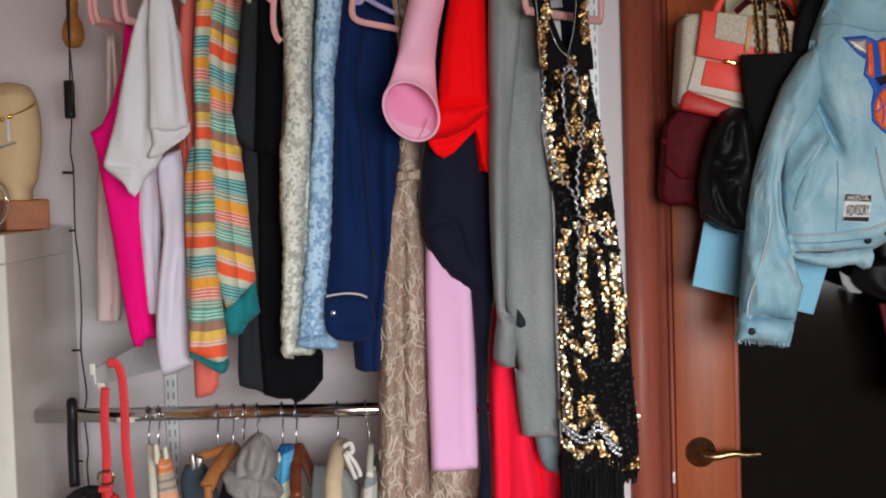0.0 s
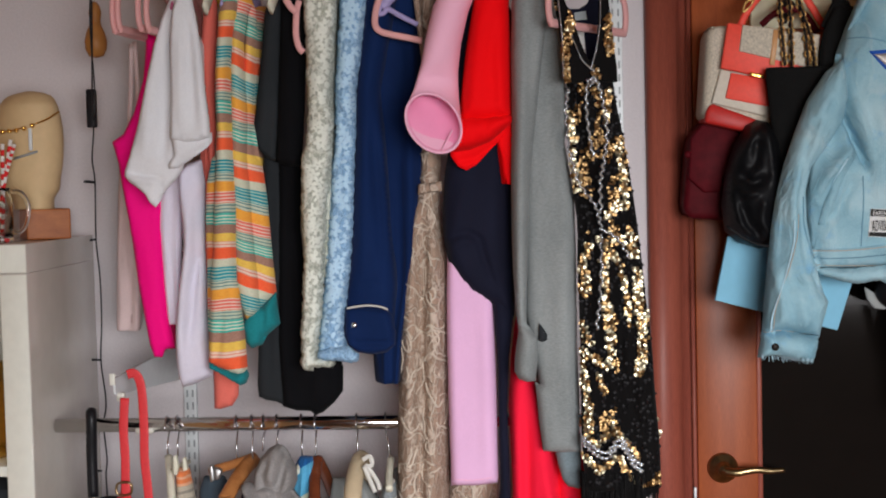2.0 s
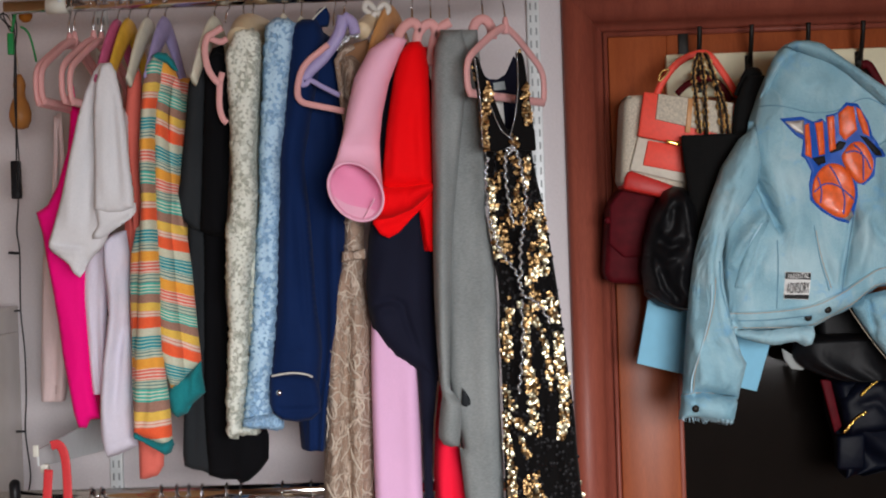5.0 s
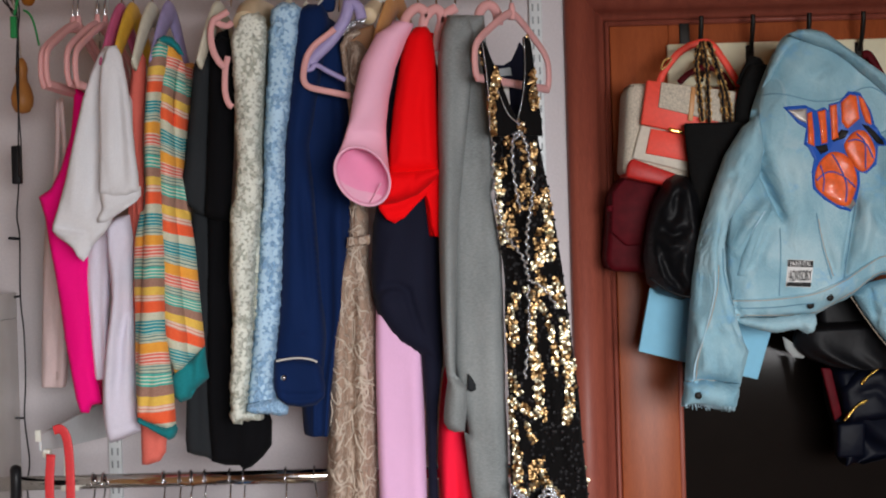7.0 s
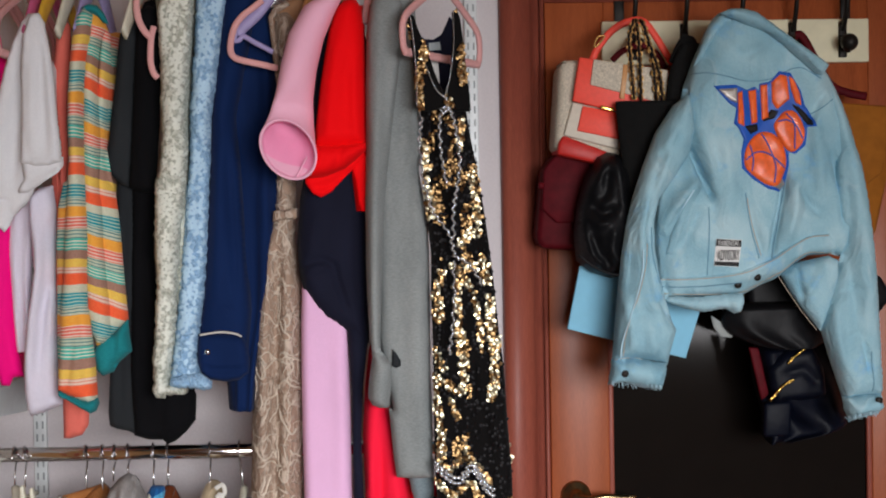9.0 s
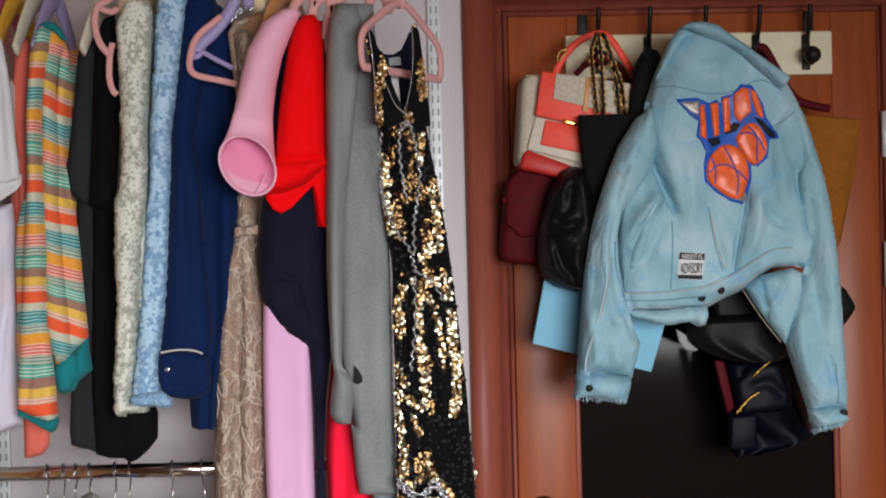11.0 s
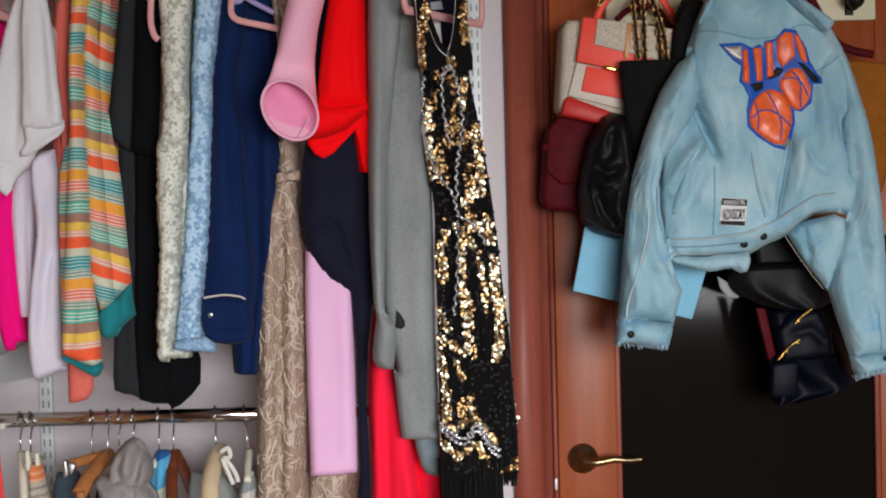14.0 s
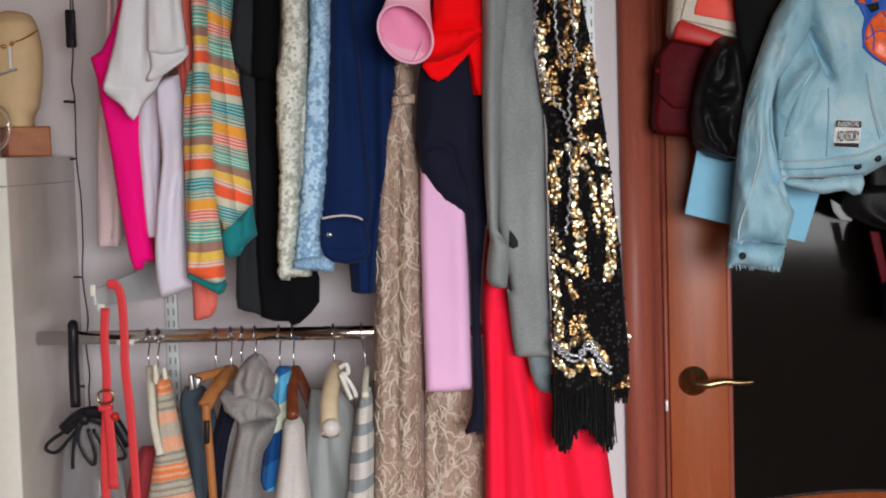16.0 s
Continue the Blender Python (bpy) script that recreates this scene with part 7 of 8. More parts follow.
BACK_OUT = [(0.897, 1.937), (0.917, 1.944), (0.941, 1.944), (0.964, 1.938), (0.99, 1.919), (1.03, 1.889), (1.069, 1.853), (1.094, 1.822), (1.117, 1.777), (1.135, 1.727), (1.149, 1.677), (1.155, 1.624), (1.146, 1.562), (1.129, 1.51), (1.116, 1.487), (1.097, 1.492), (1.055, 1.49), (1.029, 1.475), (1.001, 1.453), (0.969, 1.439), (0.932, 1.419), (0.853, 1.417), (0.79, 1.416), (0.772, 1.454), (0.767, 1.537), (0.772, 1.599), (0.792, 1.661), (0.823, 1.739), (0.828, 1.801), (0.845, 1.848), (0.868, 1.899), (0.886, 1.928)]
back_ = part("back", relief(BACK_OUT, 2.385, 0.055, 0.055, (
    ([(0.827, 1.705), (0.837, 1.671), (0.849, 1.64), (0.867, 1.602), (0.87, 1.587)], -0.0319, 0.0059), ([(0.84, 1.728), (0.858, 1.679), (0.873, 1.627)], 0.0145, 0.0085),
    ([(0.849, 1.636), (0.826, 1.616), (0.794, 1.578), (0.771, 1.537)], 0.0174, 0.0102), ([(0.851, 1.587), (0.83, 1.546), (0.803, 1.496)], -0.0087, 0.0085),
    ([(1.002, 1.656), (0.993, 1.585), (0.981, 1.534), (0.97, 1.483)], -0.0174, 0.0068), ([(1.022, 1.635), (1.016, 1.574), (1.0, 1.513)], 0.0145, 0.0119),
    ([(1.017, 1.62), (1.048, 1.584), (1.073, 1.563)], -0.0087, 0.0076), ([(1.086, 1.686), (1.105, 1.613), (1.114, 1.541)], -0.0174, 0.0085),
    ([(1.047, 1.748), (1.059, 1.676), (1.068, 1.594)], 0.0116, 0.0136), ([(0.819, 1.802), (0.83, 1.751), (0.836, 1.71)], -0.0174, 0.0068),
    ([(1.077, 1.788), (1.056, 1.758), (1.043, 1.727)], -0.0101, 0.0068), ([(0.929, 1.606), (0.943, 1.544), (0.963, 1.483)], -0.0058, 0.0068),
    ([(0.912, 1.862), (0.935, 1.855), (0.964, 1.871)], -0.0072, 0.0085), ([(0.891, 1.709), (0.898, 1.617), (0.893, 1.545)], 0.0087, 0.0170),
    ([(0.967, 1.421), (1.01, 1.482), (1.051, 1.502), (1.093, 1.495)], 0.0087, 0.0085)), 0.008, 61, 0.005, 0.05, (11, 7), 0.0035), DENIM, jk)
lsl = part("sleeve", relief([(0.833, 1.788), (0.838, 1.764), (0.842, 1.723), (0.831, 1.675), (0.801, 1.631), (0.775, 1.599), (0.766, 1.558), (0.767, 1.506), (0.775, 1.455), (0.785, 1.414), (0.795, 1.377), (0.803, 1.36), (0.795, 1.331), (0.786, 1.299), (0.721, 1.31), (0.685, 1.305), (0.689, 1.354), (0.695, 1.415), (0.703, 1.487), (0.713, 1.548), (0.724, 1.594), (0.745, 1.656), (0.769, 1.717), (0.803, 1.767)], 2.355, 0.046, 0.036, (
    ([(0.802, 1.739), (0.779, 1.669), (0.749, 1.588), (0.736, 1.518)], 0.0116, 0.0102), ([(0.781, 1.689), (0.758, 1.618), (0.748, 1.548), (0.755, 1.467), (0.761, 1.406)], -0.0145, 0.0068),
    ([(0.728, 1.569), (0.719, 1.488), (0.714, 1.427)], -0.0072, 0.0085), ([(0.769, 1.421), (0.778, 1.396), (0.786, 1.373)], -0.0145, 0.0051),
    ([(0.715, 1.387), (0.741, 1.397), (0.766, 1.386)], -0.0058, 0.0076), ([(0.812, 1.719), (0.791, 1.689), (0.769, 1.669)], -0.0087, 0.0068),
    ([(0.7, 1.428), (0.715, 1.367), (0.716, 1.321)], 0.0087, 0.0085), ([(0.747, 1.366), (0.753, 1.336), (0.754, 1.313)], 0.0072, 0.0085)), 0.004, 62, 0.006, 0.04, (14, 8), 0.004), DENIM, jk)
part("cuff", relief([(0.682, 1.309), (0.719, 1.314), (0.785, 1.301), (0.781, 1.281), (0.773, 1.254), (0.739, 1.259), (0.708, 1.268), (0.676, 1.265), (0.68, 1.285)], 2.345, 0.040, 0.028, (([(0.702, 1.316), (0.704, 1.287), (0.701, 1.273)], -0.0058, 0.0034),), 0.002, 63, 0.005, 0.03, ragged=0.0035), DENIM, jk)
rsl = part("sleeve", relief([(1.084, 1.812), (1.098, 1.795), (1.117, 1.757), (1.133, 1.705), (1.148, 1.66), (1.158, 1.611), (1.167, 1.549), (1.173, 1.478), (1.177, 1.405), (1.18, 1.332), (1.183, 1.27), (1.182, 1.231), (1.145, 1.232), (1.11, 1.227), (1.098, 1.266), (1.083, 1.313), (1.071, 1.355), (1.082, 1.407), (1.104, 1.469), (1.117, 1.51), (1.107, 1.562), (1.096, 1.635), (1.089, 1.708), (1.081, 1.77)], 2.365, 0.044, 0.034, (
    ([(1.108, 1.654), (1.12, 1.562), (1.121, 1.46), (1.127, 1.357)], -0.0116, 0.0085), ([(1.082, 1.42), (1.091, 1.338), (1.11, 1.266)], 0.0116, 0.0102),
    ([(1.137, 1.337), (1.145, 1.306), (1.149, 1.275)], -0.0145, 0.0043), ([(1.097, 1.685), (1.11, 1.582), (1.105, 1.501)], 0.0087, 0.0102),
    ([(1.097, 1.419), (1.124, 1.434), (1.149, 1.418)], -0.0072, 0.0076), ([(1.106, 1.337), (1.129, 1.349), (1.156, 1.336)], -0.0058, 0.0068)), 0.004, 64, 0.006, 0.04, (14, 8), 0.0035), DENIM, jk)
part("cuff", relief([(1.106, 1.232), (1.142, 1.235), (1.18, 1.238), (1.18, 1.213), (1.174, 1.2), (1.146, 1.194), (1.118, 1.185), (1.111, 1.206)], 2.355, 0.036, 0.026, (), 0.002, 65, 0.005, 0.03, ragged=0.003), DENIM, jk)
flap_ = part("front_flap", relief([(0.997, 1.457), (1.027, 1.478), (1.085, 1.49), (1.104, 1.481), (1.104, 1.448), (1.08, 1.378), (1.07, 1.352), (1.042, 1.386), (1.017, 1.422)], 2.36, 0.024, 0.02, (([(1.023, 1.475), (1.027, 1.44), (1.039, 1.399)], -0.0145, 0.0043), ([(1.073, 1.48), (1.052, 1.44), (1.033, 1.413)], 0.0072, 0.0068)), 0.003, 66, 0.005, 0.03), DENIM, jk)
part("collar", relief([(0.885, 1.929), (0.904, 1.937), (0.928, 1.937), (0.951, 1.931), (0.984, 1.907), (1.025, 1.876), (1.071, 1.843), (1.082, 1.834), (1.071, 1.816), (1.059, 1.818), (1.026, 1.847), (0.996, 1.874), (0.969, 1.892), (0.934, 1.906), (0.915, 1.916), (0.899, 1.922)], 2.328, 0.016, 0.012, (([(0.91, 1.929), (0.951, 1.915), (1.002, 1.877), (1.063, 1.83)], 0.0043, 0.0051),), 0.003, 67, 0.005, 0.04), DENIM, jk)
part("collar_underside", relief([(0.882, 1.926), (0.893, 1.932), (0.907, 1.926), (0.917, 1.915), (0.89, 1.901), (0.873, 1.879), (0.858, 1.852), (0.841, 1.836), (0.858, 1.883), (0.869, 1.91)], 2.352, 0.020, 0.014, (), 0.002, 68, 0.005, 0.03), DENIM, jk)
jt = tree_of(back_, lsl, rsl, flap_)
band_ = part("hem_band", applique([(0.774, 1.455), (0.844, 1.456), (0.916, 1.464), (0.968, 1.484), (1.002, 1.506), (1.041, 1.526), (1.081, 1.53), (1.097, 1.505), (1.099, 1.489), (1.082, 1.495), (1.041, 1.492), (1.016, 1.478), (0.988, 1.457), (0.957, 1.443), (0.92, 1.423), (0.884, 1.421), (0.843, 1.421), (0.787, 1.419), (0.773, 1.425)], jt, 0.004, 0.006, 0.002), DENIM, jk, "faded waistband")
part("turned_hem", relief([(0.775, 1.422), (0.845, 1.42), (0.923, 1.426), (0.927, 1.406), (0.919, 1.391), (0.908, 1.388), (0.891, 1.398), (0.855, 1.392), (0.814, 1.4), (0.788, 1.411)], 2.345, 0.020, 0.014, (([(0.888, 1.417), (0.898, 1.404), (0.903, 1.392)], -0.006, 0.005),), 0.003, 69, 0.005, 0.03, ragged=0.002), DENIM, jk, "turned-under hem")
part("pocket_welt", applique([(0.834, 1.62), (0.846, 1.616), (0.825, 1.577), (0.81, 1.537), (0.797, 1.498), (0.785, 1.498), (0.793, 1.537), (0.811, 1.579)], jt, 0.003, 0.005, 0.001), DENIM, jk, "slanted pocket welt")
jt = tree_of(back_, lsl, rsl, flap_, band_)
for p in [(0.912, 2.34, 1.441), (0.947, 2.34, 1.454), (0.701, 2.34, 1.287), (1.165, 2.34, 1.227)]:
    v = front_y(tree_of(*[o for o in jk.children]), p[0], p[2], 2.45) or p[1]
    b_ = part("button", lathe([(0.0, 0), (0.0062, 0.0), (0.0068, 0.003), (0.005, 0.0045), (0.0, 0.005)], 16), IRON, jk, "dark metal button")
    b_.matrix_parent_inverse = Matrix.Translation(-Vector(jk.location)) @ Matrix.Translation((p[0], v + 0.001, p[2])) @ Matrix.Rotation(radians(90), 4, "X")
# Dark blue for thin lines that give seams their shade and wear
DENIM_SEAM_SHADE = fabric("seam_shade_denim", (0.15, 0.30, 0.40), 0.9, 0.2, 700, 0.3, 0.3)
for line in ([(0.825, 1.582), (0.81, 1.542), (0.797, 1.498)], [(0.746, 1.518), (0.741, 1.477), (0.728, 1.427), (0.713, 1.387), (0.702, 1.342), (0.7, 1.296)], [(0.775, 1.452), (0.844, 1.453), (0.916, 1.461), (0.968, 1.481), (1.002, 1.502), (1.041, 1.523), (1.079, 1.527)], [(0.773, 1.427), (0.843, 1.424), (0.921, 1.426), (0.986, 1.459), (1.016, 1.481), (1.043, 1.496), (1.095, 1.494)], [(0.679, 1.308), (0.714, 1.313), (0.777, 1.301)], [(0.992, 1.454), (1.012, 1.422), (1.036, 1.387), (1.061, 1.355)], [(0.931, 1.596), (0.94, 1.545), (0.954, 1.493)]):
    pts = laid(line, jt, 0.0008)
    if len(pts) > 3:
        part("topstitching", sweep(pts, 0.0008, 6), STITCH, jk, "tan topstitching")
for line in ([(0.819, 1.822), (0.86, 1.824), (0.901, 1.815), (0.932, 1.808), (0.974, 1.81), (1.026, 1.83), (1.069, 1.811)], [(0.86, 1.582), (0.861, 1.536), (0.856, 1.459)], [(0.927, 1.606), (0.936, 1.545), (0.95, 1.488)], [(1.007, 1.661), (0.995, 1.585), (0.974, 1.488)], [(1.029, 1.738), (1.061, 1.753), (1.089, 1.773)], [(0.756, 1.548), (0.758, 1.497), (0.769, 1.447)], [(1.101, 1.233), (1.131, 1.235), (1.165, 1.237)], [(1.152, 1.316), (1.154, 1.275), (1.155, 1.244)], [(0.774, 1.439), (0.843, 1.439), (0.918, 1.445)]):
    pts = laid(line, jt, 0.0004)
    if len(pts) > 3:
        part("seam", sweep(pts, 0.0011, 6, flat=0.6), DENIM_SEAM_SHADE, jk, "denim seam line darkened for wear and shade")
part("pocket_edge", sweep(laid([(0.83, 1.613), (0.813, 1.582), (0.798, 1.542), (0.787, 1.5)], jt, 0.001), 0.0018, 6), DENIM_EDGE, jk, "faded pocket edge")
part("sleeve_seam", sweep(laid([(0.737, 1.508), (0.735, 1.467), (0.722, 1.417), (0.709, 1.377), (0.698, 1.337), (0.696, 1.307)], jt, 0.0008), 0.0016, 6), DENIM_EDGE, jk, "faded seam")
fray = bmesh.new()
rng = random.Random(4)
for a, b in zip([(0.674, 2.31, 1.27), (1.098, 2.31, 1.198)], [(0.766, 2.31, 1.261), (1.158, 2.31, 1.207)]):
    for k in range(46):
        p = Vector(a).lerp(Vector(b), rng.random())
        v = Vector((rng.gauss(0, 0.002), 0, -rng.uniform(0.001, 0.007)))
        sweep([p + Vector((0, 0, 0.004)), p, p + v], 0.0004, 4, bm=fray)
tagged(part("frayed_thread", fray, DENIM_EDGE, jk, "frayed pale threads"), "", "", "", "stuff")

patch = part("patch", applique([(0.872, 1.799), (0.912, 1.801), (0.933, 1.791), (0.947, 1.797), (0.955, 1.79), (0.956, 1.802), (0.971, 1.805), (0.976, 1.807), (0.991, 1.824), (1.012, 1.821), (1.03, 1.788), (1.036, 1.762), (1.052, 1.737), (1.054, 1.723), (1.039, 1.723), (1.036, 1.69), (1.019, 1.675), (1.007, 1.678), (1.007, 1.654), (1.001, 1.621), (0.992, 1.607), (0.969, 1.613), (0.94, 1.632), (0.921, 1.651), (0.919, 1.68), (0.925, 1.703), (0.915, 1.724), (0.907, 1.731), (0.912, 1.759), (0.899, 1.768)], jt, 0.0015, 0.005), PRINT_BLUE, jk, "blue outlined team patch")
pt = tree_of(patch)
part("silver_shape", applique([(0.88, 1.793), (0.915, 1.795), (0.914, 1.768), (0.901, 1.774)], pt, 0.001, 0.004, 0.0005), PRINT_SILVER, patch, "silver print shape")
for q in ([(0.916, 1.786), (0.924, 1.789), (0.926, 1.726), (0.914, 1.732)], [(0.935, 1.789), (0.949, 1.792), (0.951, 1.733), (0.94, 1.73)], [(0.957, 1.799), (0.969, 1.801), (0.972, 1.742), (0.96, 1.737)], [(0.977, 1.804), (0.993, 1.818), (1.005, 1.815), (1.009, 1.774), (0.988, 1.756), (0.979, 1.769)], [(1.009, 1.815), (1.017, 1.809), (1.028, 1.782), (1.03, 1.762), (1.02, 1.767), (1.012, 1.793)]):
    part("orange_bar", applique(q, pt, 0.002, 0.004, 0.0015), PRINT_ORANGE, patch, "orange print shape")
for q in ([(0.927, 1.726), (0.95, 1.73), (0.952, 1.718), (0.938, 1.712)], [(0.978, 1.756), (0.99, 1.752), (0.983, 1.74), (0.963, 1.734), (0.961, 1.736)], [(1.013, 1.764), (1.025, 1.76), (1.048, 1.735), (1.048, 1.725), (1.039, 1.727)], [(0.994, 1.801), (1.003, 1.803), (1.003, 1.785), (0.993, 1.782)]):
    part("black_shape", applique(q, pt, 0.0018, 0.004, 0.0004), INK, patch, "black print shape")
BALLS = ([(0.988, 1.738), (1.0, 1.751), (1.015, 1.752), (1.026, 1.74), (1.034, 1.717), (1.031, 1.696), (1.018, 1.68), (1.005, 1.682), (0.989, 1.705), (0.982, 1.726)], [(0.937, 1.7), (0.958, 1.715), (0.981, 1.711), (0.997, 1.691), (1.002, 1.66), (0.997, 1.633), (0.986, 1.619), (0.967, 1.62), (0.945, 1.635), (0.927, 1.653), (0.926, 1.678)])
for q, seams in zip(BALLS, (([(0.988, 1.734), (1.004, 1.736), (1.02, 1.725), (1.03, 1.702)], [(1.002, 1.748), (1.016, 1.729), (1.017, 1.684)]), ([(0.927, 1.665), (0.947, 1.679), (0.972, 1.675), (0.999, 1.65)], [(0.958, 1.712), (0.972, 1.687), (0.982, 1.656), (0.979, 1.624)], [(0.935, 1.692), (0.941, 1.667), (0.939, 1.645)]))):
    b_ = part("ball", applique(q, pt, 0.002, 0.005, 0.002, True), PRINT_ORANGE, patch, "orange ball print")
    bt = tree_of(b_)
    for line in seams:
        pts = laid(line, bt, 0.0004, 6)
        if len(pts) > 3:
            part("ball_line", sweep(pts, 0.0013, 6), PRINT_BLUE, patch, "dark ball seam")
part("silver_shape", applique([(0.977, 1.617), (0.998, 1.631), (1.001, 1.621), (0.992, 1.611)], pt, 0.0015, 0.004), PRINT_SILVER, patch, "silver print shape")
lab = part("label_patch", applique([(0.873, 1.525), (0.918, 1.522), (0.912, 1.473), (0.868, 1.476)], jt, 0.001, 0.006), PAPER, jk, "black and white printed label", False)
ly = min(v.co.y for v in lab.data.vertices) - 0.0012
part("label_band", slab([(0.874, 1.524), (0.917, 1.521), (0.916, 1.509), (0.872, 1.512)], ly, 0.004, 0.0), INK, lab, "", False)
part("label_band", slab([(0.87, 1.484), (0.912, 1.482), (0.911, 1.474), (0.869, 1.477)], ly, 0.004, 0.0), INK, lab, "", False)


def lettering(text, at, size, mat, parent, squeeze=1.0):
    cu = bpy.data.curves.new("lettering", "FONT")
    cu.body, cu.size, cu.extrude, cu.align_x = text, size, 0.0003, "CENTER"
    tmp = bpy.data.objects.new("lettering", cu)
    me = bpy.data.meshes.new_from_object(tmp)
    bpy.data.objects.remove(tmp)
    me.transform(Matrix.Translation(at) @ Matrix.Rotation(radians(90), 4, "X") @ Matrix.Diagonal((squeeze, 1, 1, 1)))
    me.materials.append(mat)
    ob = new("lettering", me)
    ob.parent = parent


lettering("PARENTAL", (0.894, ly - 0.0006, 1.512), 0.013, PAPER, lab, 0.62)
lettering("ADVISORY", (0.893, ly - 0.0006, 1.486), 0.027, INK, lab, 0.31)

# ---- white cube shelf on the left ----
CX, CYF = -0.586, 2.20
_, _, ctop = (-0.584, 2.2, 1.501)
_, _, cshelf = (-0.629, 2.2, 1.108)
cab = thing("cube_shelf", "white cube shelf unit with a glossy side panel", "shelf unit", (-0.80, 2.4, 0))
part("side_panel", box(CX - 0.048, CX, CYF, D - 0.004, 0, ctop - 0.0506, 0.0005), GLOSS, cab, "glossy white side in a shaded tone")
part("front_edge", box(CX - 0.047, CX - 0.001, CYF - 0.003, CYF, 0.003, ctop - 0.053, 0.001), WHITE, cab)
part("top_panel", box(-1.03, CX, CYF, D - 0.004, ctop - 0.050, ctop, 0.0005), GLOSS, cab)
part("top_edge", box(-1.028, CX - 0.001, CYF - 0.003, CYF, ctop - 0.049, ctop - 0.001, 0.001), WHITE, cab)
part("side_panel", box(-1.03, -0.982, CYF, D - 0.004, 0, ctop - 0.052, 0.002), WHITE, cab)
for z in (cshelf, cshelf - 0.36, cshelf - 0.72, 0.05):
    if z > 0:
        part("shelf", box(-0.982, CX - 0.048, CYF + 0.002, D - 0.01, z - 0.009, z + 0.009, 0.001), WHITE, cab)
part("back_panel", box(-0.98, CX - 0.05, D - 0.012, D - 0.006, 0.05, ctop - 0.055), WHITE, cab)
vase = thing("gold_vase", "amber gold glass vase inside the shelf", "vase", (-0.69, 2.30, cshelf + 0.009))
part("glass", lathe([(0.035, 0.0), (0.05, 0.01), (0.055, 0.06), (0.045, 0.12), (0.028, 0.15), (0.034, 0.17)], 28, (-0.70, 2.30, cshelf + 0.009)), GOLD, vase)
bin_ = thing("storage_box", "dark grey fabric storage box in the shelf", "storage box", (-0.8, 2.4, cshelf - 0.35))
part("box", box(-0.955, CX - 0.055, CYF + 0.02, D - 0.04, cshelf - 0.350, cshelf - 0.035, 0.008), F_CHARCOAL, bin_)

# mannequin head on its block
head = tagged(part("mannequin_head", cloth([(1.774, -0.645, -0.63), (1.772, -0.657, -0.617), (1.766, -0.677, -0.598), (1.757, -0.688, -0.59), (1.744, -0.698, -0.584), (1.707, -0.705, -0.577), (1.676, -0.708, -0.576), (1.64, -0.712, -0.579), (1.614, -0.707, -0.584), (1.593, -0.691, -0.587), (1.577, -0.677, -0.597), (1.558, -0.673, -0.598)], 2.40, 0.115, 71, amp=0.0, n=50, ring=48, lip=False, square=1.0), SKIN_CREAM), "plain cream foam mannequin head on a wooden block", "mannequin head")
bx_, by_, bz_ = (-0.617, 2.4, 1.524)
blk = tagged(part("wooden_block", box(bx_ - 0.040, bx_ + 0.040, 2.40 - 0.040, 2.40 + 0.040, ctop + 0.001, bz_ + 0.034, 0.003, 2, Matrix.Rotation(radians(28), 4, "Z")), BLOCK, None, "", False), "varnished orange-brown wooden block on the shelf", "wood block")
nk = thing("necklace", "thin gold necklace round the mannequin head", "necklace", (-0.615, 2.34, 1.71))
part("chain", sweep(curve_points([(-0.687, 2.345, 1.7), (-0.669, 2.345, 1.699), (-0.638, 2.345, 1.704), (-0.61, 2.345, 1.712), (-0.586, 2.345, 1.721), (-0.565, 2.345, 1.733)], 8), 0.0017, 8), GOLD, nk)
for p in [(-0.668, 2.338, 1.699), (-0.656, 2.338, 1.7), (-0.643, 2.338, 1.701), (-0.628, 2.338, 1.704), (-0.613, 2.338, 1.709)]:
    part("bead", spheres([Vector(p)], 0.0045, u=12, v=8), GOLD, nk)
part("pendant", box(*((-0.62, 2.338, 1.706)[0], (-0.614, 2.338, 1.706)[0]), 2.334, 2.339, (-0.619, 2.338, 1.664)[2], (-0.617, 2.338, 1.704)[2], 0.001), STEEL, nk, "pale drop pendant")
part("bar", sweep([Vector((-0.648, 2.336, 1.65)), Vector((-0.605, 2.336, 1.662))], 0.0022, 8), SLOT, nk, "grey metal bar")
jx, jy, jz = (-0.665, 2.27, 1.502)
jar = thing("glass_mug", "clear glass jar mug holding paper straws", "mug", (jx, 2.27, ctop))
part("jar", lathe([(0.030, 0.0), (0.033, 0.006), (0.033, 0.075), (0.028, 0.088), (0.030, 0.096), (0.027, 0.096), (0.026, 0.086), (0.030, 0.073), (0.030, 0.01), (0.0, 0.008)], 28, (jx, 2.27, ctop + 0.001)), m_glass, jar)
part("handle", sweep(curve_points([(-0.632, 2.27, 1.591), (-0.616, 2.27, 1.589), (-0.605, 2.27, 1.573), (-0.603, 2.27, 1.554), (-0.609, 2.27, 1.531), (-0.621, 2.27, 1.519), (-0.633, 2.27, 1.521)], 7), 0.0042, 10), m_glass, jar)
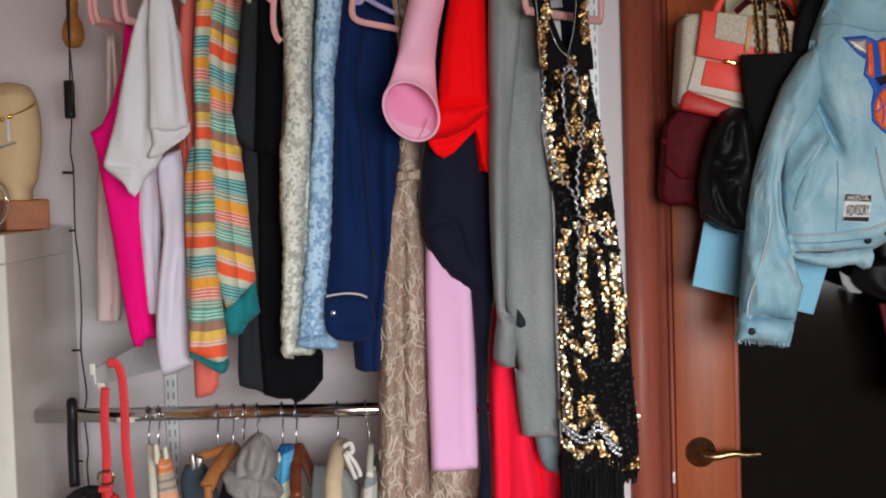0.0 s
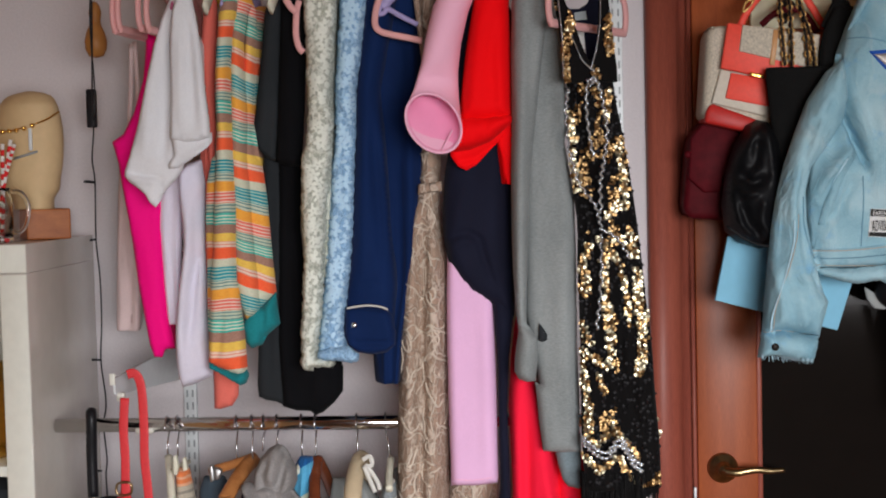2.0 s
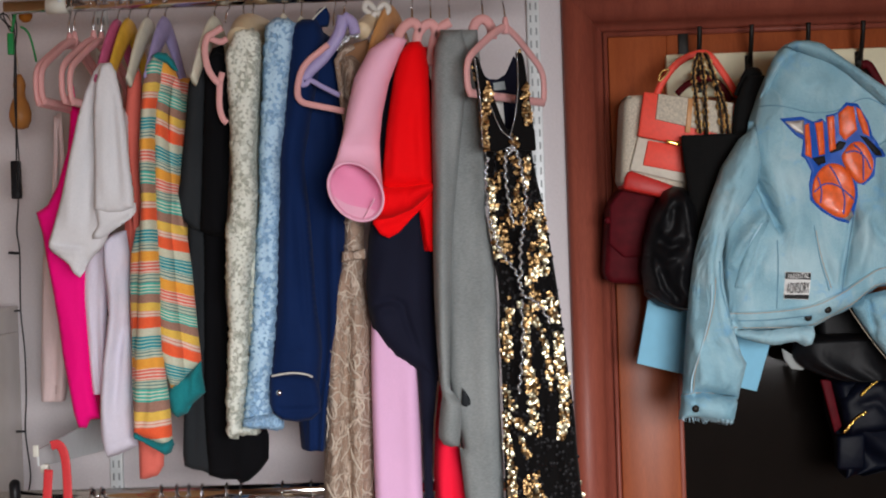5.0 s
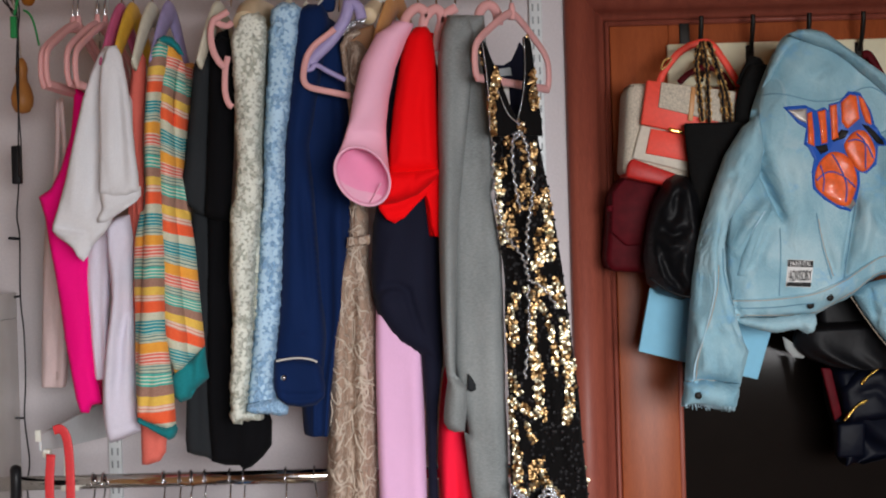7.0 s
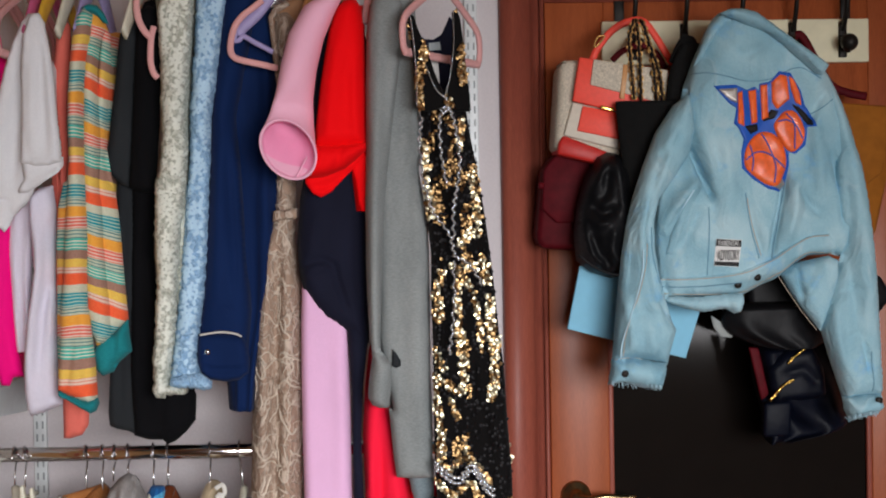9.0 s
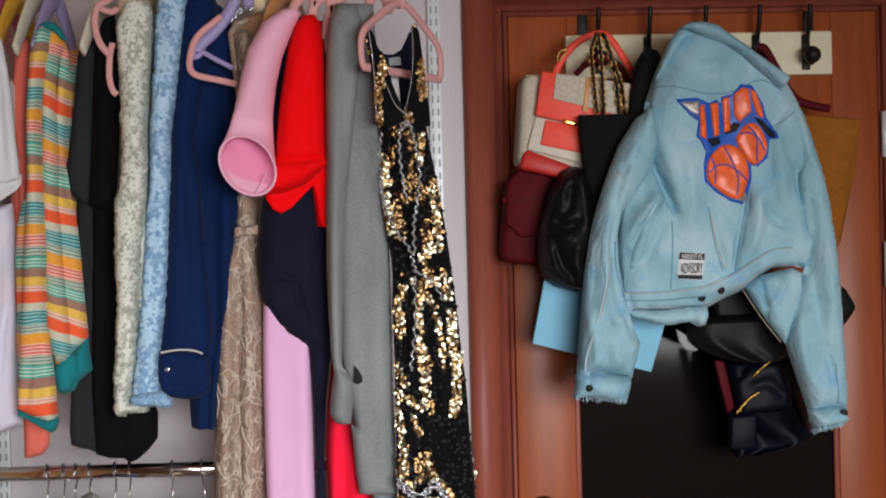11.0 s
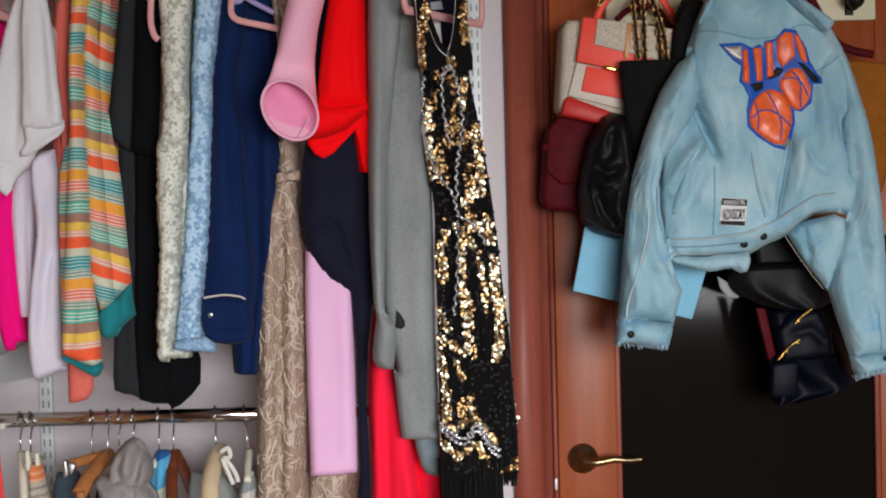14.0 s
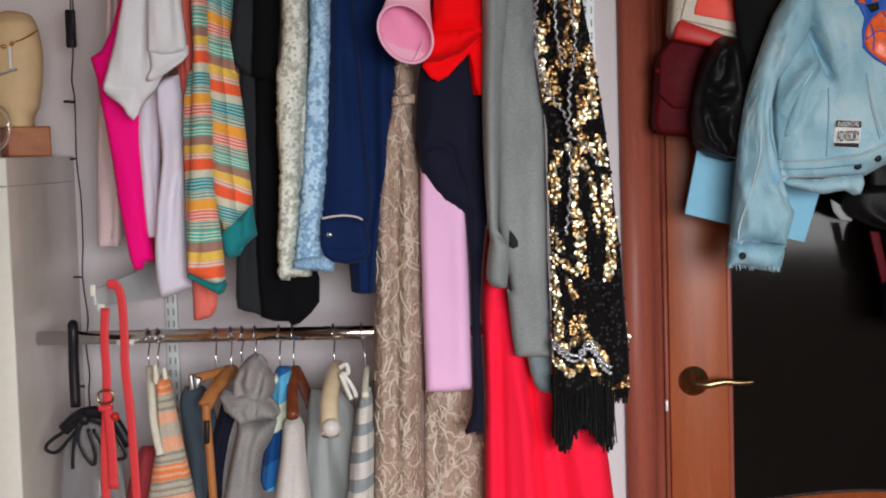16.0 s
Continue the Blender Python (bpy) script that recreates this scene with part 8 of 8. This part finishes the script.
for k, (a, b) in enumerate((((-0.63, 2.27, 1.682), (-0.662, 2.27, 1.51)), ((-0.643, 2.265, 1.675), (-0.652, 2.275, 1.508)), ((-0.622, 2.265, 1.674), (-0.652, 2.275, 1.59)))):
    a, b = Vector(a), Vector(b)
    st = thing("paper_straw", "red and white striped paper straw in the mug", "straw", b, "straws")
    for nm, off, mt in (("white_stripe", 0, STRAW_WHITE), ("red_stripe", 1, STRAW_RED)):
        bm = bmesh.new()
        n = 16
        for i in range(off, n, 2):
            sweep([a + (b - a) * (i / n), a + (b - a) * ((i + 1) / n)], 0.0035, 8, bm=bm)
        part(nm, bm, mt, st)

# ---- fairy light cable, gourd ----
cab_ = thing("light_cable", "black fairy light cable with switch hanging from the rail", "cable", (-0.493, 2.32, 2.046))
line = [(-0.502, 2.34, 2.052), (-0.498, 2.34, 2.009), (-0.497, 2.34, 1.948), (-0.499, 2.34, 1.866), (-0.502, 2.34, 1.774)] + [(-0.543, 2.48, 1.704), (-0.548, 2.48, 1.648), (-0.544, 2.48, 1.605), (-0.546, 2.48, 1.496), (-0.541, 2.48, 1.422), (-0.541, 2.48, 1.336), (-0.545, 2.48, 1.265), (-0.538, 2.48, 1.184), (-0.544, 2.48, 1.14), (-0.54, 2.48, 1.074)] + [(-0.543, 2.48, 1.045), (-0.542, 2.48, 1)]
part("cord", sweep(curve_points(line, 6), 0.0016, 6), BLACK, cab_)
part("cord", sweep(curve_points([(-0.497, 2.335, 2.051), (-0.492, 2.335, 2.008), (-0.498, 2.335, 1.947), (-0.5, 2.335, 1.866), (-0.496, 2.335, 1.774), (-0.499, 2.335, 1.718)], 6), 0.0014, 6), BLACK, cab_)
sx, _, sz = (-0.539, 2.46, 1.743)
part("switch", box(sx - 0.0085, sx + 0.0085, 2.45, 2.468, sz - 0.036, sz + 0.036, 0.003), BLACK, cab_, "black inline switch")
for p, q in (((-0.543, 2.475, 1.605), (-0.561, 2.47, 1.607)), ((-0.544, 2.475, 1.496), (-0.555, 2.47, 1.495)), ((-0.544, 2.475, 1.266), (-0.56, 2.47, 1.267)), ((-0.549, 2.475, 1.052), (-0.559, 2.47, 1.054)), ((-0.545, 2.475, 1.604), (-0.563, 2.47, 1.606))):
    part("bulb", sweep([Vector(p), Vector(q)], 0.0022, 6), BLACK, cab_)
part("tangle", sweep(curve_points([(-0.496, 2.33, 2.048), (-0.512, 2.33, 2.038), (-0.519, 2.33, 2.031), (-0.511, 2.33, 2.02), (-0.498, 2.33, 2.009), (-0.504, 2.33, 2.028), (-0.514, 2.33, 2.034), (-0.503, 2.33, 2.006), (-0.496, 2.33, 2.002)], 6), 0.0015, 6), BLACK, cab_)
gx, _, gz = (-0.498, 2.36, 1.829)
gd = thing("dried_gourd", "orange-brown dried gourd hanging on a string", "gourd", (gx, 2.36, gz))
part("shell", lathe([(0.003, 0.0), (0.013, 0.003), (0.019, 0.016), (0.020, 0.030), (0.016, 0.046), (0.0105, 0.058), (0.0095, 0.068), (0.0115, 0.080), (0.009, 0.092), (0.004, 0.100)], 24, (gx, 2.36, gz)), GOURD, gd)
part("string", sweep(curve_points([(gx, 2.36, gz + 0.098), (gx, 2.34, gz + 0.16), (gx - 0.002, 2.305, uz + 0.012)], 6), 0.0013, 6), STITCH, gd)
part("knot", spheres([Vector((-0.478, 2.345, 2.033))], 0.013), MUSTARD, gd, "brown seed pod")
gr = thing("green_clip", "green plastic clip and cord on the rail", "clip", (-0.501, 2.33, 2.007))
part("clip", box((-0.505, 2.325, 1.966)[0], (-0.494, 2.325, 1.966)[0], 2.318, 2.328, (-0.502, 2.325, 1.96)[2], (-0.5, 2.325, 1.999)[2], 0.002), GREEN, gr)
part("cord", sweep(curve_points([(-0.5, 2.33, 2.002), (-0.494, 2.33, 2.027), (-0.489, 2.33, 2.05)], 5), 0.003, 8), GREEN, gr)
part("tail", sweep(curve_points([(-0.483, 2.33, 2.011), (-0.473, 2.33, 2.004), (-0.465, 2.33, 1.986), (-0.457, 2.33, 1.947)], 6), 0.002, 8), GREEN, gr)

# ---- lower rail ----
bk = thing("black_hook", "thick black padded hook over the lower rail", "hook", (-0.507, 2.28, 1.171))
part("grip", sweep(curve_points([Vector((-0.519, 2.32, 1.159)), Vector((-0.517, 2.315, 1.183)), Vector((-0.509, 2.285, 1.195)), Vector((-0.506, 2.275, 1.179)), Vector((-0.509, 2.28, 1.119)), Vector((-0.509, 2.28, 1.046))], 7), 0.0098, 12), BLACK, bk)
cov = thing("garment_cover", "clear plastic garment cover tied with black ribbon", "garment cover", (-0.494, 2.28, 1.005))
part("cover", cloth([(1.028, -0.517, -0.455), (0.982, -0.534, -0.441), (0.929, -0.545, -0.433), (0.856, -0.553, -0.429), (0.645, -0.567, -0.432)], 2.30, 0.05, 81, amp=0.008), m_poly, cov)
part("shoulder", sweep(curve_points([(-0.531, 2.27, 1.005), (-0.501, 2.27, 1.03), (-0.469, 2.27, 1.037), (-0.439, 2.27, 1.021), (-0.412, 2.27, 0.974)], 7), 0.012, 10, flat=0.6), BLACK, cov, "black hanger shoulder")
for line in ([(-0.486, 2.255, 1.03), (-0.518, 2.255, 1.01), (-0.552, 2.255, 0.988), (-0.559, 2.255, 0.974), (-0.54, 2.255, 0.969), (-0.513, 2.255, 0.995), (-0.486, 2.255, 1.025)], [(-0.489, 2.25, 1.029), (-0.498, 2.25, 0.995), (-0.488, 2.25, 0.964), (-0.472, 2.25, 0.946), (-0.469, 2.25, 0.969), (-0.48, 2.25, 1.01)], [(-0.482, 2.25, 1.029), (-0.454, 2.25, 1.018), (-0.43, 2.25, 0.997), (-0.414, 2.25, 0.96), (-0.437, 2.25, 0.956), (-0.454, 2.25, 0.979), (-0.47, 2.25, 1.01)], [(-0.495, 2.25, 1.023), (-0.507, 2.25, 0.98), (-0.511, 2.25, 0.939)]):
    part("ribbon_loop", sweep(curve_points(line, 6), 0.0035, 8, flat=0.4), BLACK, cov, "black satin ribbon loop")
part("knot", spheres([Vector((-0.485, 2.25, 1.029))], 0.012), BLACK, cov)

belt = thing("coral_belt", "coral red leather belt draped over the bracket", "belt", (-0.42, 2.24, 1.265))
part("strap", sweep(curve_points([(-0.424, 2.2, 1.233), (-0.428, 2.2, 1.179), (-0.427, 2.2, 1.119), (-0.43, 2.2, 1.059), (-0.436, 2.2, 0.979), (-0.438, 2.2, 0.898), (-0.439, 2.2, 0.817)], 7), 0.0078, 12, flat=0.14), BELT_RED, belt)
part("strap", sweep(curve_points([(-0.417, 2.195, 1.274), (-0.405, 2.195, 1.276), (-0.396, 2.195, 1.263), (-0.392, 2.195, 1.234), (-0.391, 2.195, 1.179), (-0.392, 2.195, 1.129), (-0.387, 2.195, 1.059), (-0.384, 2.195, 0.979), (-0.382, 2.195, 0.898), (-0.377, 2.195, 0.817)], 7), 0.0078, 12, flat=0.14), BELT_RED, belt)
part("strap_tail", sweep(curve_points([(-0.425, 2.188, 1.091), (-0.423, 2.188, 1.041), (-0.42, 2.188, 0.981), (-0.42, 2.188, 0.915)], 7), 0.0080, 12, flat=0.14), BELT_RED, belt)
part("loop", box((-0.44, 2.185, 1.062)[0], (-0.416, 2.185, 1.062)[0], 2.182, 2.194, (-0.428, 2.185, 1.054)[2], (-0.428, 2.185, 1.064)[2], 0.002), BELT_RED, belt)
part("buckle", sweep(curve_points([(-0.437, 2.185, 1.088), (-0.415, 2.185, 1.088), (-0.416, 2.185, 1.07), (-0.438, 2.185, 1.07)], 4, True), 0.0022, 8, True), BRASS, belt, "brass buckle")
part("keeper", spheres([Vector((-0.411, 2.185, 1.044))], 0.008), RED_LEATHER, belt)


MAROONCLOTH = fabric("faded_red_cloth", (0.36, 0.05, 0.06), 0.85)
garment("red_shawl", "faded red cloth behind the belt", "shawl", [(0.961, -0.405, -0.378), (0.929, -0.421, -0.375), (0.863, -0.437, -0.374), (0.684, -0.455, -0.375)], 2.33, 0.06, MAROONCLOTH, 82, back=False, main="drape")
h = thing("clothes_hanger", "ivory plastic hanger on the lower rail", "hanger", (-0.376, 2.3, 1.165), "lower hangers")
part("arm", sweep(curve_points([Vector((-0.376, 2.3, 1.111)), Vector((-0.364, 2.26, 1.078)), Vector((-0.352, 2.22, 1.024)), Vector((-0.335, 2.19, 0.973))], 7), 0.0075, 10), IVORYPL, h)
hook_wire((-0.377, 2.3, 1.113), LZ, h)
h = thing("clip_hanger", "clear clip hanger on the lower rail", "hanger", (-0.356, 2.3, 1.164), "lower hangers")
part("bar", sweep([Vector((-0.361, 2.26, 1.096)), Vector((-0.339, 2.3, 1.102))], 0.004, 8), IVORYPL, h)
for q in ([(-0.35, 1.126), (-0.344, 1.129), (-0.341, 1.106), (-0.344, 1.092), (-0.35, 1.094)], [(-0.334, 1.122), (-0.328, 1.124), (-0.325, 1.102), (-0.333, 1.1)]):
    part("clip", slab(q, 2.222, 0.014, 0.002), IVORYPL, h, "pale plastic clip")
hook_wire((-0.359, 2.3, 1.112), LZ, h)
g = thing("peach_skirt", "peach and grey patterned skirt on clips", "skirt", (-0.34, 2.25, 1.1), "hanging clothes")
part("skirt", relief([(-0.354, 1.102), (-0.329, 1.101), (-0.322, 1.062), (-0.314, 1.011), (-0.304, 0.954), (-0.296, 0.913), (-0.291, 0.88), (-0.281, 0.778), (-0.399, 0.78), (-0.377, 0.881), (-0.369, 0.925), (-0.36, 0.966), (-0.353, 1.017), (-0.353, 1.068)], 2.255, 0.024, 0.016, (([(-0.336, 1.08), (-0.329, 1.009), (-0.314, 0.927), (-0.305, 0.865)], -0.008, 0.006), ([(-0.343, 1.07), (-0.341, 0.979), (-0.347, 0.886)], 0.006, 0.008)), 0.004, 83, 0.006, 0.04, (20, 6)), S_PEACH, g)
garment("slate_trousers", "slate blue denim trousers folded on a hanger", "trousers", [(1.075, -0.313, -0.276), (1.048, -0.323, -0.263), (0.996, -0.319, -0.254), (0.933, -0.311, -0.255), (0.861, -0.308, -0.254), (0.692, -0.311, -0.256)], 2.30, 0.07, F_SLATE, 84, back=False, main="leg")
garment("dark_denim", "dark navy denim with pale edge", "trousers", [(1.066, -0.237, -0.215), (1.026, -0.249, -0.217), (0.964, -0.27, -0.235), (0.873, -0.286, -0.249), (0.717, -0.297, -0.258)], 2.28, 0.04, F_INK, 85, back=False, main="leg")
h = thing("wooden_hanger", "orange wooden clip hanger on the lower rail", "hanger", (-0.25, 2.3, 1.162), "wooden hangers")
part("bar", sweep(curve_points([Vector((-0.289, 2.24, 1.096)), Vector((-0.252, 2.28, 1.101)), Vector((-0.231, 2.34, 1.101))], 5), 0.0085, 10, flat=0.7), HANGWOOD, h)
for q in ([(-0.289, 1.108), (-0.281, 1.11), (-0.278, 1.082), (-0.287, 1.078)], [(-0.279, 1.106), (-0.265, 1.1), (-0.272, 1.082), (-0.278, 1.084)]):
    part("clip", slab(q, 2.225, 0.014, 0.003), CLIPSTEEL, h, "steel clip")
hook_wire((-0.253, 2.3, 1.105), LZ, h)
h = thing("wooden_hanger", "orange wooden hanger with trouser bar on the lower rail", "hanger", (-0.223, 2.3, 1.161), "wooden hangers")
part("shoulder", sweep(curve_points([Vector((-0.256, 2.2, 1.055)), Vector((-0.245, 2.23, 1.076)), Vector((-0.234, 2.28, 1.094)), Vector((-0.223, 2.32, 1.101))], 6), 0.013, 10, flat=0.6), HANGWOOD, h)
part("post", sweep(curve_points([Vector((-0.251, 2.19, 1.061)), Vector((-0.251, 2.19, 1.032)), Vector((-0.248, 2.19, 0.977)), Vector((-0.245, 2.19, 0.887))], 5), 0.0075, 10, flat=0.8), HANGWOOD, h)
part("hinge", slab([(-0.254, 1.034), (-0.245, 1.034), (-0.246, 0.994), (-0.255, 0.992)], 2.178, 0.012, 0.002), IRON, h, "dark metal hinge")
hook_wire((-0.225, 2.3, 1.099), LZ, h)
garment("glitter_cardigan", "grey glittery knit beside the hoodie", "cardigan", [(1.038, -0.236, -0.211), (0.986, -0.244, -0.209), (0.925, -0.251, -0.21), (0.861, -0.258, -0.21), (0.704, -0.266, -0.214)], 2.29, 0.05, F_GREY2, 86, back=False, main="front")
g = thing("grey_hoodie", "grey marl hoodie gathered in a knot", "hoodie", (-0.18, 2.23, 1.15), "hanging clothes")
part("body", relief([(-0.204, 1.024), (-0.172, 1.019), (-0.135, 1.022), (-0.146, 0.989), (-0.162, 0.964), (-0.174, 0.923), (-0.171, 0.88), (-0.166, 0.779), (-0.253, 0.78), (-0.237, 0.881), (-0.23, 0.914), (-0.215, 0.975), (-0.207, 1.005)], 2.245, 0.034, 0.022, (([(-0.173, 1.02), (-0.185, 0.969), (-0.203, 0.887)], -0.010, 0.008), ([(-0.153, 1.014), (-0.173, 0.979), (-0.181, 0.919)], 0.008, 0.010), ([(-0.194, 1.01), (-0.203, 0.97), (-0.216, 0.909)], 0.006, 0.008)), 0.006, 87, 0.006, 0.05, (18, 9), 0.003), F_GREY2, g)
part("hood", relief([(-0.183, 1.136), (-0.169, 1.144), (-0.157, 1.14), (-0.147, 1.123), (-0.136, 1.101), (-0.135, 1.081), (-0.146, 1.055), (-0.175, 1.045), (-0.203, 1.052), (-0.214, 1.068), (-0.209, 1.097), (-0.198, 1.119)], 2.235, 0.040, 0.024, (([(-0.153, 1.137), (-0.156, 1.103), (-0.166, 1.068)], -0.016, 0.006), ([(-0.18, 1.122), (-0.193, 1.094), (-0.189, 1.072), (-0.172, 1.068)], -0.012, 0.006), ([(-0.142, 1.113), (-0.143, 1.083), (-0.156, 1.063)], 0.010, 0.008), ([(-0.169, 1.127), (-0.176, 1.099), (-0.173, 1.079)], 0.010, 0.007)), 0.006, 88, 0.005, 0.05, (20, 14), 0.004), F_GREY2, g)
part("knot", relief([(-0.232, 1.075), (-0.22, 1.082), (-0.2, 1.074), (-0.18, 1.077), (-0.158, 1.071), (-0.14, 1.066), (-0.129, 1.052), (-0.124, 1.04), (-0.134, 1.028), (-0.154, 1.03), (-0.172, 1.025), (-0.194, 1.019), (-0.21, 1.034), (-0.223, 1.046)], 2.215, 0.034, 0.018, (([(-0.217, 1.074), (-0.196, 1.062), (-0.176, 1.057)], -0.010, 0.005), ([(-0.171, 1.075), (-0.164, 1.055), (-0.169, 1.031)], -0.012, 0.005), ([(-0.156, 1.067), (-0.139, 1.057), (-0.125, 1.044)], -0.010, 0.005), ([(-0.196, 1.051), (-0.187, 1.041), (-0.185, 1.028)], -0.008, 0.005)), 0.006, 89, 0.005, 0.05, (20, 16), 0.004), F_GREY2, g)
h = thing("clothes_hanger", "steel wire hanger inside the hoodie", "hanger", (-0.179, 2.3, 1.16), "lower hangers")
part("arm", sweep(curve_points([Vector((-0.186, 2.26, 1.115)), Vector((-0.179, 2.3, 1.119)), Vector((-0.182, 2.36, 1.097))], 6), 0.003, 8), WIRE, h)
hook_wire((-0.18, 2.3, 1.127), LZ, h)
hook_wire((-0.206, 2.3, 1.119), LZ, h, (-0.204, 2.3, 1.161)[0])
g = garment("tie_dye_top", "blue and white tie-dye top", "top", [(1.11, -0.139, -0.116), (1.09, -0.148, -0.113), (1.038, -0.154, -0.117), (0.998, -0.16, -0.129), (0.946, -0.17, -0.135), (0.905, -0.176, -0.14), (0.889, -0.172, -0.147)], 2.29, 0.06, TIEDYE, 90, back=False, main="body")
h = thing("clothes_hanger", "ivory plastic hanger inside the tie-dye top", "hanger", (-0.138, 2.3, 1.159), "lower hangers")
part("arm", sweep(curve_points([Vector((-0.141, 2.26, 1.087)), Vector((-0.135, 2.3, 1.101)), Vector((-0.134, 2.36, 1.071))], 6), 0.005, 8), IVORYPL, h)
hook_wire((-0.136, 2.3, 1.105), LZ, h)
h = thing("wooden_hanger", "dark red-brown wooden coat hanger on the lower rail", "hanger", (-0.111, 2.3, 1.158), "wooden hangers")
part("arm", sweep(curve_points([Vector((-0.101, 2.2, 1.034)), Vector((-0.107, 2.24, 1.065)), Vector((-0.11, 2.28, 1.091)), Vector((-0.11, 2.31, 1.101))], 6), 0.0105, 12, flat=0.8), DARKWOOD, h)
part("arm", sweep(curve_points([Vector((-0.11, 2.31, 1.101)), Vector((-0.105, 2.36, 1.066)), Vector((-0.098, 2.42, 1.01))], 6), 0.0105, 12, flat=0.8), DARKWOOD, h)
hook_wire((-0.111, 2.3, 1.107), LZ, h)
g = thing("oatmeal_sweater", "oatmeal chunky knit sweater on a wooden hanger", "sweater", (-0.11, 2.23, 1.03), "hanging clothes")
part("sleeve", relief([(-0.125, 1.019), (-0.118, 1.026), (-0.105, 1.03), (-0.093, 1.026), (-0.087, 1.012), (-0.086, 0.963), (-0.083, 0.922), (-0.079, 0.879), (-0.074, 0.779), (-0.165, 0.78), (-0.147, 0.881), (-0.14, 0.913), (-0.131, 0.964), (-0.128, 0.995)], 2.24, 0.034, 0.022, (([(-0.103, 1.008), (-0.107, 0.948), (-0.116, 0.867)], -0.005, 0.006),), 0.004, 91, 0.006, 0.05, (22, 8), 0.002), F_OATMEAL, g)
garment("sheer_blouse", "pale grey chiffon blouse", "blouse", [(1.058, -0.089, -0.035), (1.015, -0.097, -0.003), (0.941, -0.104, 0.003), (0.846, -0.112, 0.006), (0.686, -0.122, 0.005)], 2.35, 0.07, F_SHEER, 92, amp=0.012, folds=7, back=False, main="body")
h = thing("padded_hanger", "ivory satin padded hanger with white ribbon bow", "hanger", (-0.037, 2.3, 1.157), "padded hangers")
part("pad", sweep(curve_points([Vector((-0.031, 2.16, 1.009)), Vector((-0.033, 2.17, 1.024)), Vector((-0.036, 2.2, 1.059)), Vector((-0.036, 2.25, 1.086)), Vector((-0.032, 2.31, 1.101)), Vector((-0.033, 2.38, 1.069)), Vector((-0.035, 2.44, 1.016))], 7), 0.0165, 16, taper=lambda t: 1.02 - 0.2 * t), SATIN, h)
part("end_cap", spheres([Vector((-0.029, 2.158, 1.021))], 0.0165, u=16, v=10), RIBBON, h, "white satin end")
hook_wire((-0.037, 2.3, 1.105), LZ, h)
for line in ([(-0.022, 2.24, 1.112), (-0.009, 2.24, 1.118), (-0.006, 2.24, 1.103), (-0.018, 2.24, 1.1)], [(-0.018, 2.24, 1.104), (-0.006, 2.24, 1.089), (0.003, 2.24, 1.073), (0.007, 2.24, 1.059)], [(-0.019, 2.235, 1.102), (-0.008, 2.235, 1.074), (-0.001, 2.235, 1.056)]):
    part("ribbon", sweep(curve_points(line, 6), 0.0042, 8, flat=0.35), RIBBON, h, "white satin ribbon")
garment("grey_striped_top", "grey and white striped top on an ivory hanger", "top", [(1.073, 0.017, 0.032), (1.05, 0.008, 0.034), (1.01, 0.001, 0.033), (0.959, -0.007, 0.033), (0.907, -0.013, 0.032), (0.857, -0.02, 0.031), (0.712, -0.031, 0.028)], 2.26, 0.07, S_GREY, 93, main="sleeve")
h = thing("clothes_hanger", "ivory plastic hanger beside the lace gown", "hanger", (0.014, 2.3, 1.155), "lower hangers")
part("arm", sweep(curve_points([Vector((0.025, 2.22, 1.064)), Vector((0.022, 2.26, 1.083)), Vector((0.021, 2.31, 1.1))], 6), 0.0065, 10), IVORYPL, h)
hook_wire((0.02, 2.3, 1.104), LZ, h, (0.014, 2.3, 1.155)[0])
